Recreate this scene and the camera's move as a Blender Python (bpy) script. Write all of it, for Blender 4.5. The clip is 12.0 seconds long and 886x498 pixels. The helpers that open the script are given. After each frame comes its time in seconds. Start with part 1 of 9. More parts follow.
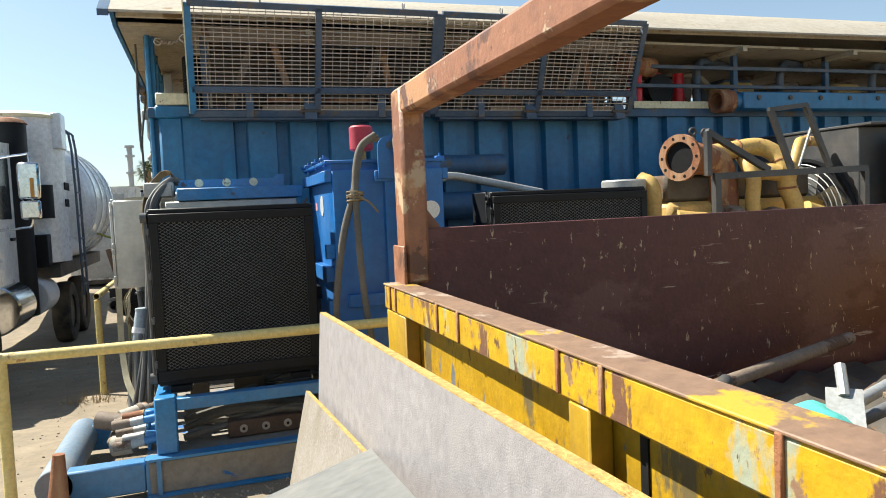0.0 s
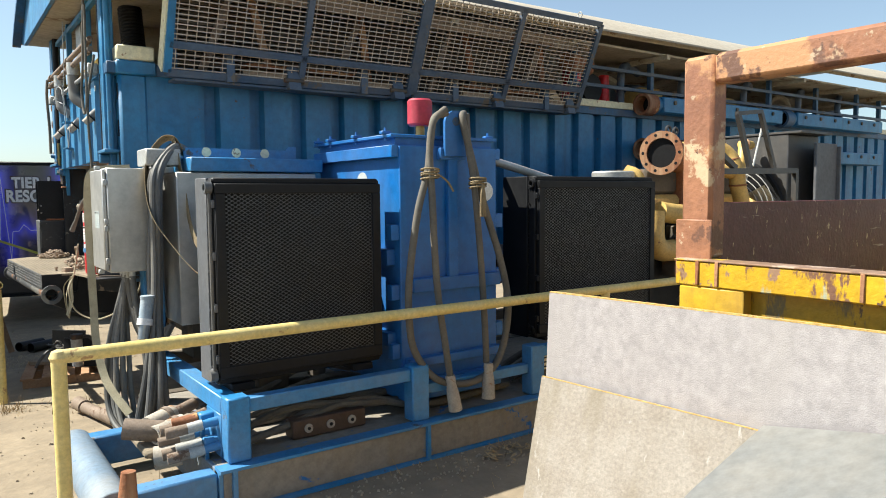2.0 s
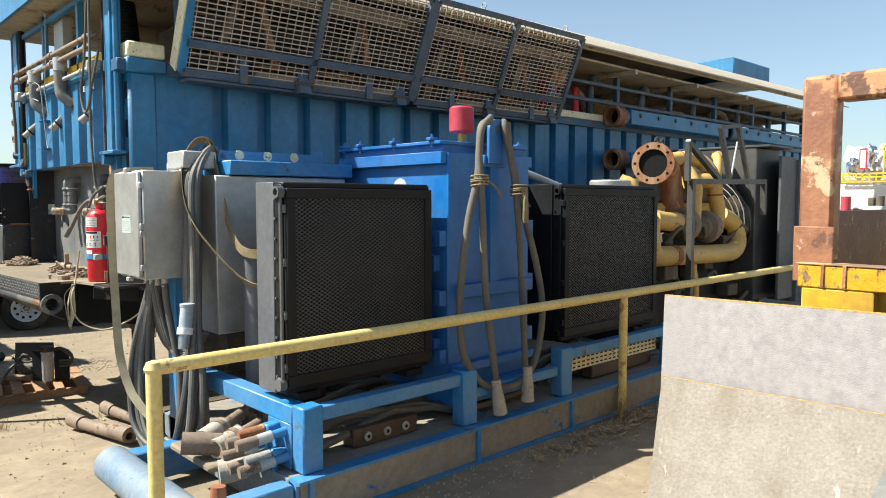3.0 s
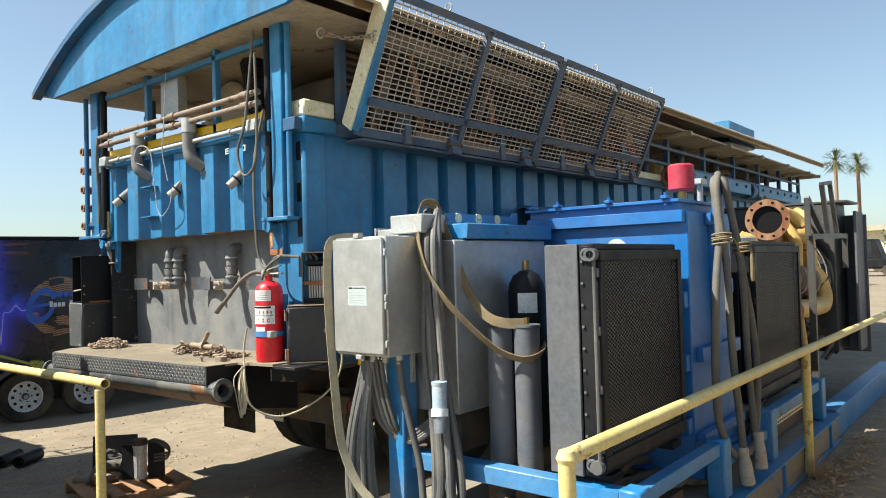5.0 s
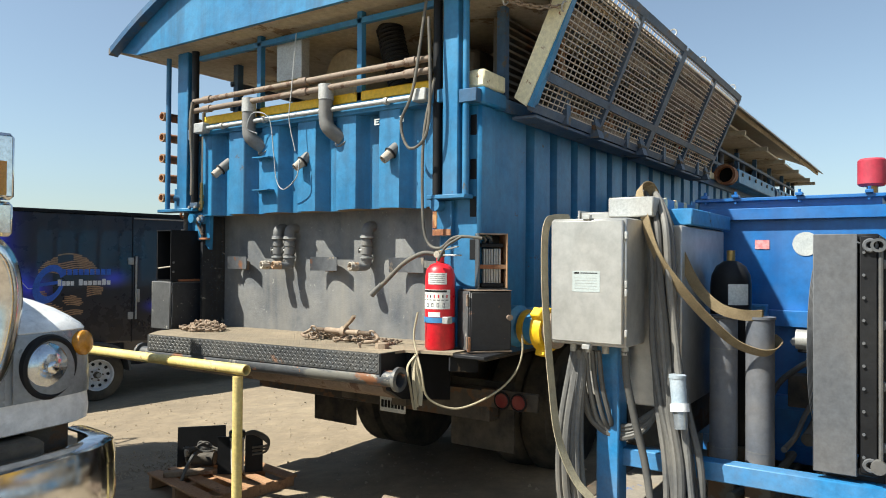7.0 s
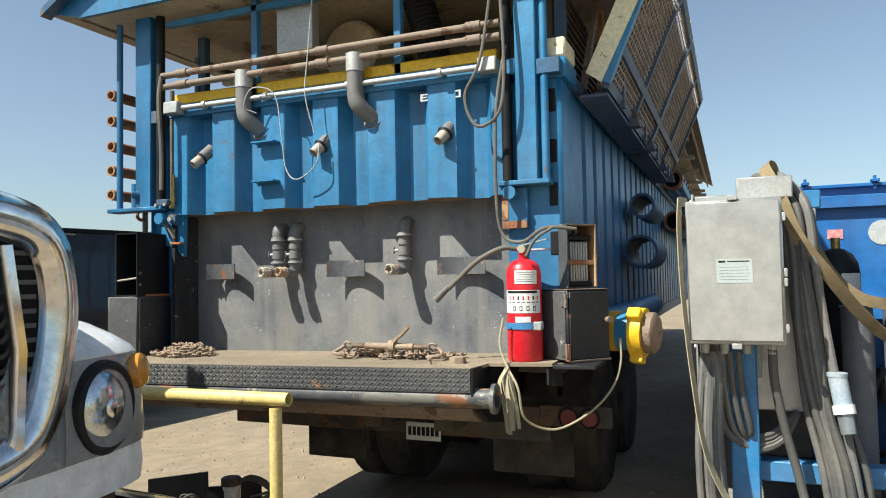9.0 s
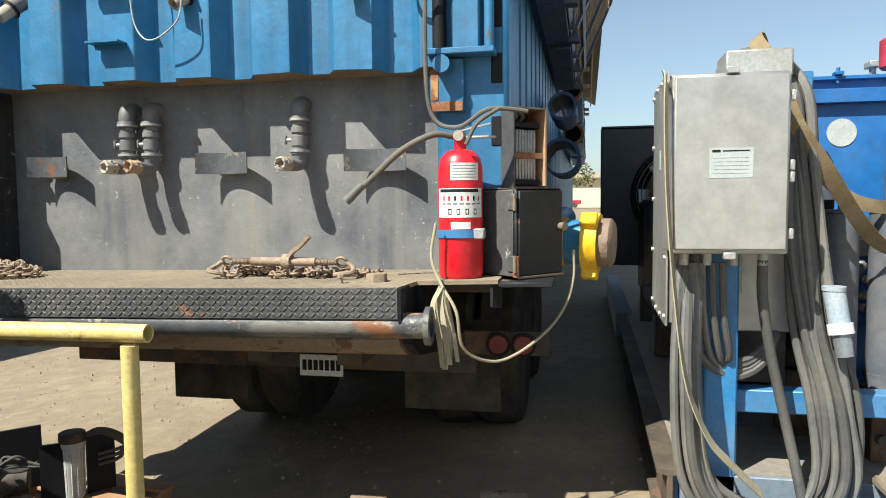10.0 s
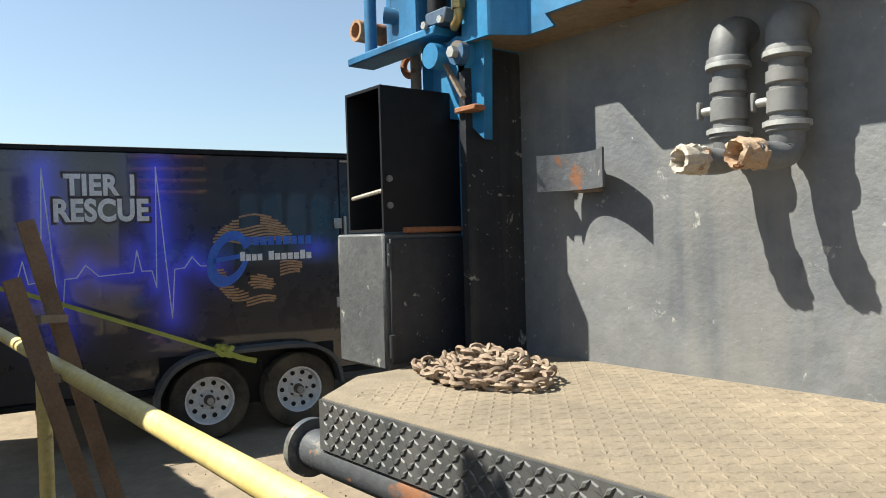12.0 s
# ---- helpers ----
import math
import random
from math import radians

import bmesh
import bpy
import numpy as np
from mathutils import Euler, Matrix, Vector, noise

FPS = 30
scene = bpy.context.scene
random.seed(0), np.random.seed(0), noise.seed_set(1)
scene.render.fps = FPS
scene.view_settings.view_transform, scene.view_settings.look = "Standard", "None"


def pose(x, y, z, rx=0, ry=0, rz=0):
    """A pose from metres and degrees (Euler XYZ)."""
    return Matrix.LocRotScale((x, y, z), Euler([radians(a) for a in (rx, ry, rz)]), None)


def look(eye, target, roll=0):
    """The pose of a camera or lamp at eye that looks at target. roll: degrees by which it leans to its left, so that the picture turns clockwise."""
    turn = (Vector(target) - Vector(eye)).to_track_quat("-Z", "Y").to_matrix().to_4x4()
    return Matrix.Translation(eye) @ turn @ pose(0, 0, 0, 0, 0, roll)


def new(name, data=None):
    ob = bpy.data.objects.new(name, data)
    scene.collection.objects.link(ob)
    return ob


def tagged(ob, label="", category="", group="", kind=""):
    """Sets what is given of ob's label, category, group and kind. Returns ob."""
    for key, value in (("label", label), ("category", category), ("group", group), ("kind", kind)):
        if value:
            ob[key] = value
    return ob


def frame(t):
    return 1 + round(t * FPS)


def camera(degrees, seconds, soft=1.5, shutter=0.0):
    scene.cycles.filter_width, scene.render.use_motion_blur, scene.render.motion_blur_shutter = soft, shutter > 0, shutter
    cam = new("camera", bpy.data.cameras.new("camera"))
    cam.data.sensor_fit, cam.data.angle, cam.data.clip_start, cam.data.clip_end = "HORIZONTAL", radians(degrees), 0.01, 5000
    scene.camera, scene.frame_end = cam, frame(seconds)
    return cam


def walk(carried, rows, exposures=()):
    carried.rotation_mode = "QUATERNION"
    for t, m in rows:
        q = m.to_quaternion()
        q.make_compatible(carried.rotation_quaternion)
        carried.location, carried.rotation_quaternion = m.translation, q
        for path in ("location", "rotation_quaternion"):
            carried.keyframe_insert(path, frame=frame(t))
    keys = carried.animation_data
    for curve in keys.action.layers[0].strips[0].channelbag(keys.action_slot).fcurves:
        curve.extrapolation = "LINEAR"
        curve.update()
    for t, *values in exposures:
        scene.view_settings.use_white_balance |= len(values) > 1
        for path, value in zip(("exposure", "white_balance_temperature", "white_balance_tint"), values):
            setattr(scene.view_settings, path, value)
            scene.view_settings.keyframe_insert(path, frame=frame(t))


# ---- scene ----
cam = camera(64.0, 12.0, 1.0)
PATH = [
    (0, (-0.028, 0.189, 1.548), (0.604, 2.083, 1.428), -2.5),
    (0.5, (-0.408, 0.343, 1.548), (0.333, 2.196, 1.418), -1.9),
    (1, (-0.759, 0.646, 1.538), (0.121, 2.437, 1.41), -0.9),
    (1.5, (-1.167, 0.846, 1.535), (-0.136, 2.554, 1.404), -0.6),
    (2, (-1.454, 1.112, 1.506), (-0.292, 2.733, 1.356), -0.5),
    (2.5, (-1.8, 1.371, 1.473), (-0.511, 2.892, 1.318), -0.3),
    (3, (-2.107, 1.596, 1.507), (-0.743, 3.053, 1.375), -0.0),
    (3.5, (-2.37, 1.977, 1.502), (-0.976, 3.41, 1.437), 0.1),
    (3.7, (-2.473, 2.101, 1.501), (-1.088, 3.543, 1.464), -0.1),
    (5.3, (-3.327, 3.298, 1.547), (-1.757, 4.536, 1.606), -1.8),
    (5.5, (-3.405, 3.402, 1.557), (-1.82, 4.62, 1.617), -1.7),
    (6, (-3.551, 3.764, 1.521), (-1.934, 4.941, 1.568), -1.0),
    (6.5, (-3.717, 4.135, 1.497), (-2.081, 5.285, 1.524), 0.0),
    (7, (-3.873, 4.458, 1.489), (-2.216, 5.578, 1.514), 0.4),
    (7.5, (-3.926, 4.806, 1.489), (-2.228, 5.863, 1.528), -0.2),
    (7.7, (-3.985, 4.948, 1.488), (-2.259, 5.957, 1.536), -0.6),
    (9.3, (-3.781, 5.986, 1.333), (-1.874, 6.584, 1.404), -0.6),
    (9.5, (-3.687, 6.089, 1.308), (-1.744, 6.562, 1.334), -0.2),
    (10, (-3.206, 6.275, 1.263), (-1.251, 6.674, 1.127), -0.6),
    (10.5, (-2.733, 6.556, 1.255), (-0.828, 7.125, 1.043), -0.5),
    (11, (-2.271, 6.8, 1.245), (-0.49, 7.693, 1.063), -1.5),
    (11.5, (-1.921, 7.154, 1.263), (-0.401, 8.45, 1.165), -1.4),
    (12, (-1.653, 7.582, 1.292), (-0.401, 9.141, 1.248), -1.6),
]
EXPOSURES = [(0, 1.14), (3.5, 1.18), (5.5, 1.10), (7.5, 0.97), (9.5, 0.86), (10.5, 1.02), (11, 1.0), (12, 1.16)]
walk(cam, [(t, look(eye, target, roll)) for t, eye, target, roll in PATH], EXPOSURES)

# ---- light ----
SUN = Vector((-0.20, 0.155, 0.305)).normalized()
world = bpy.data.worlds.new("sky")
scene.world = world
world.use_nodes = True
wn = world.node_tree
sky = wn.nodes.new("ShaderNodeTexSky")
sky.sky_type, sky.sun_disc = "NISHITA", False
sky.sun_elevation = math.asin(SUN.z)
sky.sun_rotation = math.atan2(SUN.x, SUN.y)
sky.air_density, sky.dust_density, sky.ozone_density = 1.1, 0.8, 1.5
wn.nodes["Background"].inputs[1].default_value = 0.069
hue = wn.nodes.new("ShaderNodeHueSaturation")
hue.inputs["Saturation"].default_value = 0.74
tint = wn.nodes.new("ShaderNodeMix")
tint.data_type, tint.blend_type = "RGBA", "MULTIPLY"
tint.inputs[0].default_value = 1.0
tint.inputs[7].default_value = (0.88, 1.0, 1.06, 1)
wn.links.new(sky.outputs[0], hue.inputs["Color"])
wn.links.new(hue.outputs[0], tint.inputs[6])
wn.links.new(tint.outputs[2], wn.nodes["Background"].inputs[0])
sun = new("sun", bpy.data.lights.new("sun", "SUN"))
sun.data.energy, sun.data.angle, sun.data.color = 5.0, radians(0.53), (0.98, 0.955, 0.85)
sun.matrix_world = look(SUN * 30, (0, 0, 0))
tagged(sun, kind="structure")


# ---- materials ----
def surf(name, col, col2=None, scale=5.0, rough=0.6, metal=0.0, bump=0.15, bscale=80.0, wear=None, amount=0.0,
         wscale=4.0, streak=None, stretch=0.0, dust=None, dusty=0.0, random_tone=0.0, coat=0.0, speck=None):
    """A painted, rusted or dusty surface: two tones, patches of wear, vertical streaks and a thin film of dust."""
    m = bpy.data.materials.new(name)
    m.use_nodes = True
    nt = m.node_tree
    bs = nt.nodes["Principled BSDF"]
    co = nt.nodes.new("ShaderNodeTexCoord").outputs["Object"]

    def noise_of(sc, detail, squash=None, rgh=0.55, dist=0.0):
        n = nt.nodes.new("ShaderNodeTexNoise")
        n.inputs["Scale"].default_value, n.inputs["Detail"].default_value = sc, detail
        n.inputs["Roughness"].default_value, n.inputs["Distortion"].default_value = rgh, dist
        if squash:
            mp = nt.nodes.new("ShaderNodeMapping")
            mp.inputs["Scale"].default_value = squash
            nt.links.new(co, mp.inputs[0])
            nt.links.new(mp.outputs[0], n.inputs["Vector"])
        else:
            nt.links.new(co, n.inputs["Vector"])
        return n.outputs["Fac"]

    def ramp(src, a, b):
        r = nt.nodes.new("ShaderNodeMapRange")
        r.inputs[1].default_value, r.inputs[2].default_value = a, b
        nt.links.new(src, r.inputs[0])
        return r.outputs[0]

    def mix(fac, a, b):
        x = nt.nodes.new("ShaderNodeMix")
        x.data_type = "RGBA"
        nt.links.new(fac, x.inputs[0])
        for sock, v in ((x.inputs[6], a), (x.inputs[7], b)):
            if isinstance(v, tuple):
                sock.default_value = (*v, 1)
            else:
                nt.links.new(v, sock)
        return x.outputs[2]

    col2 = col2 or tuple(c * 0.8 for c in col)
    out = mix(ramp(noise_of(scale, 6), 0.32, 0.68), col, col2)
    fine = mix(ramp(noise_of(scale * 9, 6, None, 0.7), 0.36, 0.68), (1.13, 1.13, 1.13), (0.80, 0.80, 0.80))
    mul = nt.nodes.new("ShaderNodeMix")
    mul.data_type, mul.blend_type = "RGBA", "MULTIPLY"
    mul.inputs[0].default_value = 1.0
    nt.links.new(out, mul.inputs[6])
    nt.links.new(fine, mul.inputs[7])
    out = mul.outputs[2]
    rg = None
    if streak:
        f = ramp(noise_of(7.0, 5, (1.0, 1.0, 0.06), 0.6), 0.5, 0.72)
        out = mix(scaled(nt, f, 0.75), out, streak)
    if speck:
        f = ramp(noise_of(75.0, 2, None, 0.5), 0.70, 0.74)
        g = ramp(noise_of(1.3, 3), 0.42, 0.60)
        both = nt.nodes.new("ShaderNodeMath")
        both.operation = "MULTIPLY"
        nt.links.new(f, both.inputs[0])
        nt.links.new(g, both.inputs[1])
        out = mix(both.outputs[0], out, speck)
    if dust:
        f = ramp(noise_of(2.2, 7, None, 0.65), 0.38, 0.72)
        out = mix(scaled(nt, f, dusty), out, dust)
        rg = f
    if wear:
        f = ramp(noise_of(wscale, 9, (1, 1, stretch) if stretch else None, 0.68, 0.3), 0.62 - amount, 0.66 - amount)
        out = mix(f, out, wear)
        rg = f
    if random_tone:
        inf = nt.nodes.new("ShaderNodeObjectInfo")
        hv = nt.nodes.new("ShaderNodeHueSaturation")
        mr = nt.nodes.new("ShaderNodeMapRange")
        mr.inputs[3].default_value, mr.inputs[4].default_value = 1 - random_tone, 1 + random_tone
        nt.links.new(inf.outputs["Random"], mr.inputs[0])
        nt.links.new(mr.outputs[0], hv.inputs["Value"])
        nt.links.new(out, hv.inputs["Color"])
        out = hv.outputs[0]
    nt.links.new(out, bs.inputs["Base Color"])
    bs.inputs["Metallic"].default_value = metal
    bs.inputs["Coat Weight"].default_value = coat
    r0 = nt.nodes.new("ShaderNodeMapRange")
    r0.inputs[3].default_value, r0.inputs[4].default_value = max(0.04, rough - 0.1), min(1, rough + 0.14)
    nt.links.new(noise_of(scale * 3, 5), r0.inputs[0])
    rv = r0.outputs[0]
    if rg is not None:
        q = nt.nodes.new("ShaderNodeMath")
        q.operation, q.use_clamp = "MULTIPLY_ADD", True
        q.inputs[1].default_value = 0.25
        nt.links.new(rg, q.inputs[0])
        nt.links.new(rv, q.inputs[2])
        rv = q.outputs[0]
    nt.links.new(rv, bs.inputs["Roughness"])
    if bump:
        b = nt.nodes.new("ShaderNodeBump")
        b.inputs["Strength"].default_value, b.inputs["Distance"].default_value = bump, 0.01
        h = noise_of(bscale, 5)
        if wear:
            ad = nt.nodes.new("ShaderNodeMath")
            ad.operation = "MULTIPLY_ADD"
            ad.inputs[1].default_value = -0.5
            nt.links.new(rg, ad.inputs[0])
            nt.links.new(h, ad.inputs[2])
            h = ad.outputs[0]
        nt.links.new(h, b.inputs["Height"])
        nt.links.new(b.outputs[0], bs.inputs["Normal"])
    return m


def scaled(nt, src, k):
    q = nt.nodes.new("ShaderNodeMath")
    q.operation = "MULTIPLY"
    q.inputs[1].default_value = k
    nt.links.new(src, q.inputs[0])
    return q.outputs[0]


DUST = (0.42, 0.33, 0.22)
RUST = (0.20, 0.075, 0.03)
M_BLUE = surf("tank blue paint", (0.008, 0.122, 0.272), (0.022, 0.19, 0.37), 1.6, 0.42, 0, 0.12, 50, (0.10, 0.075, 0.06), -0.03, 5, (0.014, 0.075, 0.15), 0, (0.30, 0.32, 0.30), 0.12)
M_BLUEDK = surf("weathered dark blue paint", (0.012, 0.070, 0.155), (0.025, 0.105, 0.21), 3, 0.5, 0, 0.15, 60, (0.13, 0.11, 0.09), 0.03, 5, (0.04, 0.05, 0.07), 0, DUST, 0.15)
M_ROYAL = surf("royal blue enamel", (0.003, 0.108, 0.35), (0.006, 0.14, 0.42), 1.6, 0.32, 0, 0.05, 40, None, 0, 4, (0.01, 0.09, 0.29), 0, (0.22, 0.27, 0.32), 0.16)
M_FRAME = surf("bright blue enamel", (0.012, 0.165, 0.385), (0.02, 0.205, 0.45), 3, 0.40, 0, 0.08, 50, (0.10, 0.09, 0.08), -0.01, 6, None, 0, (0.34, 0.32, 0.28), 0.28)
M_GUARD = surf("grey blue guard paint", (0.055, 0.095, 0.15), (0.038, 0.070, 0.12), 4, 0.55, 0, 0.15, 70, (0.15, 0.12, 0.09), 0.03, 6, None, 0, DUST, 0.2)
M_WIRE = surf("dull galvanised wire", (0.56, 0.47, 0.37), (0.42, 0.34, 0.26), 9, 0.6, 0.2, 0.1, 90)
M_CREAM = surf("cream paint", (0.72, 0.66, 0.42), (0.78, 0.72, 0.50), 4, 0.55, 0, 0.1, 60, RUST, 0.02, 7, None, 0, DUST, 0.25)
M_WHITE = surf("chalky white paint", (0.74, 0.74, 0.71), (0.66, 0.65, 0.6), 2, 0.55, 0, 0.08, 60, None, 0, 4, None, 0, DUST, 0.3)
M_ROOF = surf("sun-bleached cream roof paint", (0.43, 0.385, 0.31), (0.37, 0.325, 0.255), 2, 0.7, 0, 0.1, 60, (0.30, 0.22, 0.14), -0.02, 3, None, 0, DUST, 0.3)
M_CEIL = surf("dirty cream soffit", (0.46, 0.40, 0.295), (0.37, 0.315, 0.22), 2.5, 0.7, 0, 0.1, 60, (0.22, 0.15, 0.085), 0.04, 3)
M_SAFETY = surf("safety yellow paint", (0.54, 0.325, 0.007), (0.47, 0.27, 0.009), 3, 0.45, 0, 0.1, 60, RUST, 0.0, 5, (0.30, 0.17, 0.03), 0, DUST, 0.15)
M_RAIL = surf("pale yellow pipe paint", (0.66, 0.505, 0.15), (0.71, 0.575, 0.235), 5, 0.5, 0, 0.12, 90, (0.36, 0.22, 0.10), -0.005, 9, None, 0, DUST, 0.25)
M_CHAR = surf("charcoal painted steel", (0.016, 0.018, 0.022), (0.036, 0.038, 0.042), 2.4, 0.48, 0, 0.15, 70, (0.30, 0.28, 0.24), -0.01, 13, (0.075, 0.07, 0.06), 0, (0.20, 0.18, 0.15), 0.12, 0, 0, (0.42, 0.41, 0.38))
M_WALL = surf("dusty charcoal wall paint", (0.060, 0.070, 0.086), (0.180, 0.187, 0.194), 2.1, 0.5, 0, 0.2, 70, (0.36, 0.35, 0.32), -0.03, 16, (0.21, 0.20, 0.18), 0, (0.30, 0.285, 0.25), 0.55, 0, 0, (0.55, 0.55, 0.52))
M_MESH = surf("satin black expanded metal", (0.105, 0.111, 0.12), (0.14, 0.147, 0.157), 6, 0.35, 0.2, 0.0)
M_BLACK = surf("satin black paint", (0.0065, 0.007, 0.0085), (0.011, 0.0115, 0.013), 4, 0.42, 0, 0.06, 60, None, 0, 4, None, 0, (0.10, 0.095, 0.085), 0.06)
M_GREYPL = surf("dark grey painted side plate", (0.090, 0.096, 0.106), (0.112, 0.118, 0.128), 3, 0.42, 0, 0.05, 60, None, 0, 4, None, 0, DUST, 0.08)
M_DARK = surf("grimy dark machinery and shaded skid beams", (0.03, 0.027, 0.024), (0.055, 0.045, 0.036), 5, 0.65, 0, 0.25, 60, (0.14, 0.08, 0.045), 0.06, 6, None, 0, DUST, 0.3)
M_TREAD = surf("black tread plate", (0.030, 0.034, 0.040), (0.060, 0.064, 0.068), 5, 0.55, 0.0, 0.1, 90, (0.22, 0.11, 0.06), -0.015, 3, (0.12, 0.115, 0.105), 0, (0.25, 0.22, 0.17), 0.3)
M_DUSTY = surf("dust covered tread plate", (0.268, 0.215, 0.148), (0.195, 0.158, 0.11), 2, 0.9, 0, 0.3, 120, None, 0, 4, None, 0, (0.165, 0.140, 0.108), 0.45)
M_RUSTY = surf("rusted steel", (0.30, 0.12, 0.05), (0.20, 0.075, 0.035), 6, 0.8, 0, 0.4, 60, (0.44, 0.24, 0.11), 0.05, 5, (0.50, 0.34, 0.20), 0)
M_PIPE = surf("brown weathered pipe", (0.17, 0.125, 0.09), (0.235, 0.175, 0.13), 7, 0.7, 0, 0.25, 80, (0.12, 0.07, 0.045), 0.05, 7)
M_GALV = surf("galvanised conduit", (0.46, 0.47, 0.46), (0.38, 0.38, 0.36), 8, 0.45, 0.5, 0.05, 80, None, 0, 4, None, 0, DUST, 0.2)
M_STEEL = surf("stainless steel", (0.50, 0.49, 0.46), (0.44, 0.43, 0.40), 0.9, 0.33, 0.6, 0.02, 30, None, 0, 4, None, 0, (0.34, 0.31, 0.26), 0.15)
M_PVC = surf("grey plastic pipe", (0.105, 0.112, 0.118), (0.14, 0.145, 0.15), 5, 0.5, 0, 0.05, 60, None, 0, 4, None, 0, (0.30, 0.26, 0.20), 0.4)
M_PVCLT = surf("pale dusty plastic fitting", (0.42, 0.37, 0.30), (0.33, 0.29, 0.24), 9, 0.75, 0, 0.2, 70, (0.25, 0.13, 0.06), 0.03, 7)
M_HOSE = surf("dusty rubber hose", (0.075, 0.073, 0.066), (0.12, 0.113, 0.095), 7, 0.7, 0, 0.15, 90, None, 0, 4, None, 0, DUST, 0.22)
M_CABLE = surf("grey rubber cable", (0.070, 0.072, 0.074), (0.115, 0.112, 0.103), 5, 0.5, 0, 0.1, 90, None, 0, 4, None, 0, (0.30, 0.26, 0.20), 0.35, 0.3)
M_CABLEDK = surf("black rubber cable", (0.035, 0.035, 0.036), (0.06, 0.058, 0.055), 7, 0.55, 0, 0.1, 90, None, 0, 4, None, 0, DUST, 0.2)
M_RUBBER = surf("black tyre rubber", (0.02, 0.02, 0.02), (0.035, 0.033, 0.03), 6, 0.8, 0, 0.2, 80, None, 0, 4, None, 0, DUST, 0.35)
M_RED = surf("red enamel", (0.62, 0.010, 0.022), (0.55, 0.01, 0.02), 3, 0.28, 0, 0.02, 40, None, 0, 4, None, 0, DUST, 0.04)
M_LAMPRED = surf("dusty dark red lens", (0.16, 0.012, 0.012), (0.12, 0.01, 0.01), 8, 0.3, 0, 0.0, 60, None, 0, 4, None, 0, DUST, 0.25)
M_REDCAP = surf("faded crimson cap", (0.42, 0.02, 0.05), (0.36, 0.02, 0.045), 4, 0.5, 0, 0.05, 60, None, 0, 4, None, 0, DUST, 0.12)
M_ENGINE = surf("engine yellow enamel", (0.60, 0.39, 0.11), (0.52, 0.32, 0.085), 5, 0.5, 0, 0.12, 60, (0.25, 0.13, 0.06), 0.0, 6, None, 0, DUST, 0.2)
M_BOARD = surf("white coated board", (0.318, 0.292, 0.288), (0.302, 0.276, 0.271), 3, 0.5, 0, 0.2, 260, (0.36, 0.33, 0.32), -0.04, 60, (0.308, 0.282, 0.27), 0)
M_BOARDTAN = surf("weathered pale board", (0.25, 0.212, 0.172), (0.305, 0.27, 0.23), 9, 0.7, 0, 0.25, 90, (0.38, 0.35, 0.315), 0.0, 22, (0.20, 0.165, 0.115), 0.25)
M_CHIP = surf("raw chipboard edge", (0.60, 0.40, 0.13), (0.36, 0.22, 0.07), 60, 0.9, 0, 0.6, 150)
M_WOOD = surf("rough grey brown timber", (0.22, 0.13, 0.075), (0.31, 0.19, 0.11), 9, 0.85, 0, 0.3, 60)
M_BRASS = surf("aged brass", (0.42, 0.30, 0.12), (0.33, 0.22, 0.08), 8, 0.4, 0.8, 0.1, 60)
M_CHROME = surf("chrome", (0.72, 0.72, 0.72), (0.66, 0.66, 0.66), 3, 0.09, 1.0, 0.0)
M_WEB = surf("pale webbing", (0.40, 0.35, 0.235), (0.33, 0.285, 0.19), 20, 0.9, 0, 0.4, 200)
M_WEBTAN = surf("tan webbing strap", (0.26, 0.20, 0.115), (0.19, 0.14, 0.075), 16, 0.9, 0, 0.4, 200)
M_CHAIN = surf("dusty rusted chain", (0.37, 0.29, 0.21), (0.24, 0.17, 0.12), 12, 0.75, 0.2, 0.3, 120)
M_LABEL = surf("printed label paper", (0.72, 0.72, 0.68), (0.66, 0.66, 0.62), 8, 0.5, 0, 0.0)
M_INK = surf("black ink", (0.015, 0.015, 0.015), None, 8, 0.6, 0, 0.0)
M_LETTER = surf("white lettering", (0.78, 0.78, 0.78), (0.70, 0.70, 0.70), 8, 0.5, 0, 0.0)
M_TRAILER = surf("glossy black trailer skin", (0.028, 0.025, 0.028), (0.036, 0.033, 0.036), 1.2, 0.20, 0, 0.02, 12, None, 0, 4, None, 0, (0.07, 0.05, 0.04), 0.25, 0, 0.9)
M_LINE = surf("pale blue print line", (0.70, 0.75, 0.95), None, 6, 0.4, 0, 0.0)
M_LOGO = surf("blue logo print", (0.04, 0.12, 0.55), (0.06, 0.18, 0.62), 6, 0.35, 0, 0.0)
M_EAGLE = surf("tan logo print", (0.50, 0.31, 0.17), (0.30, 0.17, 0.09), 25, 0.4, 0, 0.0)
M_TRUCK = surf("white truck enamel", (0.76, 0.77, 0.77), (0.72, 0.73, 0.73), 2, 0.22, 0, 0.02, 30, None, 0, 4, None, 0, DUST, 0.12, 0, 0.5)
M_PLASTIC = surf("dark grey bumper plastic", (0.06, 0.065, 0.07), (0.085, 0.09, 0.095), 5, 0.6, 0, 0.05, 60, None, 0, 4, None, 0, DUST, 0.2)
M_AMBER = surf("amber lens", (0.55, 0.24, 0.03), None, 8, 0.15, 0, 0.0)
M_LENS = surf("clear lamp reflector", (0.62, 0.66, 0.70), (0.45, 0.48, 0.52), 18, 0.08, 0.9, 0.0)
M_TEAL = surf("turquoise canvas", (0.10, 0.48, 0.42), (0.08, 0.40, 0.36), 6, 0.7, 0, 0.2, 60)
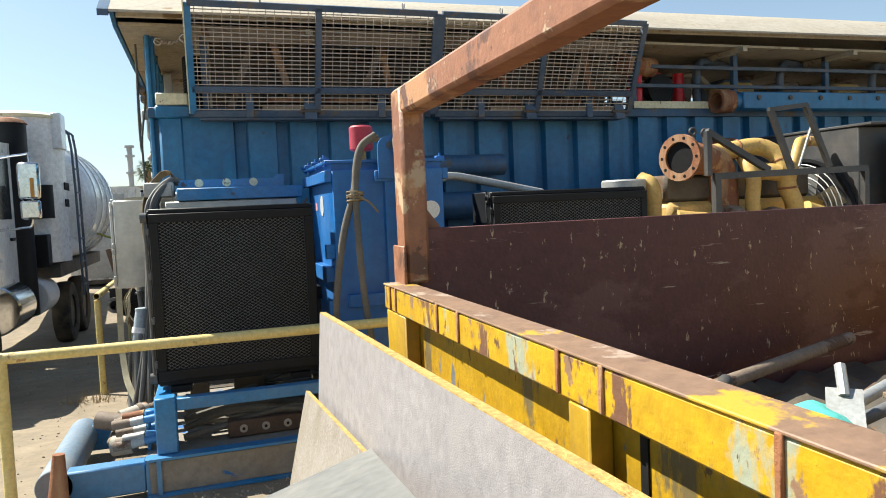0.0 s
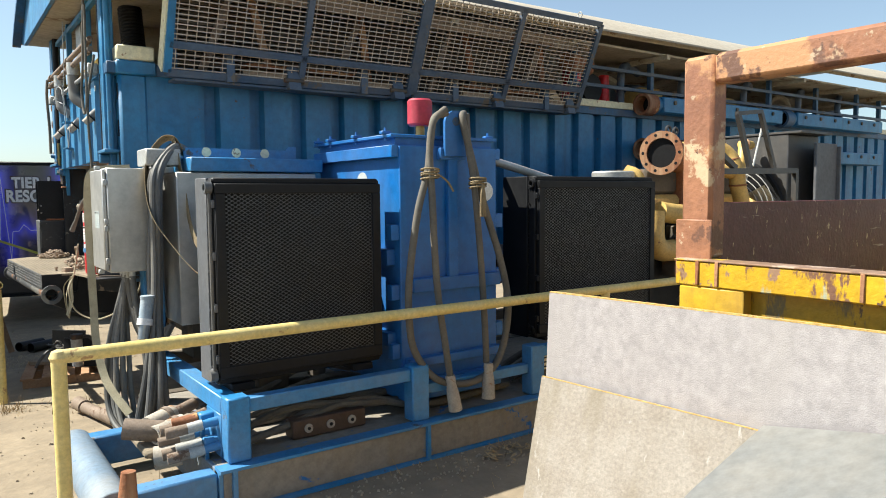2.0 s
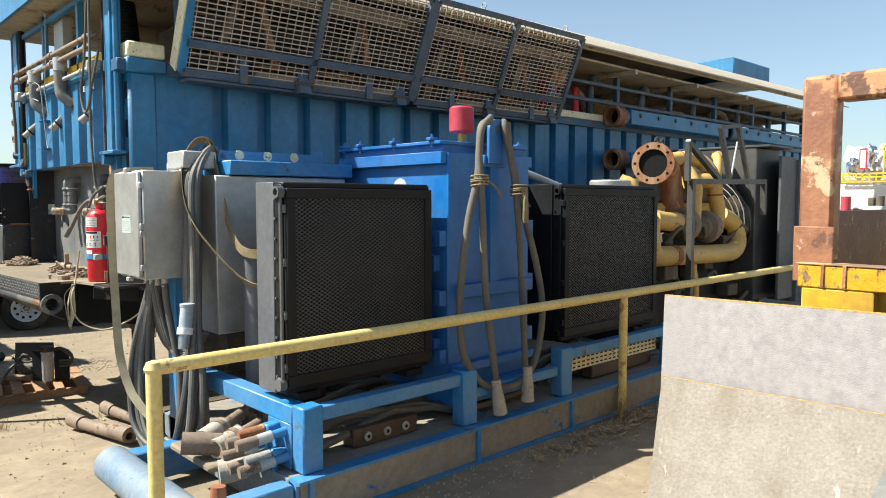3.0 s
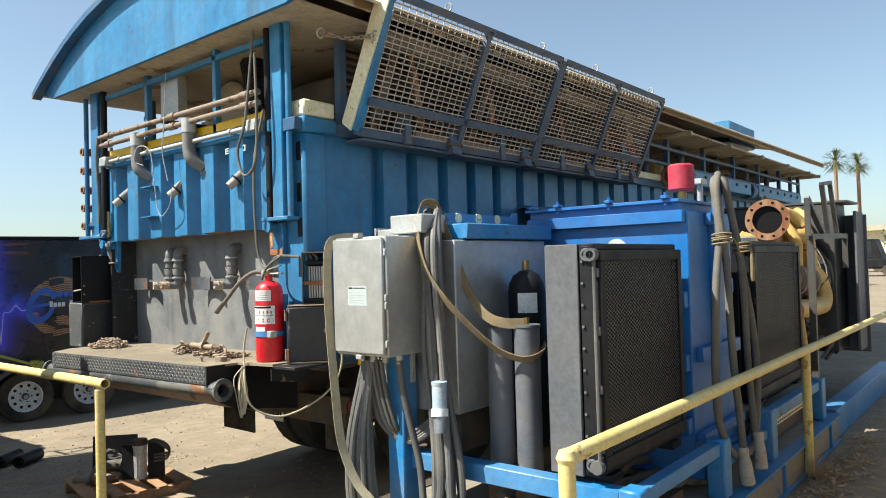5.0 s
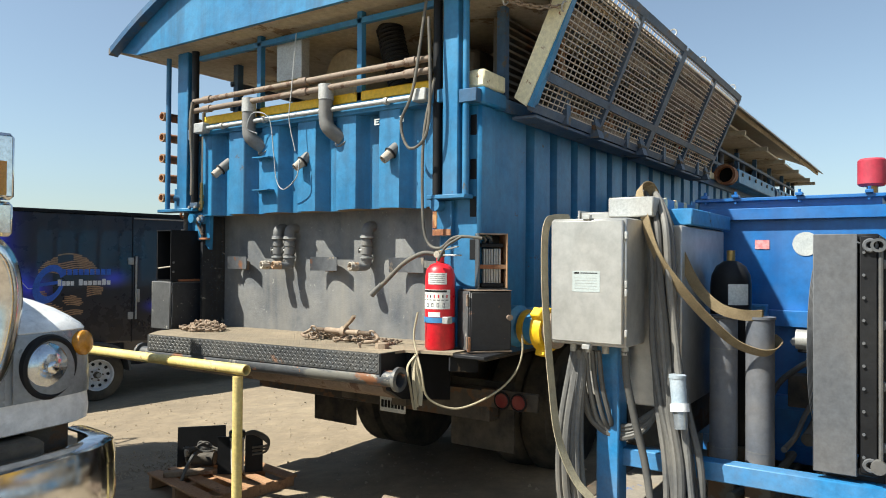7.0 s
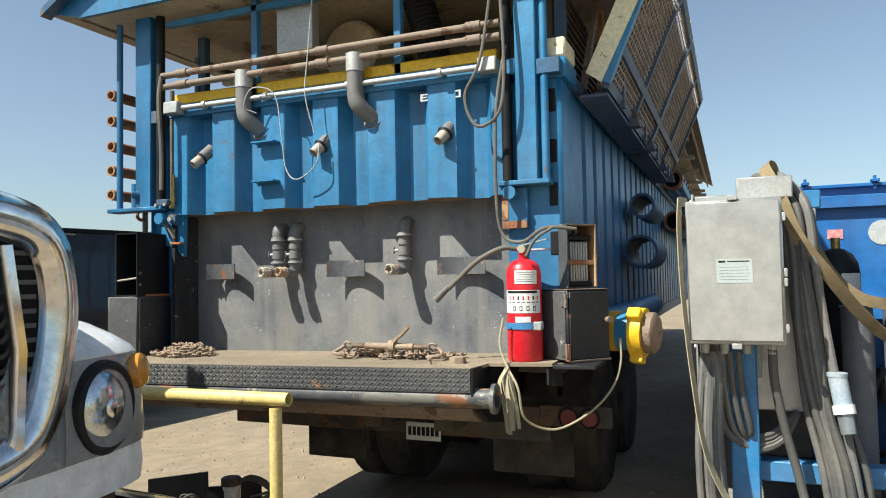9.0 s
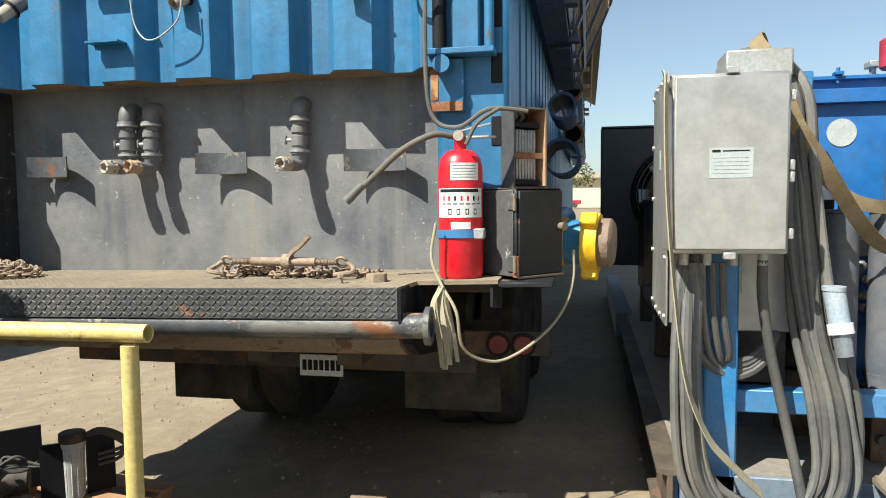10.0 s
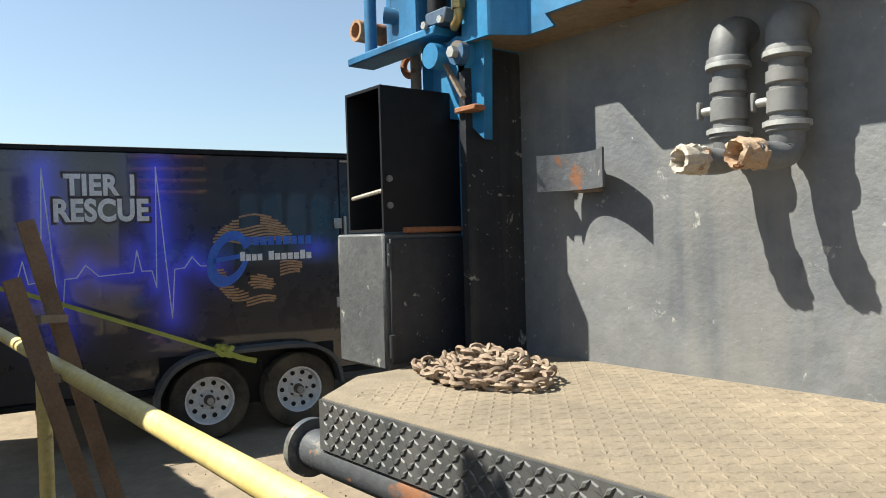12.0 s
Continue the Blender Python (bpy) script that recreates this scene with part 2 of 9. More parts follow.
M_DRY = surf("dry grass and litter", (0.30, 0.21, 0.11), (0.42, 0.31, 0.16), 20, 0.9, 0, 0.0)
M_STONE = surf("pale gravel", (0.40, 0.33, 0.24), (0.30, 0.24, 0.17), 30, 0.9, 0, 0.2, 90)
M_PALM = surf("palm fronds", (0.07, 0.10, 0.03), (0.12, 0.13, 0.05), 3, 0.7, 0, 0.0)
M_ORANGE = surf("faded orange plastic", (0.75, 0.16, 0.03), (0.62, 0.14, 0.03), 5, 0.6, 0, 0.05)
M_BROWNBLK = surf("brown anodised block", (0.055, 0.030, 0.022), (0.08, 0.045, 0.03), 6, 0.5, 0.2, 0.1, 60, None, 0, 4, None, 0, DUST, 0.2)
M_PINK = surf("faded red sticker", (0.55, 0.16, 0.17), (0.62, 0.38, 0.38), 30, 0.5, 0, 0.0)
M_CAN = surf("slate grey canister paint", (0.085, 0.095, 0.115), (0.11, 0.12, 0.14), 3, 0.45, 0, 0.05, 50, None, 0, 4, None, 0, DUST, 0.22)
# real black cores; elsewhere black discs painted in for unlit hollows
M_VOID = surf("matt black for cores and dark hollows", (0.006, 0.006, 0.007), (0.009, 0.009, 0.010), 30, 0.8, 0, 0.0)
M_FRAMEDUST = surf("dust-faded blue pipe paint", (0.10, 0.17, 0.25), (0.16, 0.22, 0.28), 4, 0.6, 0, 0.1, 60, (0.05, 0.15, 0.36), -0.02, 5, None, 0, DUST, 0.3)
M_YBEAM = surf("bright yellow beam paint", (0.78, 0.47, 0.012), (0.70, 0.42, 0.015), 4, 0.45, 0, 0.08, 60, RUST, -0.02, 6)
M_LABELGREY = surf("grey-green printed label", (0.42, 0.47, 0.46), (0.38, 0.42, 0.41), 30, 0.45, 0, 0.0)
M_SOFF = surf("dust-tanned panel lip", (0.27, 0.20, 0.125), (0.20, 0.14, 0.085), 5, 0.8, 0, 0.2, 60, (0.16, 0.07, 0.035), 0.02, 5)
M_BEZEL = surf("glossy grey plastic panel", (0.25, 0.275, 0.30), (0.21, 0.235, 0.26), 4, 0.2, 0.35, 0.02, 40, None, 0, 4, None, 0, DUST, 0.15, 0, 0.5)
M_STICKER = surf("scuffed pale sticker", (0.50, 0.52, 0.50), (0.40, 0.43, 0.43), 14, 0.5, 0, 0.05, 60, (0.20, 0.28, 0.38), 0.0, 18)
M_WIREGREY = surf("pale grey wire", (0.42, 0.43, 0.42), (0.34, 0.35, 0.35), 9, 0.5, 0, 0.0)
M_PLANK = surf("sun greyed plank", (0.30, 0.225, 0.155), (0.21, 0.15, 0.10), 5, 0.85, 0, 0.3, 70, (0.16, 0.08, 0.045), 0.04, 4)
M_WEBSTEEL = surf("grime on channel web", (0.27, 0.235, 0.19), (0.215, 0.20, 0.175), 2.5, 0.8, 0, 0.2, 60, (0.03, 0.14, 0.38), 0.0, 5, (0.24, 0.19, 0.13), 0.0)


for dull in (M_BLACK, M_VOID, M_INK, M_MESH, M_GREYPL, M_CHAR, M_RUBBER):
    dull.node_tree.nodes["Principled BSDF"].inputs["Specular IOR Level"].default_value = 0.22


def chipped(name, base, layers):
    """Paint with several layers worn through in patches."""
    m = surf(name, base[0], base[1], 3, 0.5, 0, 0.2, 60)
    nt = m.node_tree
    bs = nt.nodes["Principled BSDF"]
    co = nt.nodes.new("ShaderNodeTexCoord").outputs["Object"]
    src = bs.inputs["Base Color"].links[0].from_socket
    for col, sc, a, sq in layers:
        mp = nt.nodes.new("ShaderNodeMapping")
        mp.inputs["Scale"].default_value = sq
        n = nt.nodes.new("ShaderNodeTexNoise")
        n.inputs["Scale"].default_value, n.inputs["Detail"].default_value, n.inputs["Roughness"].default_value = sc, 9, 0.66
        nt.links.new(co, mp.inputs[0])
        nt.links.new(mp.outputs[0], n.inputs["Vector"])
        r = nt.nodes.new("ShaderNodeMapRange")
        r.inputs[1].default_value, r.inputs[2].default_value = a, a + 0.03
        nt.links.new(n.outputs["Fac"], r.inputs[0])
        x = nt.nodes.new("ShaderNodeMix")
        x.data_type = "RGBA"
        nt.links.new(r.outputs[0], x.inputs[0])
        nt.links.new(src, x.inputs[6])
        x.inputs[7].default_value = (*col, 1)
        src = x.outputs[2]
    nt.links.new(src, bs.inputs["Base Color"])
    return m


def ground_material():
    m = surf("packed dirt yard", (0.290, 0.230, 0.155), (0.22, 0.172, 0.116), 0.7, 0.95, 0, 0.9, 14, (0.345, 0.28, 0.195), -0.03, 1.1, None, 0, (0.17, 0.136, 0.096), 0.7)
    return m


M_GROUND = ground_material()


# ---- shape helpers ----
def origin_of(ob):
    o = Vector((0, 0, 0))
    while ob:
        o += ob.location
        ob = ob.parent
    return o


def finish(bm, name, mat, smooth=True):
    bmesh.ops.recalc_face_normals(bm, faces=bm.faces)
    me = bpy.data.meshes.new(name)
    bm.to_mesh(me)
    bm.free()
    me.materials.append(mat)
    if smooth:
        me.polygons.foreach_set("use_smooth", [True] * len(me.polygons))
        me.set_sharp_from_angle(angle=radians(38))
    return me


def part(name, bm, mat, parent, label="", smooth=True):
    """One mesh, built in world coordinates, as a part under a thing."""
    o = origin_of(parent)
    bmesh.ops.translate(bm, verts=bm.verts, vec=-o)
    ob = new(name, finish(bm, name, mat, smooth))
    ob.parent = parent
    return tagged(ob, label)


def thing(name, at, label, category, group="", kind=""):
    ob = new(name)
    ob.empty_display_size = 0.1
    ob.location = at
    return tagged(ob, label, category, group, kind)


def solo(name, bm, mat, label, category, group="", kind="", smooth=True):
    vs = [v.co for v in bm.verts]
    at = Vector((sum(v.x for v in vs) / len(vs), sum(v.y for v in vs) / len(vs), min(v.z for v in vs)))
    bmesh.ops.translate(bm, verts=bm.verts, vec=-at)
    ob = new(name, finish(bm, name, mat, smooth))
    ob.location = at
    return tagged(ob, label, category, group, kind)


def N():
    return bmesh.new()


def B(bm, x0, x1, y0, y1, z0, z1, bev=0.004, m=None):
    t = bmesh.new()
    bmesh.ops.create_cube(t, size=1, matrix=Matrix.Translation(((x0 + x1) / 2, (y0 + y1) / 2, (z0 + z1) / 2)) @ Matrix.Diagonal((abs(x1 - x0), abs(y1 - y0), abs(z1 - z0), 1)))
    if bev:
        bmesh.ops.bevel(t, geom=list(t.edges), offset=min(bev, 0.3 * min(abs(x1 - x0), abs(y1 - y0), abs(z1 - z0))), segments=1, affect="EDGES")
    return join(bm, t, m)


def join(bm, t, m=None):
    if m:
        bmesh.ops.transform(t, matrix=m, verts=t.verts)
    vm = [bm.verts.new(v.co) for v in t.verts]
    t.verts.index_update()
    for f in t.faces:
        try:
            bm.faces.new([vm[v.index] for v in f.verts])
        except ValueError:
            pass
    t.free()
    return bm


def C(bm, p0, p1, r, r2=None, seg=16, hollow=0.0, bev=0.0):
    """A rod, cone or open pipe between two points."""
    p0, p1 = Vector(p0), Vector(p1)
    q = (p1 - p0).to_track_quat("Z", "Y").to_matrix().to_4x4()
    L = (p1 - p0).length
    r2 = r if r2 is None else r2
    prof = [(r, 0), (r2, L)]
    if bev:
        prof = [(r - bev, 0), (r, bev), (r2, L - bev), (r2 - bev, L)]
    if hollow:
        prof = [(r, 0), (r2, L), (r2 - hollow, L), (r - hollow, 0)]
    return lathe(bm, prof, Matrix.Translation(p0) @ q, seg, closed=bool(hollow))


def lathe(bm, prof, m, seg=16, closed=False):
    rings = []
    for r, z in prof:
        if r < 1e-5:
            rings.append([bm.verts.new(m @ Vector((0, 0, z)))])
        else:
            rings.append([bm.verts.new(m @ Vector((r * math.cos(2 * math.pi * k / seg), r * math.sin(2 * math.pi * k / seg), z))) for k in range(seg)])
    pairs = list(zip(rings, rings[1:]))
    if closed:
        pairs.append((rings[-1], rings[0]))
    for a, b in pairs:
        for k in range(seg):
            n = (k + 1) % seg
            if len(a) == 1 and len(b) == 1:
                break
            if len(a) == 1:
                bm.faces.new((a[0], b[k], b[n]))
            elif len(b) == 1:
                bm.faces.new((a[k], a[n], b[0]))
            else:
                bm.faces.new((a[k], a[n], b[n], b[k]))
    if not closed:
        for ring in (rings[0], rings[-1]):
            if len(ring) > 2:
                bm.faces.new(ring)
    return bm


def smoothed(pts, n=5):
    pts = [Vector(p) for p in pts]
    if n < 2 or len(pts) < 3:
        return pts
    e = [2 * pts[0] - pts[1]] + pts + [2 * pts[-1] - pts[-2]]
    out = []
    for i in range(1, len(e) - 2):
        a, b, c, d = e[i - 1:i + 3]
        for k in range(n):
            t = k / n
            out.append(0.5 * ((2 * b) + (c - a) * t + (2 * a - 5 * b + 4 * c - d) * t * t + (3 * b - a - 3 * c + d) * t ** 3))
    return out + [pts[-1]]


def sweep(bm, pts, section, up=(0, 0, 1), cap=True):
    """A closed section of (u, v) drawn along a path."""
    last = None
    pts = [Vector(p) for p in pts]
    ring0 = None
    u = None
    for i, p in enumerate(pts):
        d = (pts[min(i + 1, len(pts) - 1)] - pts[max(i - 1, 0)]).normalized()
        if u is None:
            ref = Vector(up)
            if abs(d.dot(ref)) > 0.95:
                ref = Vector((1, 0, 0))
            u = d.cross(ref).normalized()
        else:
            u = (u - d * u.dot(d)).normalized()
        v = u.cross(d)
        ring = [bm.verts.new(p + u * a + v * b) for a, b in section]
        if last:
            n = len(ring)
            for k in range(n):
                bm.faces.new((last[k], last[(k + 1) % n], ring[(k + 1) % n], ring[k]))
        else:
            ring0 = ring
        last = ring
    if cap:
        bm.faces.new(ring0)
        bm.faces.new(last)
    return bm


def T(bm, pts, r, seg=8, n=5):
    return sweep(bm, smoothed(pts, n), [(r * math.cos(2 * math.pi * k / seg), r * math.sin(2 * math.pi * k / seg)) for k in range(seg)])


def ribbon(bm, pts, w, th, n=5, up=(0, 0, 1)):
    return sweep(bm, smoothed(pts, n), [(-w / 2, -th / 2), (w / 2, -th / 2), (w / 2, th / 2), (-w / 2, th / 2)], up)


def prism(bm, poly, axis, a, b):
    """A flat outline of (u, v), pushed from a to b along an axis. x: (y, z); y: (x, z); z: (x, y)."""
    def at(u, v, w):
        return {"x": (w, u, v), "y": (u, w, v), "z": (u, v, w)}[axis]
    lo, hi = [bm.verts.new(at(u, v, a)) for u, v in poly], [bm.verts.new(at(u, v, b)) for u, v in poly]
    n = len(poly)
    for k in range(n):
        bm.faces.new((lo[k], lo[(k + 1) % n], hi[(k + 1) % n], hi[k]))
    bm.faces.new(lo)
    bm.faces.new(hi)
    return bm


def ring(bm, centre, axis, R, r, seg=24, sec=6):
    """A torus."""
    q = Vector(axis).to_track_quat("Z", "Y").to_matrix().to_4x4()
    m = Matrix.Translation(centre) @ q
    vs = [[bm.verts.new(m @ Vector(((R + r * math.cos(2 * math.pi * j / sec)) * math.cos(2 * math.pi * k / seg), (R + r * math.cos(2 * math.pi * j / sec)) * math.sin(2 * math.pi * k / seg), r * math.sin(2 * math.pi * j / sec)))) for j in range(sec)] for k in range(seg)]
    for k in range(seg):
        for j in range(sec):
            bm.faces.new((vs[k][j], vs[(k + 1) % seg][j], vs[(k + 1) % seg][(j + 1) % sec], vs[k][(j + 1) % sec]))
    return bm


def flange(bm, c, axis, R, hole, th, bolts=0):
    """A thick pipe flange ring with bolt heads."""
    c, ax = Vector(c), Vector(axis).normalized()
    C(bm, c - ax * th / 2, c + ax * th / 2, R, None, 28, R - hole)
    q = ax.to_track_quat("Z", "Y").to_matrix()
    for k in range(bolts):
        a = 2 * math.pi * k / bolts
        p = c + q @ Vector((math.cos(a), math.sin(a), 0)) * (R + hole) / 2
        C(bm, p + ax * th * 0.4, p + ax * (th / 2 + 0.012), 0.012, None, 6)
    return bm


def lettering(name, body, size, m, mat, parent, label="", squeeze=1.0):
    cu = bpy.data.curves.new(name, "FONT")
    cu.body, cu.size, cu.extrude, cu.offset = body, size, 0.001, size * 0.012
    cu.align_x = "CENTER"
    tmp = bpy.data.objects.new(name, cu)
    scene.collection.objects.link(tmp)
    me = bpy.data.meshes.new_from_object(tmp.evaluated_get(bpy.context.evaluated_depsgraph_get()))
    bpy.data.objects.remove(tmp)
    bpy.data.curves.remove(cu)
    me.transform(m @ Matrix.Diagonal((squeeze, 1, 1, 1)))
    me.transform(Matrix.Translation(-origin_of(parent)))
    me.materials.clear()
    me.materials.append(mat)
    ob = new(name, me)
    ob.parent = parent
    return tagged(ob, label)


rnd = random.Random(7)

# ---- ground ----
def gz(x, y):
    """The yard falls away gently behind the skid."""
    f = max(0.0, min(1.0, (y - 4.9) / 3.7)) * 0.2 + max(0.0, min(1.0, (y - 9.0) / 4.2)) * 0.21
    return -f * max(0.0, min(1.0, (14 - x) / 8)) * max(0.0, min(1.0, (19 - y) / 4))


def height(x, y):
    near = max(0.0, 1 - max(abs(x - 1), abs(y - 6)) / 14)
    z = near * (0.018 * noise.noise((x * 0.7, y * 0.7, 0)) + 0.012 * noise.noise((x * 2.3, y * 2.3, 5)))
    rut = math.exp(-((x * 0.35 + (y - 9.4)) / 0.22) ** 2) + math.exp(-((x * 0.35 + (y - 11.0)) / 0.25) ** 2)
    return z - 0.03 * near * rut * max(0.0, min(1.0, (0.2 - x) / 0.8)) + gz(x, y)


def build_ground():
    bm = N()
    xs = [-400, -150, -60, -25] + [-12 + 0.125 * k for k in range(209)] + [20, 30, 50, 100, 200, 400]
    ys = [-400, -150, -60, -20] + [-6 + 0.125 * k for k in range(193)] + [24, 34, 60, 120, 250, 400]
    grid = []

    for x in xs:
        row = []
        for y in ys:
            row.append(bm.verts.new((x, y, height(x, y))))
        grid.append(row)
    for i in range(len(xs) - 1):
        for j in range(len(ys) - 1):
            bm.faces.new((grid[i][j], grid[i + 1][j], grid[i + 1][j + 1], grid[i][j + 1]))
    ob = new("ground", finish(bm, "ground", M_GROUND))
    tagged(ob, "packed dusty tan dirt yard with tyre ruts", "ground", kind="structure")


build_ground()


# ---- the blue tank trailer ----
TY0, TY1 = 6.60, 9.24
trailer = thing("tank_trailer", (-0.4, 7.9, 0), "weathered blue corrugated tank trailer with arched roof and rear deck", "trailer")


def corrugated(bm, length, period, deep, flat, slope, place, z0, z1, th=0.004):
    """Trapezoid ribs along s; place(s, d, z) gives the world point."""
    pts = []
    s = 0.0
    while s < length - 1e-6:
        for ds, d in ((0, 0), (flat, 0), (flat + slope, deep), (period - slope, deep)):
            if s + ds < length:
                pts.append((s + ds, d))
        s += period
    pts.append((length, 0))
    for zz in ((z0, z1),):
        front = [(bm.verts.new(place(s, d, zz[0])), bm.verts.new(place(s, d, zz[1]))) for s, d in pts]
        back = [(bm.verts.new(place(s, d + th, zz[0])), bm.verts.new(place(s, d + th, zz[1]))) for s, d in pts]
        for k in range(len(pts) - 1):
            bm.faces.new((front[k][0], front[k + 1][0], front[k + 1][1], front[k][1]))
            bm.faces.new((back[k][0], back[k][1], back[k + 1][1], back[k + 1][0]))
            bm.faces.new((front[k][0], back[k][0], back[k + 1][0], front[k + 1][0]))
            bm.faces.new((front[k][1], front[k + 1][1], back[k + 1][1], back[k][1]))
    return bm


def recess(y):
    """How far the rear panel's corrugation is set back at y, 0 to 1."""
    d = abs((y - RIB_Y + 0.1795) % 0.359 - 0.1795)
    return max(0.0, min(1.0, (0.098 - d) / 0.052))


RIB_Y = 8.0 + 0.142 * SUN.y / SUN.x * -1.0


def build_trailer():
    t = trailer
    # side walls
    bm = N()
    prism(bm, [(-0.155, TY0), (0.02, TY0), (0.02, TY0 + 0.03), (-0.155, TY0 + 0.03)], "z", 1.0, 2.42)
    part("corner_sheet", bm, M_BLUE, t)
    part("side_wall", corrugated(N(), 12.95, 0.358, 0.075, 0.235, 0.016, lambda s, d, z: (0.02 + s, TY0 + d, z), 1.0, 2.40), M_BLUE, t, "blue corrugated steel side", False)
    part("side_wall", corrugated(N(), 13.4, 0.36, 0.055, 0.22, 0.035, lambda s, d, z: (-0.38 + s, TY1 - d, z), 1.0, 2.40), M_BLUE, t, "blue corrugated steel side", False)
    part("top_rail", B(N(), -0.42, 13.05, TY0 - 0.03, TY0 + 0.09, 2.39, 2.47), M_BLUEDK, t)
    part("top_rail", B(N(), -0.42, 13.05, TY1 - 0.09, TY1 + 0.03, 2.39, 2.47), M_BLUEDK, t)
    part("bottom_rail", B(N(), -0.3, 13.05, TY0 - 0.02, TY0 + 0.08, 0.90, 1.01), M_BLUEDK, t)
    part("bottom_rail", B(N(), -0.3, 13.05, TY1 - 0.08, TY1 + 0.02, 0.90, 1.01), M_BLUEDK, t)
    part("tank_floor", B(N(), -0.15, 13.0, TY0 + 0.05, TY1 - 0.05, 0.86, 0.92), M_DARK, t)
    part("tank_cover", B(N(), -0.3, 13.0, TY0 + 0.1, TY1 - 0.1, 2.34, 2.38), M_DARK, t)
    part("front_wall", B(N(), 13.0, 13.06, TY0, TY1, 0.9, 2.4), M_BLUE, t)
    # corner posts with slots
    for y0, y1 in ((TY0 - 0.015, 6.88), (9.03, TY1 + 0.02)):
        part("corner_post", B(N(), -0.345, -0.15, y0, y1, 0.93, 2.40, 0.02), M_BLUE, t)
    for z in (2.28, 2.02, 1.80, 1.55):
        part("post_slot", B(N(), -0.349, -0.335, 6.61, 6.655, z - 0.07, z + 0.05, 0.006), M_BLACK, t)
    part("corner_casting", B(N(), -0.365, -0.09, TY0 - 0.05, 6.80, 2.385, 2.485, 0.012), M_BLUE, t)
    part("corner_block", B(N(), -0.355, -0.10, TY0 - 0.045, 6.80, 2.489, 2.59, 0.01), M_CREAM, t, "cream painted block")
    part("cap_strip", B(N(), 4.25, 5.35, TY0 - 0.03, TY0 + 0.08, 2.474, 2.55), M_CREAM, t, "cream painted strip")
    part("cap_strip", B(N(), 10.9, 12.6, TY0 - 0.03, TY0 + 0.08, 2.474, 2.55), M_CREAM, t, "cream painted strip")
    # rear panel
    bm = N()
    rows = []
    for k in range(301):
        y = 6.88 + 2.15 * k / 300
        w = recess(y)
        x = -0.405 + 0.088 * w + 0.004 * noise.noise((y * 3, 0, 1))
        zb = 1.80 + 0.010 * noise.noise((y * 2.5, 4, 0))
        rows.append([bm.verts.new(v) for v in ((x, y, zb), (x + 0.003 * noise.noise((y * 2, 2, 2)), y, 2.1), (x, y, 2.42), (x + 0.012, y, 2.42), (x + 0.012, y, zb))])
    for p, q in zip(rows, rows[1:]):
        for j in range(5):
            bm.faces.new((p[j], q[j], q[(j + 1) % 5], p[(j + 1) % 5]))
    bm.faces.new(rows[0])
    bm.faces.new(rows[-1])
    part("rear_panel", bm, M_BLUE, t, "blue corrugated rear panel")
    for y, bars in ((7.32, ((0, 0.012, 0.0, 0.05), (-0.03, 0, 0.0, 0.01), (-0.025, 0, 0.021, 0.03), (-0.03, 0, 0.04, 0.05))), (7.13, ((-0.03, -0.018, 0.0, 0.05), (-0.018, 0.0, 0.0, 0.01), (-0.018, 0.0, 0.04, 0.05)))):
        for ya, yb, za, zb in bars:
            part("paint_mark", B(N(), -0.409, -0.4025, y + ya, y + yb, 2.325 + za * 0.8, 2.325 + zb * 0.8, 0), M_STICKER, t)
    part("recess_wall", B(N(), -0.19, -0.16, 6.88, 9.06, 0.93, 1.86, 0), M_WALL, t, "charcoal painted recessed steel wall")
    part("recess_cheek", B(N(), -0.40, -0.19, 9.03, 9.055, 0.93, 1.80, 0), M_CHAR, t)
    part("recess_cheek", B(N(), -0.26, -0.19, 6.86, 6.885, 0.93, 1.80, 0), M_CHAR, t)
    bm = N()
    rows = []
    for k in range(301):
        y = 6.88 + 2.15 * k / 300
        w = recess(y)
        x = -0.400 + 0.088 * w
        rows.append([bm.verts.new(v) for v in ((x, y, 1.802), (-0.12, y, 1.806), (-0.12, y, 1.815), (x, y, 1.811))])
    for p, q in zip(rows, rows[1:]):
        for j in range(4):
            bm.faces.new((p[j], q[j], q[(j + 1) % 4], p[(j + 1) % 4]))
    bm.faces.new(rows[0])
    bm.faces.new(rows[-1])
    part("recess_soffit", bm, M_SOFF, t, "dusty tan underside of the panel")
    # rear top edge: beam, conduit, rusty rails
    part("rear_beam", B(N(), -0.42, -0.30, 6.80, 9.06, 2.41, 2.49), M_BLUE, t)
    part("yellow_beam", B(N(), -0.40, -0.33, 6.90, 9.03, 2.495, 2.56, 0.006), M_YBEAM, t, "yellow painted beam")
    bm = N()
    C(bm, (-0.45, 6.92, 2.455), (-0.45, 8.98, 2.455), 0.016)
    for y in (7.2, 7.75, 8.3, 8.75):
        C(bm, (-0.45, y - 0.012, 2.455), (-0.45, y + 0.012, 2.455), 0.024)
    part("conduit", bm, M_GALV, t)
    for y0, y1 in ((8.93, 9.04), (6.88, 6.98)):
        part("junction_box", B(N(), -0.49, -0.42, y0, y1, 2.42, 2.495, 0.006), M_GALV, t)
    for z in (2.595, 2.665):
        bm = N()
        C(bm, (-0.47, 6.86, z), (-0.47, 9.06, z), 0.020)
        for y in (8.9, 7.9, 7.0):
            C(bm, (-0.47, y - 0.04, z), (-0.47, y + 0.04, z), 0.027)
        part("rusty_rail", bm, M_PIPE, t)
    # blue hand rail at the rear
    bm = N()
    B(bm, -0.40, -0.36, 6.86, 9.1, 3.00, 3.04)
    part("hand_rail", bm, M_BLUE, t)
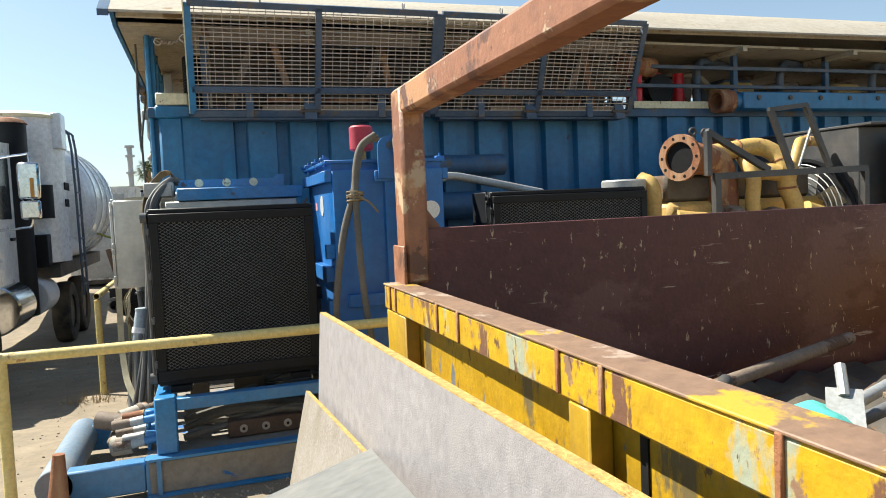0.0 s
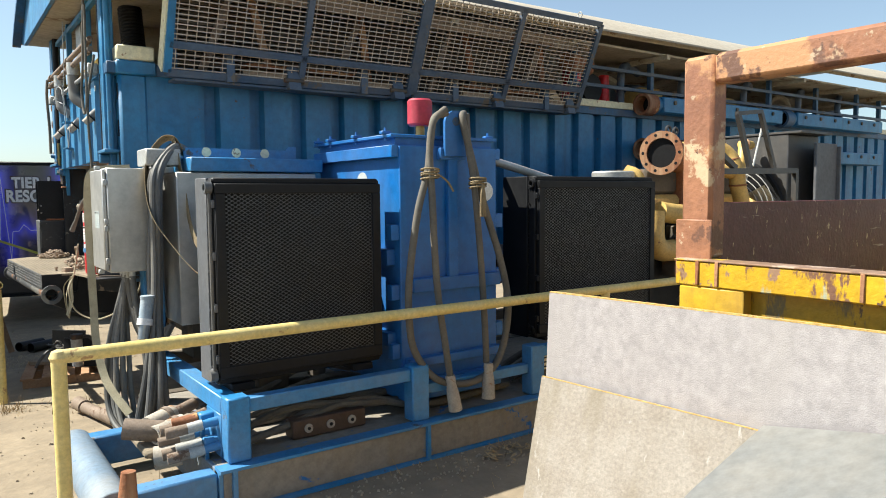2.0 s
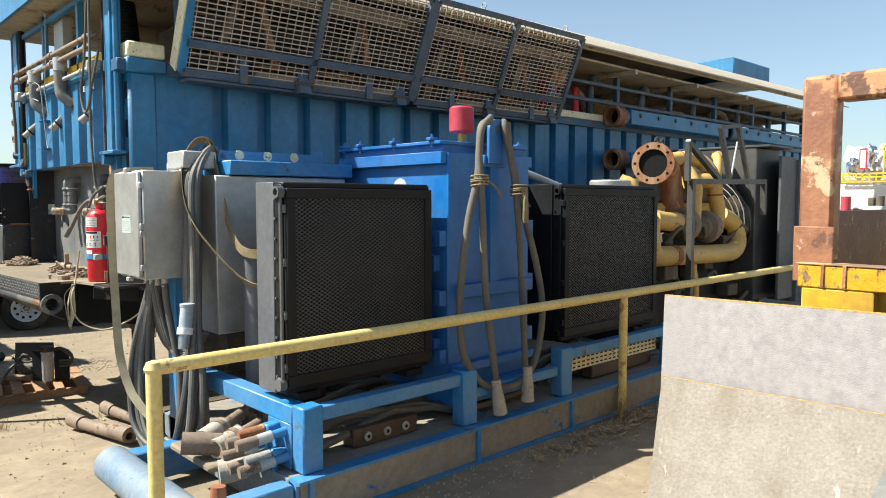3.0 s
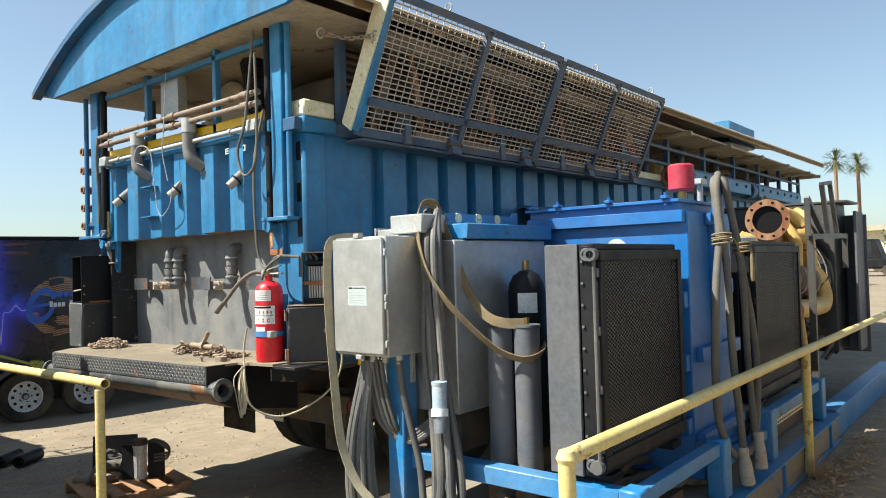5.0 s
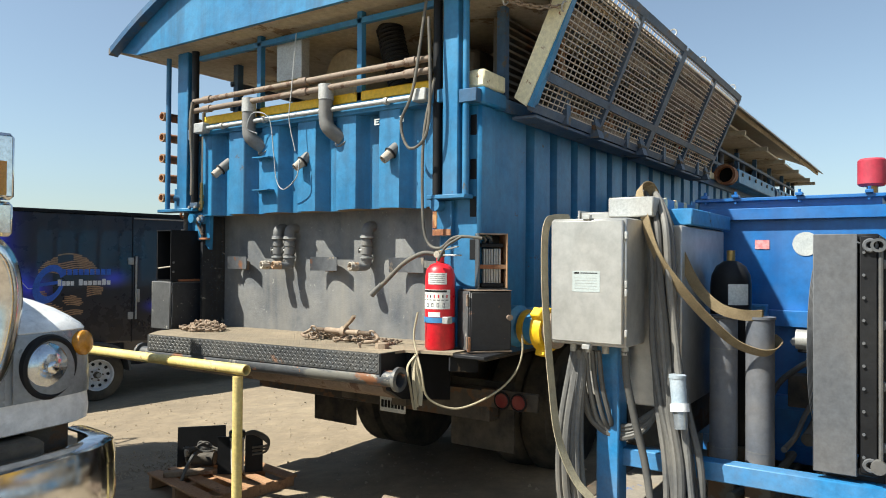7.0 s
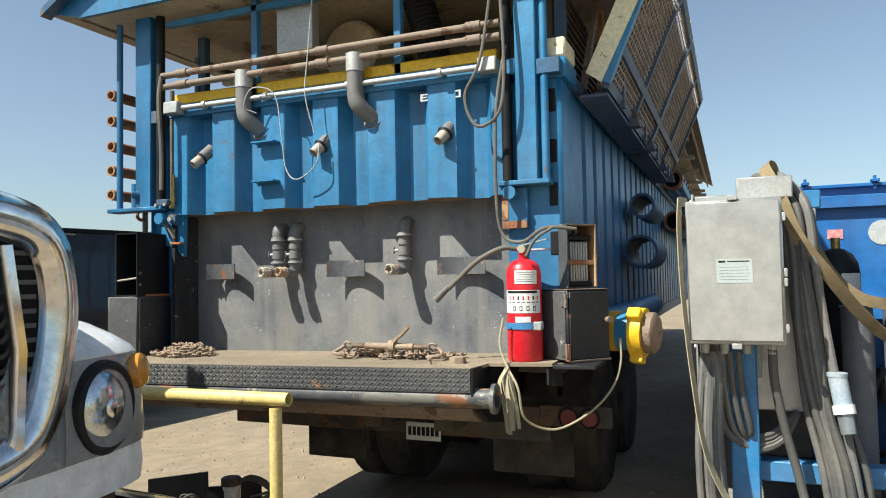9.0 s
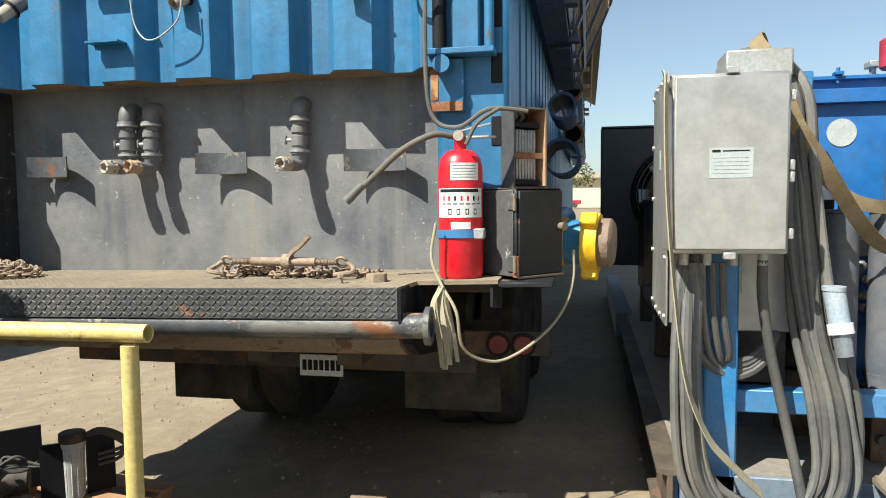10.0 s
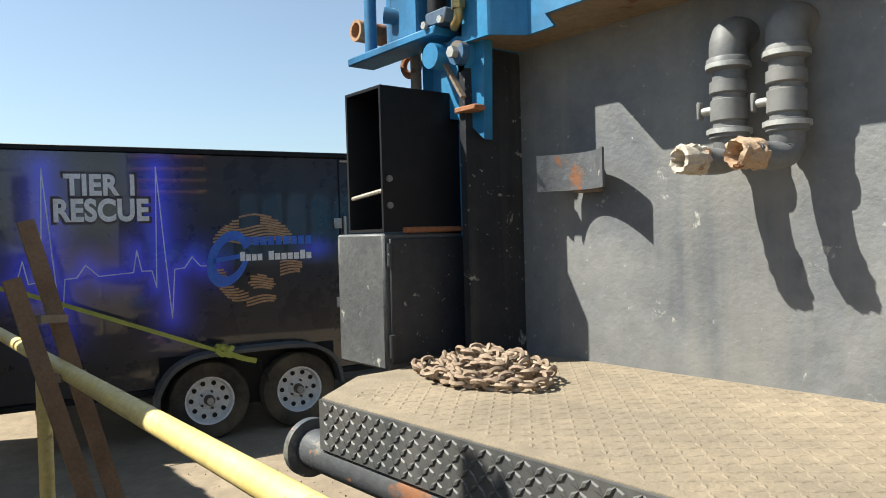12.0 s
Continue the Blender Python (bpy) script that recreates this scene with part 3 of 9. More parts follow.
    for y in (8.42, 7.47):
        part("rail_post", B(N(), -0.40, -0.355, y - 0.022, y + 0.022, 2.49, 3.09), M_BLUE, t)


build_trailer()


def build_roof():
    t = trailer
    y0, y1, zc, rise = 6.12, 9.84, 3.14, 0.56
    n = 22
    mid, half = (y0 + y1) / 2, (y1 - y0) / 2
    arc = [(mid - half * math.cos(math.pi * k / n), zc + rise * (1 - ((mid - half * math.cos(math.pi * k / n) - mid) / half) ** 2)) for k in range(n + 1)]
    bm = N()
    prism(bm, arc + [(y, z - 0.02) for y, z in reversed(arc)], "x", -0.62, 12.35)
    for v in bm.verts:
        v.co.z += 0.009 * (v.co.x + 0.62)
    part("roof_sheet", bm, M_ROOF, t, "bleached cream curved roof sheet", False)
    part("louvre_core", B(N(), 0.1, 4.0, 6.72, 6.76, 2.5, 3.05, 0), M_DARK, t)
    for k in range(11):
        part("louvre", B(N(), 0.1, 4.0, 6.66, 6.715, 2.52 + 0.05 * k, 2.535 + 0.05 * k, 0), M_DARK, t)
    part("roof_fascia", prism(N(), [(y, z - 0.022) for y, z in arc][1:-1] + [(y1 - 0.26, zc - 0.07), (y0 + 0.26, zc - 0.07)], "x", -0.62, -0.59), M_BLUE, t, "blue arched gable", False)
    bm = N()
    prism(bm, arc + [(y, z - 0.05) for y, z in reversed(arc)], "x", -0.70, -0.622)
    part("roof_trim", bm, M_BLUEDK, t, "", False)
    part("soffit", B(N(), -0.58, 12.3, 6.35, 9.6, zc - 0.06, zc - 0.035, 0), M_CEIL, t, "dirty cream soffit sheet")
    for x in (0.9, 2.4, 3.9, 5.4, 6.9, 8.4, 9.9, 11.4, 12.2):
        part("roof_rib", B(N(), x - 0.03, x + 0.03, 6.25, 9.7, zc - 0.12, zc - 0.062), M_CEIL, t)
    for y in (6.22, 9.72):
        trim = B(N(), -0.58, 12.32, y - 0.012, y + 0.012, zc - 0.035, zc + 0.03)
        for v in trim.verts:
            v.co.z += 0.009 * (v.co.x + 0.62)
        part("eave_trim", trim, M_CEIL, t)
    part("roof_hatch", B(N(), 10.2, 11.7, 7.3, 8.7, zc + 0.5, zc + 0.90, 0.02), M_BLUE, t, "blue box on the roof")
    # roof posts along the sides
    for y in (6.66, 9.18):
        for x in (0.05, 4.3, 5.6, 6.9, 8.2, 9.5, 10.8, 11.6, 12.2):
            part("roof_post", B(N(), x - 0.03, x + 0.03, y - 0.03, y + 0.03, 2.47, zc - 0.05), M_BLUEDK, t)
    for z in (2.72, 2.92):
        part("side_rail", B(N(), 4.2, 12.2, 6.62, 6.655, z - 0.02, z + 0.02), M_GUARD, t)
        part("side_rail", B(N(), 0.0, 12.2, 9.19, 9.225, z - 0.02, z + 0.02), M_GUARD, t)


build_roof()


def build_masts():
    t = trailer

    def mast_part(name, bm, mat, parent, label=""):
        bmesh.ops.translate(bm, verts=bm.verts, vec=Vector((0.075, 0, 0)))
        return part(name, bm, mat, parent, label)
    # right mast
    mast_part("mast", B(N(), -0.50, -0.42, 6.69, 6.80, 1.84, 3.10, 0.006), M_BLUE, t)
    mast_part("mast_tube", C(N(), (-0.47, 6.655, 1.86), (-0.47, 6.655, 3.10), 0.020), M_BLUE, t)
    mast_part("lift_cylinder", C(N(), (-0.47, 6.855, 1.86), (-0.47, 6.855, 3.08), 0.028), M_BLACK, t, "black hydraulic cylinder")
    mast_part("mast_foot", B(N(), -0.52, -0.42, 6.63, 6.90, 1.835, 1.86), M_BLUE, t)
    mast_part("foot_bracket", B(N(), -0.455, -0.42, 6.76, 6.90, 1.62, 1.83), M_BLUE, t)
    mast_part("weld_plate", B(N(), -0.458, -0.456, 6.765, 6.895, 1.622, 1.66), M_RUSTY, t)
    mast_part("weld_plate", B(N(), -0.458, -0.456, 6.865, 6.895, 1.665, 1.80), M_RUSTY, t)
    mast_part("clevis", C(N(), (-0.52, 6.84, 1.80), (-0.43, 6.84, 1.80), 0.035), M_BLUE, t)
    # left mast
    mast_part("mast", B(N(), -0.50, -0.42, 9.20, 9.33, 1.84, 3.10, 0.006), M_BLUE, t)
    mast_part("mast_tube", C(N(), (-0.46, 9.50, 1.86), (-0.46, 9.50, 3.08), 0.020), M_BLUE, t)
    mast_part("lift_cylinder", C(N(), (-0.47, 9.145, 1.86), (-0.47, 9.145, 3.08), 0.028), M_BLACK, t, "black hydraulic cylinder")
    mast_part("lift_cylinder", C(N(), (-0.44, 9.08, 1.9), (-0.44, 9.08, 2.6), 0.014), M_HOSE, t)
    mast_part("mast_foot", B(N(), -0.52, -0.42, 9.10, 9.55, 1.835, 1.86), M_BLUE, t)
    mast_part("foot_bracket", prism(N(), [(9.16, 1.83), (9.16, 1.62), (9.06, 1.60), (8.985, 1.54), (8.975, 1.83)], "x", -0.45, -0.42), M_BLUE, t)
    mast_part("weld_plate", B(N(), -0.49, -0.45, 8.975, 9.06, 1.615, 1.63, 0.003), M_RUSTY, t)
    mast_part("pivot_plate", C(N(), (-0.475, 9.06, 1.775), (-0.451, 9.06, 1.775), 0.05, None, 24), M_BLUE, t)
    g = mast_part("pivot_eye", C(N(), (-0.50, 9.035, 1.773), (-0.476, 9.035, 1.773), 0.032, None, 20), M_BLUEDK, t)
    mast_part("pivot_bolt", C(N(), (-0.52, 9.035, 1.773), (-0.50, 9.035, 1.773), 0.016, None, 6), M_GALV, g)
    bm = N()
    sweep(bm, [(-0.485, 9.10, 1.76), (-0.485, 9.025, 1.655)], [(-0.008, -0.004), (0.008, -0.004), (0.008, 0.004), (-0.008, 0.004)])
    mast_part("link_bar", bm, M_PIPE, t)
    mast_part("cylinder_block", B(N(), -0.515, -0.425, 9.055, 9.145, 1.86, 1.90, 0.004), M_GUARD, t)
    for y in (9.065, 9.135):
        mast_part("bolt", C(N(), (-0.52, y, 1.865), (-0.53, y, 1.865), 0.011, None, 6), M_GALV, t)
    mast_part("oil_fitting", T(N(), [(-0.50, 9.02, 2.05), (-0.50, 9.018, 1.92), (-0.50, 9.02, 1.86), (-0.49, 9.05, 1.845)], 0.013, 10, 5), M_BRASS, t, "brass elbow fitting")
    mast_part("fitting_nut", C(N(), (-0.50, 9.018, 1.885), (-0.50, 9.018, 1.91), 0.019, None, 6), M_BRASS, t)
    mast_part("fitting_nut", C(N(), (-0.50, 9.019, 1.935), (-0.50, 9.02, 1.955), 0.017, None, 6), M_BRASS, t)
    mast_part("guide_tube", C(N(), (-0.46, 9.365, 1.862), (-0.46, 9.365, 2.02), 0.026, None, 16, 0.006), M_BLUE, t)
    mast_part("guide_tube", C(N(), (-0.52, 9.335, 1.945), (-0.44, 9.27, 1.93), 0.024, None, 16, 0.006), M_BLUE, t)
    mast_part("drop_pipe", C(N(), (-0.40, 9.345, 1.69), (-0.40, 9.345, 2.10), 0.017), M_PIPE, t)
    mast_part("pipe_collar", C(N(), (-0.40, 9.345, 1.682), (-0.40, 9.345, 1.70), 0.034), M_GREYPL, t)
    mast_part("pipe_ring", ring(N(), (-0.38, 9.395, 1.825), (1, 0.3, 0), 0.03, 0.012, 20, 6), M_RUSTY, t)
    mast_part("clevis", C(N(), (-0.52, 9.12, 1.78), (-0.43, 9.12, 1.78), 0.035), M_BLUE, t)
    for z in (2.62, 2.45, 2.28, 2.12, 1.96):
        bm = N()
        C(bm, (-0.48, 9.56, z), (0.5, 9.56, z), 0.035, None, 14, 0.01)
        mast_part("stub_pipe", bm, M_RUSTY, t)


build_masts()


# mesh guards
def build_guard(x0, x1, cols):
    t = trailer
    bot, top = Vector((0, 6.40, 2.40)), Vector((0, 6.06, 3.20))
    up = (top - bot).normalized()
    L = (top - bot).length
    out = Vector((0, -up.z, up.y))

    def at(x, s, d=0.0):
        p = bot + up * s + out * d
        return Vector((x, p.y, p.z))

    def bar(xa, sa, xb, sb, w, th=0.045):
        bm = N()
        a, b = at(xa, sa), at(xb, sb)
        d = (b - a).normalized()
        side = d.cross(out).normalized()
        return sweep(bm, [a, b], [(-w / 2, -th / 2), (w / 2, -th / 2), (w / 2, th / 2), (-w / 2, th / 2)], out)

    g = part("guard_frame", bar(x0, 0, x1, 0, 0.05), M_GUARD, t, "grey-blue tilted mesh guard")
    part("guard_bar", bar(x0, L, x1, L, 0.05), M_GUARD, g)
    part("guard_bar", bar(x0, 0.2, x1, 0.2, 0.05), M_GUARD, g)
    for k in range(cols + 1):
        x = x0 + (x1 - x0) * k / cols
        part("guard_bar", bar(x, 0, x, L, 0.05), M_BLUE if k == 0 and x0 < 0 else M_GUARD, g)
    wires = N()
    s = 0.03
    while s < L:
        a, b = at(x0, s), at(x1, s)
        B(wires, a.x, b.x, a.y - 0.0036, a.y + 0.0036, a.z - 0.0036, a.z + 0.0036, 0)
        s += 0.0345
    x = x0 + 0.05
    while x < x1:
        a, b = at(x, 0), at(x, L)
        sweep(wires, [a, b], [(-0.0026, -0.0026), (0.0026, -0.0026), (0.0026, 0.0026), (-0.0026, 0.0026)])
        x += 0.068
    part("wire_mesh", wires, M_WIRE, g, "welded wire mesh", False)
    for x in (x0 + 0.45, x1 - 0.45):
        bm = N()
        prism(bm, [(6.36, 2.62), (6.36, 2.36), (6.56, 2.36), (6.56, 2.42)], "x", x - 0.03, x + 0.03)
        part("hinge_bracket", bm, M_GUARD, g)
    # slanted stays and a timber behind the mesh, brackets on the lower ledge
    for x, lean in ((x0 + 0.30, 0.22), (x0 + 0.85, -0.18), (x0 + 1.40, 0.25), (x0 + 1.75, -0.12)):
        part("inner_stay", sweep(N(), [Vector((x, 6.58, 2.45)), Vector((x + lean, 6.52, 3.05))], [(-0.03, -0.015), (0.03, -0.015), (0.03, 0.015), (-0.03, 0.015)], (0, 1, 0)), M_PIPE if lean > 0 else M_RUSTY, g, "brown slanted stay")
    part("inner_board", B(N(), x0 + 0.1, x1 - 0.1, 6.30, 6.33, 2.97, 3.09, 0.003), M_PLANK, g, "pale timber board under the eave")
    for x in (x0 + 0.95, x1 - 0.12):
        part("ledge_bracket", prism(N(), [(6.33, 2.34), (6.50, 2.34), (6.50, 2.47), (6.38, 2.52)], "x", x - 0.05, x + 0.05), M_GUARD, g)
        part("bracket_pin", C(N(), (x - 0.08, 6.36, 2.41), (x + 0.08, 6.36, 2.41), 0.018, None, 10), M_DARK, g)
    part("steel_ledge", B(N(), x0 + 0.05, x1 - 0.05, 6.40, 6.56, 2.345, 2.365, 0.003), M_GUARD, g)
    part("lower_plank", B(N(), x0 + 0.55, x1 - 0.12, 6.385, 6.575, 2.405, 2.47), M_PLANK, g, "sun-greyed timber plank")
    part("rusty_strip", B(N(), x0 + 0.6, x1 - 0.5, 6.43, 6.57, 2.50, 2.53), M_RUSTY, g)
    for x in (x0 + 0.55, x1 - 0.3):
        p = at(x, L, 0)
        part("lifting_eye", ring(N(), (p.x, p.y, p.z + 0.05), (1, 0, 0), 0.028, 0.006, 16, 5), M_GALV, g)


build_guard(-0.06, 1.97, 2)
build_guard(2.02, 4.06, 2)
part("guard_side", prism(N(), [(6.42, 2.40), (6.02, 3.21), (6.14, 3.24), (6.50, 2.46)], "x", -0.095, -0.085), M_CREAM, trailer, "cream painted end plate", False)


# rear deck
M_BUMP = chipped("scuffed charcoal pipe paint", ((0.042, 0.047, 0.054), (0.080, 0.083, 0.087)), [((0.16, 0.155, 0.135), 3.2, 0.56, (1, 0.35, 1)), ((0.22, 0.095, 0.045), 4.2, 0.605, (1, 0.5, 1)), ((0.26, 0.24, 0.20), 16, 0.62, (1, 0.5, 1)), ((0.30, 0.14, 0.07), 18, 0.63, (1, 0.7, 1))])


M_BOXBLK = chipped("chipped black box paint", ((0.010, 0.011, 0.014), (0.022, 0.022, 0.024)), [((0.20, 0.15, 0.10), 5, 0.63, (1, 1, 1)), ((0.34, 0.28, 0.20), 16, 0.665, (1, 1, 1)), ((0.17, 0.075, 0.035), 9, 0.66, (1, 1, 1))])


def edge_x(y):
    """The deck's front edge stands a little askew."""
    return -0.84 - 0.031 * (y - 6.90)


def deck_z(y):
    """The deck hangs a little lower on one side."""
    return 0.952 + 0.0105 * (8.0 - y)


def build_deck():
    t = trailer
    top = 0.952

    def deck_part(name, bm, mat, parent, label="", smooth=True):
        for v in bm.verts:
            v.co.z += 0.0105 * (8.0 - v.co.y)
        return part(name, bm, mat, parent, label, smooth)

    outline = [(edge_x(6.92), 6.92), (edge_x(8.95), 8.95), (-0.72, 9.10), (-0.16, 9.10), (-0.16, 6.60), (-0.60, 6.60), (-0.64, 6.90)]
    deck_part("deck_plate", prism(N(), outline, "z", top - 0.015, top), M_DUSTY, t, "dust covered tread plate deck", False)
    skirt = [(edge_x(6.92) - 0.008, 6.92), (edge_x(8.95) - 0.008, 8.95), (edge_x(8.95) + 0.006, 8.95), (edge_x(6.92) + 0.006, 6.92)]
    deck_part("deck_front", prism(N(), skirt, "z", 0.842, top - 0.002), M_TREAD, t, "black tread plate skirt", False)
    deck_part("deck_end", prism(N(), [(edge_x(6.92) - 0.006, 6.908), (edge_x(6.92) - 0.006, 6.918), (-0.60, 6.918), (-0.60, 6.908)], "z", 0.80, top - 0.003), M_BLACK, t, "black deck end plate", False)
    deck_part("deck_end", prism(N(), [(edge_x(8.95) - 0.007, 8.952), (-0.72, 9.10), (-0.72, 9.09), (edge_x(8.95) + 0.008, 8.945)], "z", 0.842, top - 0.004), M_TREAD, t, "", False)
    deck_part("deck_beam", B(N(), -0.80, -0.16, 6.95, 8.93, 0.84, 0.934, 0), M_DARK, t)
    lugs = N()

    def lug(o, u, v, n, a, h=0.0026, size=1.0):
        d, e = (u * math.cos(a) + v * math.sin(a)) * 0.0190 * size, (v * math.cos(a) - u * math.sin(a)) * 0.0062 * min(1.0, size * 1.1)
        vs = [lugs.verts.new(o + q) for q in (d, e, -d, -e)]
        tip = [lugs.verts.new(o + q * 0.5 + n * h) for q in (d, e, -d, -e)]
        for k in range(4):
            lugs.faces.new((vs[k], vs[(k + 1) % 4], tip[(k + 1) % 4], tip[k]))
        lugs.faces.new(tip)
    Y, Z, X = Vector((0, 1, 0)), Vector((0, 0, 1)), Vector((1, 0, 0))
    for j in range(5):
        for i in range(96):
            y, z = 6.935 + i * 0.0209, 0.854 + j * 0.0208
            lug(Vector((edge_x(y) - 0.0083, y, z)), Y, Z, -X, radians(42 if (i + j) % 2 else -42), 0.0025, 0.84)
    deck_part("tread_pattern", lugs, M_TREAD, t, "", False)
    lugs = N()
    for i in range(25):
        for j in range(77):
            x, y = -0.84 + i * 0.0262, 6.94 + j * 0.0262
            lug(Vector((x, y, top + 0.0002)), Y, X, Z, radians(42 if (i + j) % 2 else -42), 0.0012, 0.76)
    deck_part("tread_pattern", lugs, M_DUSTY, t, "", False)
    pr, pl = Vector((edge_x(6.82) + 0.038, 6.82, 0.812)), Vector((edge_x(9.07) + 0.038, 9.07, 0.812))
    deck_part("bumper_pipe", C(N(), pr, pl, 0.046, None, 28, 0.006), M_BUMP, t, "dusty charcoal bumper pipe with rusty ends")
    ax = (pl - pr).normalized()
    for p in (pr, pl):
        deck_part("pipe_collar", C(N(), p - ax * 0.010, p + ax * 0.010, 0.068, None, 28, 0.026), M_BUMP, t)
    deck_part("under_channel", prism(N(), [(-0.815, 0.762), (-0.80, 0.735), (-0.70, 0.685), (-0.2, 0.66), (-0.2, 0.84), (-0.80, 0.84)], "y", 6.925, 8.95), M_PIPE, t, "brown under-deck channel")
    deck_part("end_plate", prism(N(), [(-0.80, 0.79), (-0.80, 0.745), (-0.69, 0.682), (-0.2, 0.60), (-0.2, 0.925), (-0.62, 0.925), (-0.62, 0.82)], "y", 6.88, 6.907), M_BLACK, t, "black tapered end plate")
    deck_part("ledge_plate", B(N(), -0.60, -0.30, 6.40, 6.598, 0.925, 0.943, 0.003), M_BOXBLK, t, "black ledge with rusted edge")
    deck_part("ledge_web", prism(N(), [(-0.595, 0.85), (-0.30, 0.80), (-0.30, 0.924), (-0.595, 0.924)], "y", 6.62, 6.63), M_BOXBLK, t)
    # running gear
    part("chassis_rail", B(N(), -0.1, 12.9, 7.3, 7.42, 0.5, 0.86), M_DARK, t)
    part("chassis_rail", B(N(), -0.1, 12.9, 7.75, 7.87, 0.5, 0.86), M_DARK, t)
    part("rear_crossbeam", B(N(), 0.15, 0.27, 6.8, 9.0, 0.42, 0.62), M_DARK, t)
    for y0, y1 in ((6.70, 7.20), (8.08, 8.52)):
        part("mud_flap", B(N(), 0.30, 0.315, y0, y1, 0.19, 0.66), M_RUBBER, t, "black rubber mud flap")
    for x in (1.26, 2.46):
        part("axle", C(N(), (x, 6.7, 0.34), (x, 8.5, 0.34), 0.07), M_DARK, t)
        for y in (6.66, 6.93, 8.02, 8.27):
            w = part("wheel", lathe(N(), [(0.2, 0), (0.3, -0.01), (0.46, 0.0), (0.50, 0.04), (0.50, 0.22), (0.46, 0.26), (0.3, 0.27), (0.2, 0.26)], Matrix.Translation((x, y, 0.34)) @ Matrix.Rotation(-math.pi / 2, 4, "X"), 32), M_RUBBER, t, "black tyre")
            part("rim", C(N(), (x, y + 0.03, 0.34), (x, y + 0.23, 0.34), 0.25), M_DARK, w)
    part("licence_plate", B(N(), 0.13, 0.138, 7.475, 7.705, 0.385, 0.495), M_LABEL, t, "white number plate")
    bm = N()
    for k in range(7):
        B(bm, 0.126, 0.129, 7.488 + k * 0.030, 7.509 + k * 0.030, 0.415, 0.468, 0)
    part("plate_characters", bm, M_INK, t)
    part("light_bar", B(N(), 0.14, 0.17, 6.45, 6.86, 0.52, 0.635, 0.004), M_DARK, t)
    for y in (6.57, 6.69):
        g = part("tail_light", C(N(), (0.105, y, 0.577), (0.139, y, 0.577), 0.048, None, 24, 0, 0.006), M_LAMPRED, t, "dusty red tail light")
        part("lamp_ring", ring(N(), (0.112, y, 0.577), (1, 0, 0), 0.052, 0.007, 24, 6), M_BLACK, g)


build_deck()


def hose_saddle(y, w=0.28):
    bm = N()
    n = 24
    front, back = [], []
    for k in range(n + 1):
        u = k / n * 2 - 1
        x = -0.285 + 0.05 * (1 - u * u)
        front.append((x, y + u * w / 2))
        back.append((x + 0.008, y + u * w / 2))
    prism(bm, front + back[::-1], "z", 1.394, 1.489)
    g = part("hose_saddle", bm, M_SADDLE, trailer, "bent charcoal steel saddle, rust stained")
    part("saddle_stub", B(N(), -0.232, -0.19, y - 0.035, y + 0.035, 1.388, 1.455, 0.003), M_PIPE, g, "rusted stub")


M_SADDLE = chipped("charcoal paint with rust stains", ((0.075, 0.080, 0.088), (0.11, 0.114, 0.118)), [((0.24, 0.20, 0.15), 6, 0.57, (1, 1, 0.6)), ((0.20, 0.085, 0.04), 7, 0.615, (1, 1, 0.5)), ((0.40, 0.38, 0.34), 26, 0.655, (1, 1, 1))])
for y, w in ((8.775, 0.215), (7.88, 0.25), (7.166, 0.275)):
    hose_saddle(y, w)


def valve_pipe(y, tip):
    g = part("drain_pipe", T(N(), [(-0.17, y, 1.69), (-0.225, y, 1.695), (-0.255, y, 1.67), (-0.258, y, 1.60)], 0.042, 14), M_PVC, trailer, "grey plastic elbow drain with valve")
    prof = [(0.046, 1.625), (0.049, 1.62), (0.049, 1.598), (0.043, 1.595), (0.036, 1.592), (0.036, 1.568), (0.042, 1.566), (0.043, 1.538), (0.036, 1.534), (0.036, 1.522), (0.041, 1.519), (0.042, 1.468), (0.036, 1.464), (0.036, 1.452), (0.045, 1.449), (0.045, 1.424), (0.038, 1.42), (0.036, 1.395), (0.034, 1.39)]
    part("valve_body", lathe(N(), prof, Matrix.Translation((-0.258, y, 0)), 20), M_PVC, g)
    for z in (1.605, 1.44):
        part("hose_clamp", C(N(), (-0.258, y, z - 0.006), (-0.258, y, z + 0.006), 0.0505, None, 20), M_GALV, g)
    part("valve_stem", C(N(), (-0.26, y + 0.03, 1.50), (-0.26, y + 0.075, 1.50), 0.011), M_GALV, g)
    part("valve_handle", B(N(), -0.275, -0.255, y + 0.066, y + 0.076, 1.478, 1.525, 0.003), M_PVC, g)
    bm = N()
    T(bm, [(-0.258, y, 1.42), (-0.262, y, 1.375), (-0.30, y + 0.02, 1.365), (-0.345, y + 0.035, 1.37)], 0.034, 14)
    part("spout", bm, M_PVC, g)
    bm = N()
    q = Matrix.Translation((-0.325, y + 0.028, 1.368)) @ Vector((-0.07, 0.025, 0.002)).to_track_quat("Z", "Y").to_matrix().to_4x4()
    lathe(bm, [(0.035, 0.0), (0.037, 0.010), (0.034, 0.022), (0.038, 0.034), (0.034, 0.044), (0.036, 0.056), (0.034, 0.064), (0.026, 0.066), (0.021, 0.055), (0.021, 0.02)], q, 30)
    for v in bm.verts:
        v.co += Vector((noise.noise(v.co * 85), noise.noise(v.co * 85 + Vector((7, 0, 0))), noise.noise(v.co * 85 + Vector((0, 7, 0))))) * 0.0075
    part("spout_end", bm, tip, g, "frayed tape wrapped end")
    k = Vector((0.95, 0.88, 0.82))
    p = Vector((-0.17, y, 1.70)) - origin_of(g)
    g.scale = k
    g.location += Vector((p.x * (1 - k.x), p.y * (1 - k.y), p.z * (1 - k.z)))


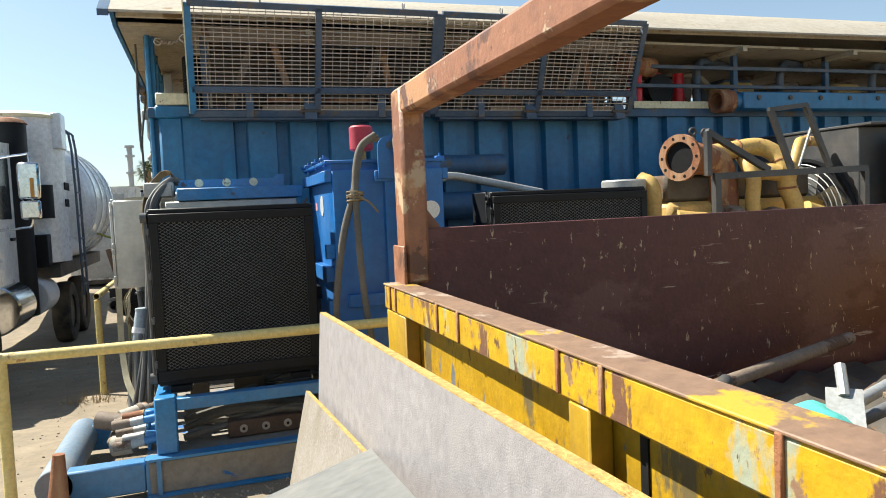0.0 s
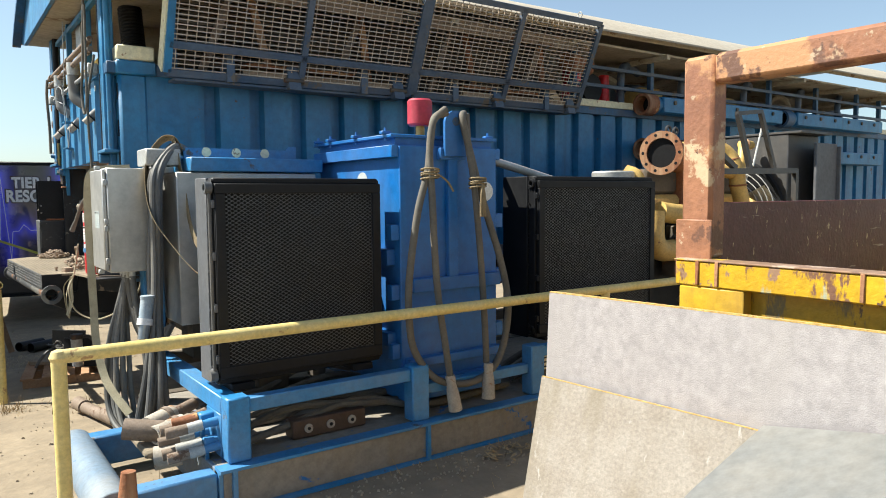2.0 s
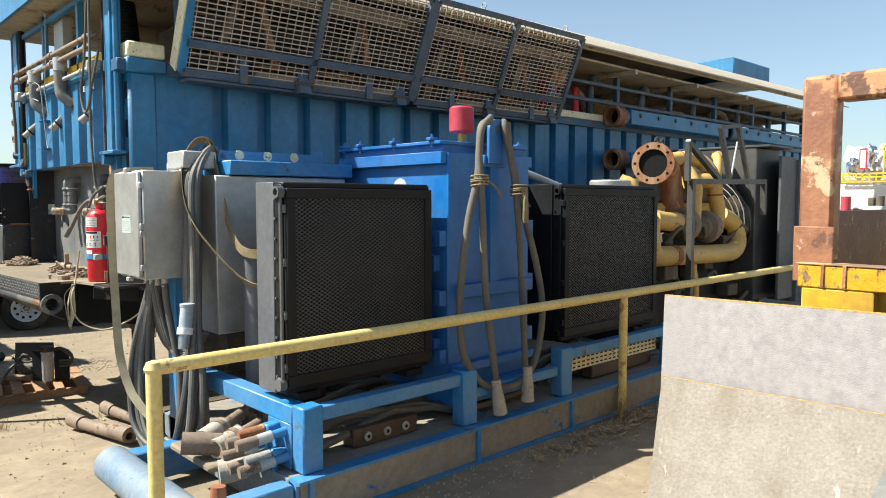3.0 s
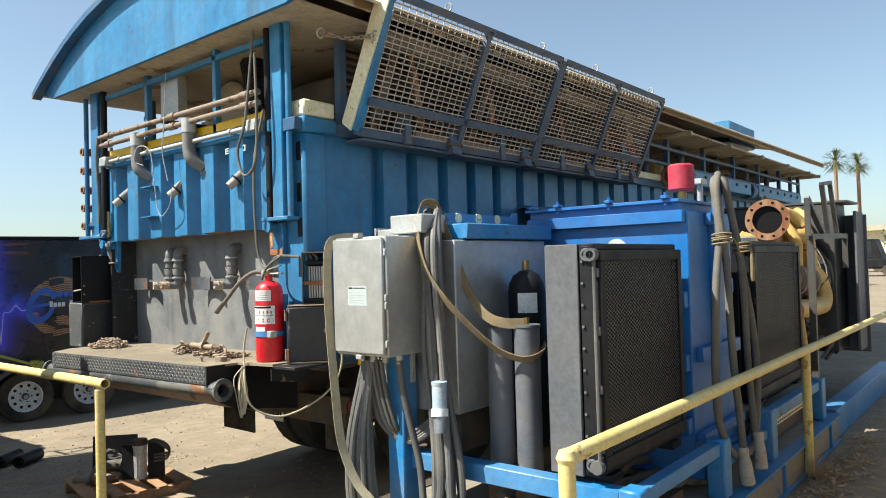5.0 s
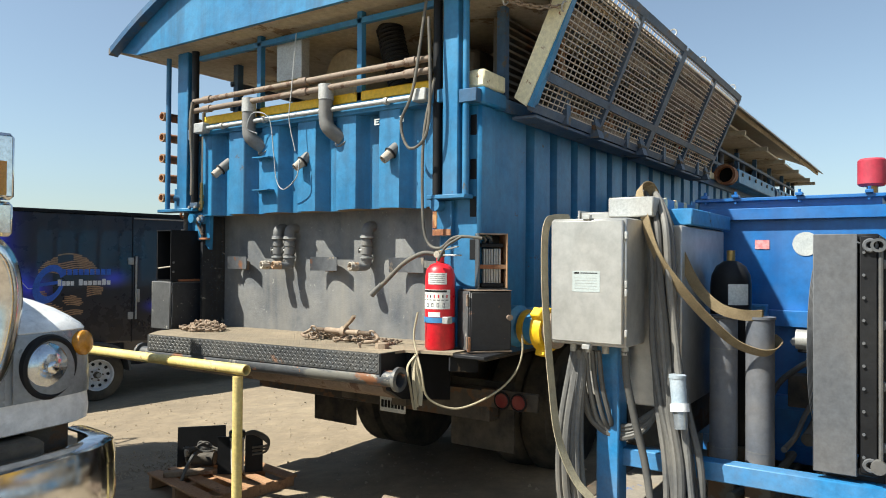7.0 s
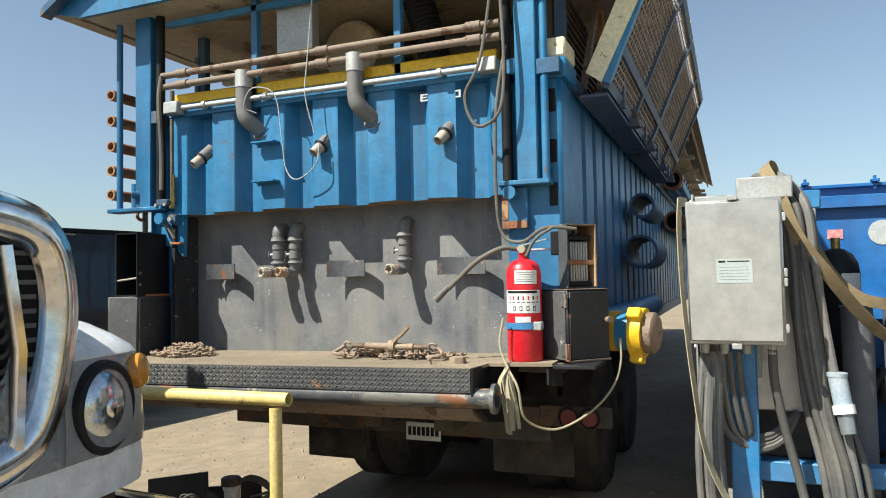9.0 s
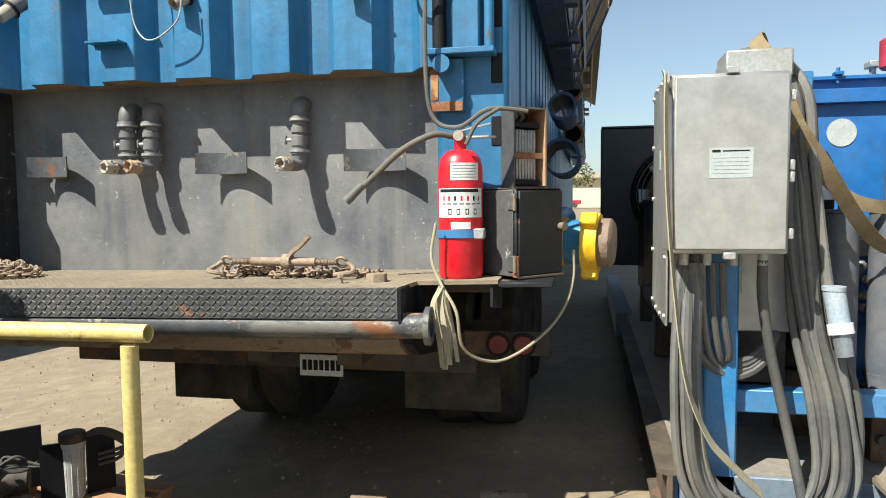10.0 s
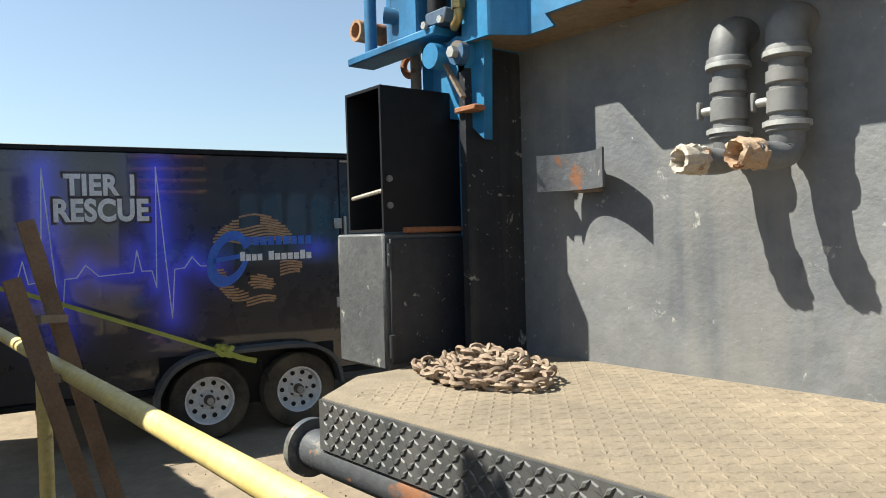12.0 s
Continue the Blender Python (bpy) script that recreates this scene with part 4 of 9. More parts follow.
M_TAPE = surf("rust-stained wrapping tape", (0.34, 0.21, 0.12), (0.42, 0.33, 0.24), 22, 0.8, 0, 0.4, 90, (0.20, 0.08, 0.035), 0.04, 14)
valve_pipe(8.36, M_PVCLT)
valve_pipe(8.24, M_TAPE)
valve_pipe(7.515, M_PVCLT)


def stub_nozzle(y):
    g = part("nozzle", C(N(), (-0.36, y - 0.03, 2.20), (-0.43, y + 0.0, 2.13), 0.036, 0.036, 16), M_PVC, trailer, "grey capped outlet nozzle")
    part("nozzle_end", C(N(), (-0.42, y - 0.005, 2.14), (-0.47, y + 0.02, 2.09), 0.030, 0.028, 16, 0.008), M_PVCLT, g)
    part("nozzle_clamp", ring(N(), (-0.425, y - 0.003, 2.135), (-0.07, 0.03, -0.07), 0.038, 0.006), M_BLACK, g)


for y in (8.80, 7.95, 7.19):
    stub_nozzle(y)


def vent_elbow(y):
    g = part("vent_elbow", T(N(), [(-0.46, y, 2.56), (-0.46, y, 2.40), (-0.45, y - 0.02, 2.33), (-0.38, y - 0.07, 2.27)], 0.047, 16), M_PVC, trailer, "grey plastic vent elbow")
    part("vent_top", C(N(), (-0.46, y, 2.52), (-0.46, y, 2.62), 0.051, None, 18, 0.006), M_GALV, g)
    part("vent_flange", C(N(), (-0.375, y - 0.07, 2.275), (-0.355, y - 0.075, 2.262), 0.07), M_PVC, g)


for y in (8.45, 7.70):
    vent_elbow(y)
for z in (2.19, 1.96):
    bm = N()
    B(bm, -0.47, -0.385, 8.24, 8.40, z - 0.004, z + 0.004, 0)
    B(bm, -0.41, -0.385, 8.24, 8.40, z - 0.02, z, 0)
    part("step_bracket", bm, M_BLUE, trailer)


# boxes on the rear corners


def build_corner_boxes():
    t = trailer
    b = part("tool_box", B(N(), -0.615, -0.32, 9.125, 9.36, 0.935, 1.296, 0.006), M_BOXGREY, t, "charcoal steel tool box, paint chipped")
    part("box_door", B(N(), -0.60, -0.335, 9.113, 9.123, 0.95, 1.282, 0.003), M_CHAR, b)
    for z in (1.24, 1.0):
        part("hinge", C(N(), (-0.605, 9.108, z - 0.03), (-0.605, 9.108, z + 0.03), 0.008), M_CHAR, b)
    part("rusted_edge", B(N(), -0.55, -0.33, 9.116, 9.132, 1.2965, 1.312, 0.004), M_RUSTY, b)
    o = part("open_box", B(N(), -0.338, -0.33, 9.125, 9.30, 1.30, 1.685, 0), M_BLACK, t, "open fronted black steel box")
    for d in ((-0.61, -0.339, 9.125, 9.133, 1.30, 1.685), (-0.61, -0.339, 9.292, 9.30, 1.30, 1.685), (-0.61, -0.339, 9.134, 9.291, 1.677, 1.685), (-0.61, -0.339, 9.134, 9.291, 1.30, 1.308)):
        part("box_panel", B(N(), *d, 0), M_BLACK, o)
    part("shelf_rod", C(N(), (-0.60, 9.134, 1.41), (-0.60, 9.291, 1.395), 0.006, None, 8), M_PVCLT, o)
    for z in (1.37, 1.44):
        part("rivet", C(N(), (-0.59, 9.125, z), (-0.59, 9.119, z), 0.009, None, 10), M_PVC, o)
    # the other pair stands turned, corner forward
    m = Matrix.Translation((-0.53, 6.54, 0)) @ Matrix.Rotation(radians(-41), 4, "Z")
    b = part("tool_box", B(N(), 0, 0.25, 0, 0.218, 0.968, 1.306, 0.006, m), M_BOXBLK, t, "black steel tool box, paint chipped, standing turned")
    part("box_door", B(N(), 0.008, 0.242, -0.012, -0.002, 0.975, 1.298, 0.003, m), M_BOXBLK, b)
    part("side_panel", B(N(), -0.006, -0.001, 0.01, 0.21, 0.972, 1.30, 0.002, m), M_BOXGREY, b)
    part("rusted_edge", B(N(), -0.0075, 0.006, -0.0135, 0.012, 0.968, 1.05, 0.002, m), M_RUSTY, b)
    part("rusted_edge", B(N(), 0.0, 0.25, -0.013, 0.0, 0.963, 0.972, 0.001, m), M_PIPE, b)
    part("rusted_edge", B(N(), 0.0, 0.25, -0.010, 0.21, 1.3065, 1.309, 0, m), M_PIPE, b)
    part("knob", C(N(), m @ Vector((0.228, -0.012, 1.158)), m @ Vector((0.228, -0.04, 1.158)), 0.014, 0.017, 14), M_PIPE, b)
    for z in (1.255, 1.02):
        part("hinge", B(N(), -0.012, -0.005, 0.002, 0.035, z - 0.03, z + 0.03, 0.003, m), M_BOXGREY, b)
        part("hinge_pin", C(N(), m @ Vector((-0.012, -0.006, z - 0.032)), m @ Vector((-0.012, -0.006, z + 0.032)), 0.007, None, 10), M_PIPE, b)
    n = Matrix.Translation((-0.40, 6.56, 0)) @ Matrix.Rotation(radians(-44), 4, "Z")
    o = part("open_box", B(N(), 0, 0.175, 0.155, 0.163, 1.312, 1.632, 0, n), M_BOXBLK, t, "open fronted black steel box with a heat sink")
    for k, d in enumerate(((0, 0.007, 0, 0.154, 1.312, 1.632), (0.168, 0.175, 0, 0.154, 1.312, 1.632), (0.0075, 0.1675, 0, 0.154, 1.625, 1.632), (0.0075, 0.1675, 0, 0.154, 1.312, 1.319))):
        part("box_panel", B(N(), *d, 0, n), (M_BOXGREY, M_RUSTY, M_PIPE, M_BOXBLK)[k], o)
    for k in range(7):
        part("cooling_fin", B(N(), 0.038 + k * 0.0155, 0.050 + k * 0.0155, 0.03, 0.12, 1.345, 1.545, 0.003, n), M_GALV, o)
    part("fin_clamp", B(N(), 0.008, 0.167, 0.012, 0.024, 1.428, 1.452, 0.002, n), M_RUSTY, o)
    for z in (1.552, 1.322):
        part("fin_cap", B(N(), 0.022, 0.155, 0.018, 0.13, z, z + 0.022, 0.003, n), M_BLACK, o)
    for x in (0.05, 0.085):
        part("lead", T(N(), [n @ Vector((x, 0.07, 1.575)), n @ Vector((x + 0.004, 0.05, 1.60)), n @ Vector((x - 0.02, 0.06, 1.622))], 0.009, 8, 5), M_CABLE, o)


M_BOXGREY = chipped("scuffed charcoal box paint", ((0.060, 0.063, 0.066), (0.095, 0.096, 0.096)), [((0.20, 0.19, 0.17), 5, 0.585, (1, 1, 0.5)), ((0.40, 0.38, 0.34), 15, 0.645, (1, 1, 0.6)), ((0.18, 0.08, 0.04), 9, 0.645, (1, 1, 0.7))])
build_corner_boxes()


# plant under the roof
def build_plant():
    t = trailer
    part("muffler", C(N(), (0.1, 8.05, 2.86), (1.9, 8.05, 2.86), 0.20, None, 28, 0, 0.02), M_CEIL, t, "tan sheet metal drum")
    part("engine_block", B(N(), 0.3, 1.9, 7.0, 7.7, 2.40, 2.95, 0.03), M_DARK, t)
    part("engine_block", B(N(), 2.3, 3.9, 7.0, 8.2, 2.40, 3.0, 0.03), M_DARK, t)
    part("control_cabinet", B(N(), -0.34, -0.26, 8.05, 8.30, 2.74, 3.03), M_GALV, t, "grey steel control cabinet")
    bm = N()
    C(bm, (-0.05, 7.32, 2.40), (-0.05, 7.5, 3.08), 0.085, None, 20)
    g = part("flex_duct", bm, M_BLACK, t, "black corrugated flexible duct")
    rib = N()
    for k in range(24):
        f = k / 23
        ring(rib, (-0.05, 7.32 + 0.18 * f, 2.42 + 0.64 * f), (0, 0.18, 0.68), 0.087, 0.009, 18, 5)
    part("duct_rib", rib, M_BLACK, g)
    for x in (4.45, 4.75, 5.05):
        part("red_cylinder", C(N(), (x, 6.9, 2.40), (x, 6.9, 2.9), 0.07, 0.06), M_RED, t, "dull red pump cylinder")
    for x in (4.32, 4.40):
        part("red_cylinder", C(N(), (x, 6.72, 2.47), (x, 6.72, 2.86), 0.05, None, 16), M_RED, t, "dull red pump cylinder")
    part("belt_guard", C(N(), (4.75, 6.80, 2.72), (4.75, 6.90, 2.72), 0.16, None, 24), M_BLACK, t)
    for x, m in ((5.55, M_ENGINE), (7.15, M_ENGINE), (8.6, M_PIPE)):
        g = part("gear_case", B(N(), x, x + 0.45, 6.75, 7.05, 2.47, 2.80, 0.05), m, t, "dusty yellow gear case" if m == M_ENGINE else "brown pump case")
        part("case_cap", C(N(), (x + 0.5, 6.85, 2.62), (x + 0.44, 6.85, 2.62), 0.10, None, 18), M_DARK, g)
    for x in (5.2, 6.35, 7.75, 9.2, 10.4):
        part("riser_pipe", T(N(), [(x, 6.78, 2.46), (x, 6.76, 2.95), (x + 0.25, 6.85, 3.03), (x + 0.7, 7.1, 3.03)], 0.045, 12, 5), M_GUARD, t)
    part("duct_drum", C(N(), (4.15, 6.62, 2.93), (4.6, 6.75, 2.93), 0.10, None, 20), M_RUSTY, t, "rust-brown duct drum")
    r = random.Random(3)
    for k in range(26):
        x = 4.3 + k * 0.33
        y, h = r.uniform(7.0, 8.6), r.uniform(0.2, 0.55)
        m = r.choice([M_DARK, M_DARK, M_PIPE, M_GUARD, M_CEIL])
        if k % 3:
            part("pump_unit", B(N(), x, x + r.uniform(0.2, 0.5), y, y + 0.5, 2.38, 2.4 + h, 0.02), m, t)
        else:
            part("pipe_run", T(N(), [(x, y, 2.4), (x, y, 2.4 + h), (x + 0.3, y - 0.1, 2.45 + h), (x + 0.8, y, 2.4)], 0.05), m, t)
    # manifolds on the side
    for z, y in ((2.53, 6.45), (2.02, 6.44)):
        for x0, x1 in ((5.34, 8.0), (8.3, 11.0)):
            g = part("manifold", C(N(), (x0, y, z), (x1, y, z), 0.10, None, 20), M_BLUE, t, "blue side manifold pipe")
            part("manifold_mouth", C(N(), (x0 - 0.16, y, z), (x0 + 0.02, y, z), 0.125, None, 22, 0.03), M_RUSTY if x0 < 6 else M_BLUEDK, g)
            # solid black disc paints the darkness inside the pipe
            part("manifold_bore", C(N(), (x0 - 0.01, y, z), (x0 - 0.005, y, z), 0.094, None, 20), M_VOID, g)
            part("manifold_flat", B(N(), x0 + 0.1, x1, y - 0.115, y + 0.1, z - 0.09, z + 0.09, 0.01), M_BLUE, g)
            for k in range(6):
                part("bolt", C(N(), (x0 + 0.3 + k * 0.42, y - 0.115, z + 0.03), (x0 + 0.3 + k * 0.42, y - 0.13, z + 0.03), 0.025), M_DARK, g)
    for x, z, r2 in ((1.9, 1.92, 0.10), (1.7, 1.55, 0.13)):
        g = part("side_outlet", C(N(), (x, 6.45, z), (x + 0.8, 6.45, z), r2, None, 20, 0.02), M_BLUEDK, t)
    g = part("suction_line", C(N(), (0.02, 6.47, 1.10), (2.5, 6.45, 1.12), 0.085, None, 20), M_BLUE, t, "blue suction pipe with yellow union")
    a = Vector((-0.095, 6.474, 1.086))
    d = Vector((-0.17, -0.985, -0.03)).normalized()
    part("valve_body", lathe(N(), [(0.075, -0.06), (0.12, -0.05), (0.125, 0.02), (0.095, 0.05), (0.095, 0.17), (0.10, 0.20)], Matrix.Translation(a) @ d.to_track_quat("Z", "Y").to_matrix().to_4x4(), 26), M_BLUE, g, "blue valve body with yellow overspray")
    part("valve_band", C(N(), a + d * 0.075, a + d * 0.115, 0.104, None, 26, 0.01), M_SAFETY, g)
    bm = N()
    C(bm, a + d * 0.19, a + d * 0.255, 0.128, 0.124, 28, 0.05, 0.0)
    q = Matrix.Translation(a + d * 0.222) @ d.to_track_quat("Z", "Y").to_matrix().to_4x4()
    for k in (15, 135, 255):
        B(bm, 0.105, 0.158, -0.032, 0.032, -0.034, 0.034, 0.006, q @ Matrix.Rotation(radians(k), 4, "Z"))
    part("union_nut", bm, M_YBEAM, g, "chipped yellow union nut")
    part("union_cap", lathe(N(), [(0.10, 0), (0.104, 0.01), (0.104, 0.05), (0.085, 0.065), (0.0, 0.068)], Matrix.Translation(a + d * 0.25) @ d.to_track_quat("Z", "Y").to_matrix().to_4x4(), 24), M_PIPE, g, "dusty brown plug")


build_plant()

# ---- the hydraulic power skid ----
skid = thing("power_skid", (1.3, 4.9, 0), "blue steel skid frame with pipe bumper, dusty, on bare ground", "skid")


def build_skid():
    s = skid
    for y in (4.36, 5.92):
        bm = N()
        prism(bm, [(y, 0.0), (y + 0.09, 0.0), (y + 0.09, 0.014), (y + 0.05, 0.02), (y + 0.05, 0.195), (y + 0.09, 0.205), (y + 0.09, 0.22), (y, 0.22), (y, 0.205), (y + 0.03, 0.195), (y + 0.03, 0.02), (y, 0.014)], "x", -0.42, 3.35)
        # back beam drawn dark: dust, plus its shade put into the colour
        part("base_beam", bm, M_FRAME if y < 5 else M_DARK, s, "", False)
        part("beam_web", B(N(), -0.40, 3.33, y + 0.022, y + 0.03, 0.022, 0.195, 0), M_WEBSTEEL, s, "grimy grey-brown beam web")
        for x in (-0.35, 0.77, 1.66, 3.0):
            part("web_stiffener", B(N(), x - 0.012, x + 0.012, y + 0.002, y + 0.024, 0.016, 0.204, 0), M_FRAME, s)
    part("base_plate", B(N(), -0.40, 3.3, 4.452, 5.918, 0.196, 0.214, 0), M_WEBSTEEL, s, "dust-covered floor plate")
    for x in (-0.42, 3.25):
        part("cross_beam", B(N(), x, x + 0.1, 4.46, 5.92, 0.0, 0.21), M_FRAMEDUST, s)
    for x0, x1 in ((-0.36, -0.245), (0.70, 0.815), (1.61, 1.725), (3.0, 3.115)):
        part("post", B(N(), x0, x1, 4.42, 4.52, 0.22, 0.54, 0.008), M_FRAME, s)
    for x0, x1 in ((-0.245, 0.70), (1.725, 3.0)):
        part("front_rail", B(N(), x0, x1, 4.44, 4.51, 0.455, 0.525, 0.005), M_FRAME, s)
    part("front_rail", B(N(), 0.815, 1.61, 4.45, 4.51, 0.36, 0.42, 0.005), M_FRAME, s)
    part("end_rail", B(N(), -0.36, -0.27, 4.52, 5.80, 0.44, 0.53, 0.005), M_FRAME, s)
    part("back_post", B(N(), -0.42, -0.30, 5.72, 5.84, 0.0, 1.08, 0.008), M_FRAME, s)
    # back rail and posts likewise carry their shade as a dark colour
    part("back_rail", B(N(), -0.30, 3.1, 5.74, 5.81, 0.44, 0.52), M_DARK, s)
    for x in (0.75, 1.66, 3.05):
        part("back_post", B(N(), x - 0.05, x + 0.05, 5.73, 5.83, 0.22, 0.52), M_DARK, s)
    # pipe bumper
    part("bumper_pipe", C(N(), (-0.88, 4.40, 0.13), (-0.88, 5.46, 0.13), 0.095, None, 28, 0, 0.004), M_FRAMEDUST, s, "dust-faded blue capped pipe bumper")
    for y in (4.40, 5.32):
        part("bumper_arm", B(N(), -0.88, -0.42, y, y + 0.11, 0.03, 0.20, 0.01), M_FRAME, s)
    # hydraulic fittings bracket
    part("fitting_plate", B(N(), -0.36, -0.345, 4.53, 4.75, 0.22, 0.44), M_FRAME, s)
    for y, z in ((4.58, 0.40), (4.68, 0.385), (4.56, 0.28), (4.66, 0.27), (4.73, 0.31)):
        g = part("quick_coupler", C(N(), (-0.345, y, z), (-0.44, y + 0.01, z - 0.01), 0.024, 0.020, 12), M_FRAME, s)
        part("coupler_body", C(N(), (-0.43, y + 0.01, z - 0.01), (-0.50, y + 0.02, z - 0.02), 0.027, None, 12), M_GALV, g)
        part("coupler_cap", C(N(), (-0.50, y + 0.02, z - 0.02), (-0.60, y + 0.035, z - 0.03), 0.026, 0.028, 12), M_PIPE, g)
    bm = N()
    C(bm, (-0.52, 4.86, 0.30), (-0.72, 4.95, 0.33), 0.055, None, 18, 0.012)
    part("hose_coupling", bm, M_PIPE, s)
    part("hose_coupling", C(N(), (-0.50, 4.72, 0.22), (-0.62, 4.76, 0.21), 0.055, 0.06, 18), M_PVCLT, s)
    # dusty capped couplings lying on the skid end
    for a, b, rad in (((-0.45, 5.06, 0.33), (-0.60, 4.98, 0.31), 0.052), ((-0.44, 4.90, 0.32), (-0.60, 4.84, 0.30), 0.050)):
        g = part("hose_coupling", C(N(), a, b, rad, None, 20, 0.010), M_PVCLT, s, "dusty capped hose coupling")
        d = (Vector(b) - Vector(a)).normalized()
        part("coupling_face", C(N(), Vector(b) - d * 0.02, Vector(b) - d * 0.012, rad * 0.82, None, 20), M_PIPE, g)
        part("coupling_collar", C(N(), Vector(a) + d * 0.03, Vector(a) + d * 0.06, rad * 1.12, None, 20), M_PIPE, g)
        part("coupling_stem", C(N(), Vector(a) - d * 0.16, Vector(a) + d * 0.01, rad * 0.62, None, 16), M_PIPE, g)
    for y, z in ((4.66, 0.40), (4.60, 0.29)):
        g = part("ball_valve", B(N(), -0.43, -0.345, y - 0.03, y + 0.03, z - 0.03, z + 0.03, 0.008), M_FRAME, s)
        part("valve_lever", B(N(), -0.42, -0.40, y - 0.012, y + 0.012, z - 0.11, z - 0.028, 0.004), M_FRAME, g)
        part("copper_cap", C(N(), (-0.43, y + 0.01, z), (-0.55, y + 0.03, z - 0.01), 0.030, 0.026, 14), M_RUSTY if z > 0.35 else M_GALV, g)
    part("packed_dirt", B(N(), -0.66, -0.40, 4.78, 5.25, 0.205, 0.245, 0.02), M_DUSTY, s, "dust heaped on the skid end")
    # manifold block
    g = part("manifold_block", B(N(), 0.03, 0.47, 4.56, 4.66, 0.22, 0.32, 0.006), M_BROWNBLK, s, "brown drilled manifold block")
    for x in (0.12, 0.25, 0.38):
        p = part("port_plug", C(N(), (x, 4.562, 0.27), (x, 4.55, 0.27), 0.024, None, 16), M_PVCLT, g)
        part("plug_socket", C(N(), (x, 4.552, 0.27), (x, 4.546, 0.27), 0.010, None, 6), M_BLACK, p)
    part("manifold_block", B(N(), 2.15, 2.95, 4.56, 4.66, 0.23, 0.33, 0.006), M_BROWNBLK, s)
    r = random.Random(5)
    for k in range(9):
        y = 4.6 + 0.09 * k
        z = 0.25 + 0.03 * (k % 4)
        part("hydraulic_hose", T(N(), [(-0.22, y, z), (0.1, y + r.uniform(-.05, .05), z + r.uniform(-.03, .08)), (0.5, y + r.uniform(-.08, .08), z + r.uniform(0, .1)), (0.9, y, z), (1.6, y + 0.05, z)], 0.022, 8), M_HOSE, s)
    for k in range(4):
        part("hydraulic_hose", T(N(), [(1.7, 4.62 + 0.1 * k, 0.26), (2.2, 4.7 + 0.1 * k, 0.3 + 0.02 * k), (2.6, 4.6 + 0.1 * k, 0.28), (3.2, 4.65 + 0.1 * k, 0.26)], 0.024, 8), M_HOSE, s)
    # perforated tray
    g = part("perforated_tray", B(N(), 1.74, 2.98, 4.535, 4.545, 0.335, 0.44, 0), M_CREAM, s, "cream perforated cable tray")
    for k in range(22):
        for j in range(3):
            part("tray_slot", B(N(), 1.77 + k * 0.055, 1.80 + k * 0.055, 4.532, 4.5345, 0.350 + j * 0.030, 0.360 + j * 0.030, 0), M_INK, g)


build_skid()


def honeycomb(bm, x0, x1, z0, z1, y, step, w):
    """Expanded metal: crossing slanted strands over a rectangle."""
    zs, xs = step * 0.62, step
    for sgn in (1, -1):
        c = -((z1 - z0) * xs / zs)
        k = 0
        while True:
            a = x0 - (z1 - z0) * xs / zs + k * xs
            if a > x1:
                break
            pa, pb = (a, z0), (a + (z1 - z0) * xs / zs, z1)
            if sgn < 0:
                pa, pb = (a, z1), (a + (z1 - z0) * xs / zs, z0)
            # clip to the frame
            t0, t1 = max(0, (x0 - pa[0]) / (pb[0] - pa[0])), min(1, (x1 - pa[0]) / (pb[0] - pa[0]))
            if t1 > t0:
                A = Vector((pa[0] + (pb[0] - pa[0]) * t0, y, pa[1] + (pb[1] - pa[1]) * t0))
                Bp = Vector((pa[0] + (pb[0] - pa[0]) * t1, y, pa[1] + (pb[1] - pa[1]) * t1))
                d = (Bp - A).normalized()
                n = Vector((-d.z, 0, d.x)) * w
                o = Vector((0, -0.003 if sgn > 0 else 0.0, 0))
                vs = [bm.verts.new(v + o) for v in (A - n, Bp - n, Bp + n, A + n)]
                bm.faces.new(vs)
            k += 1
    return bm


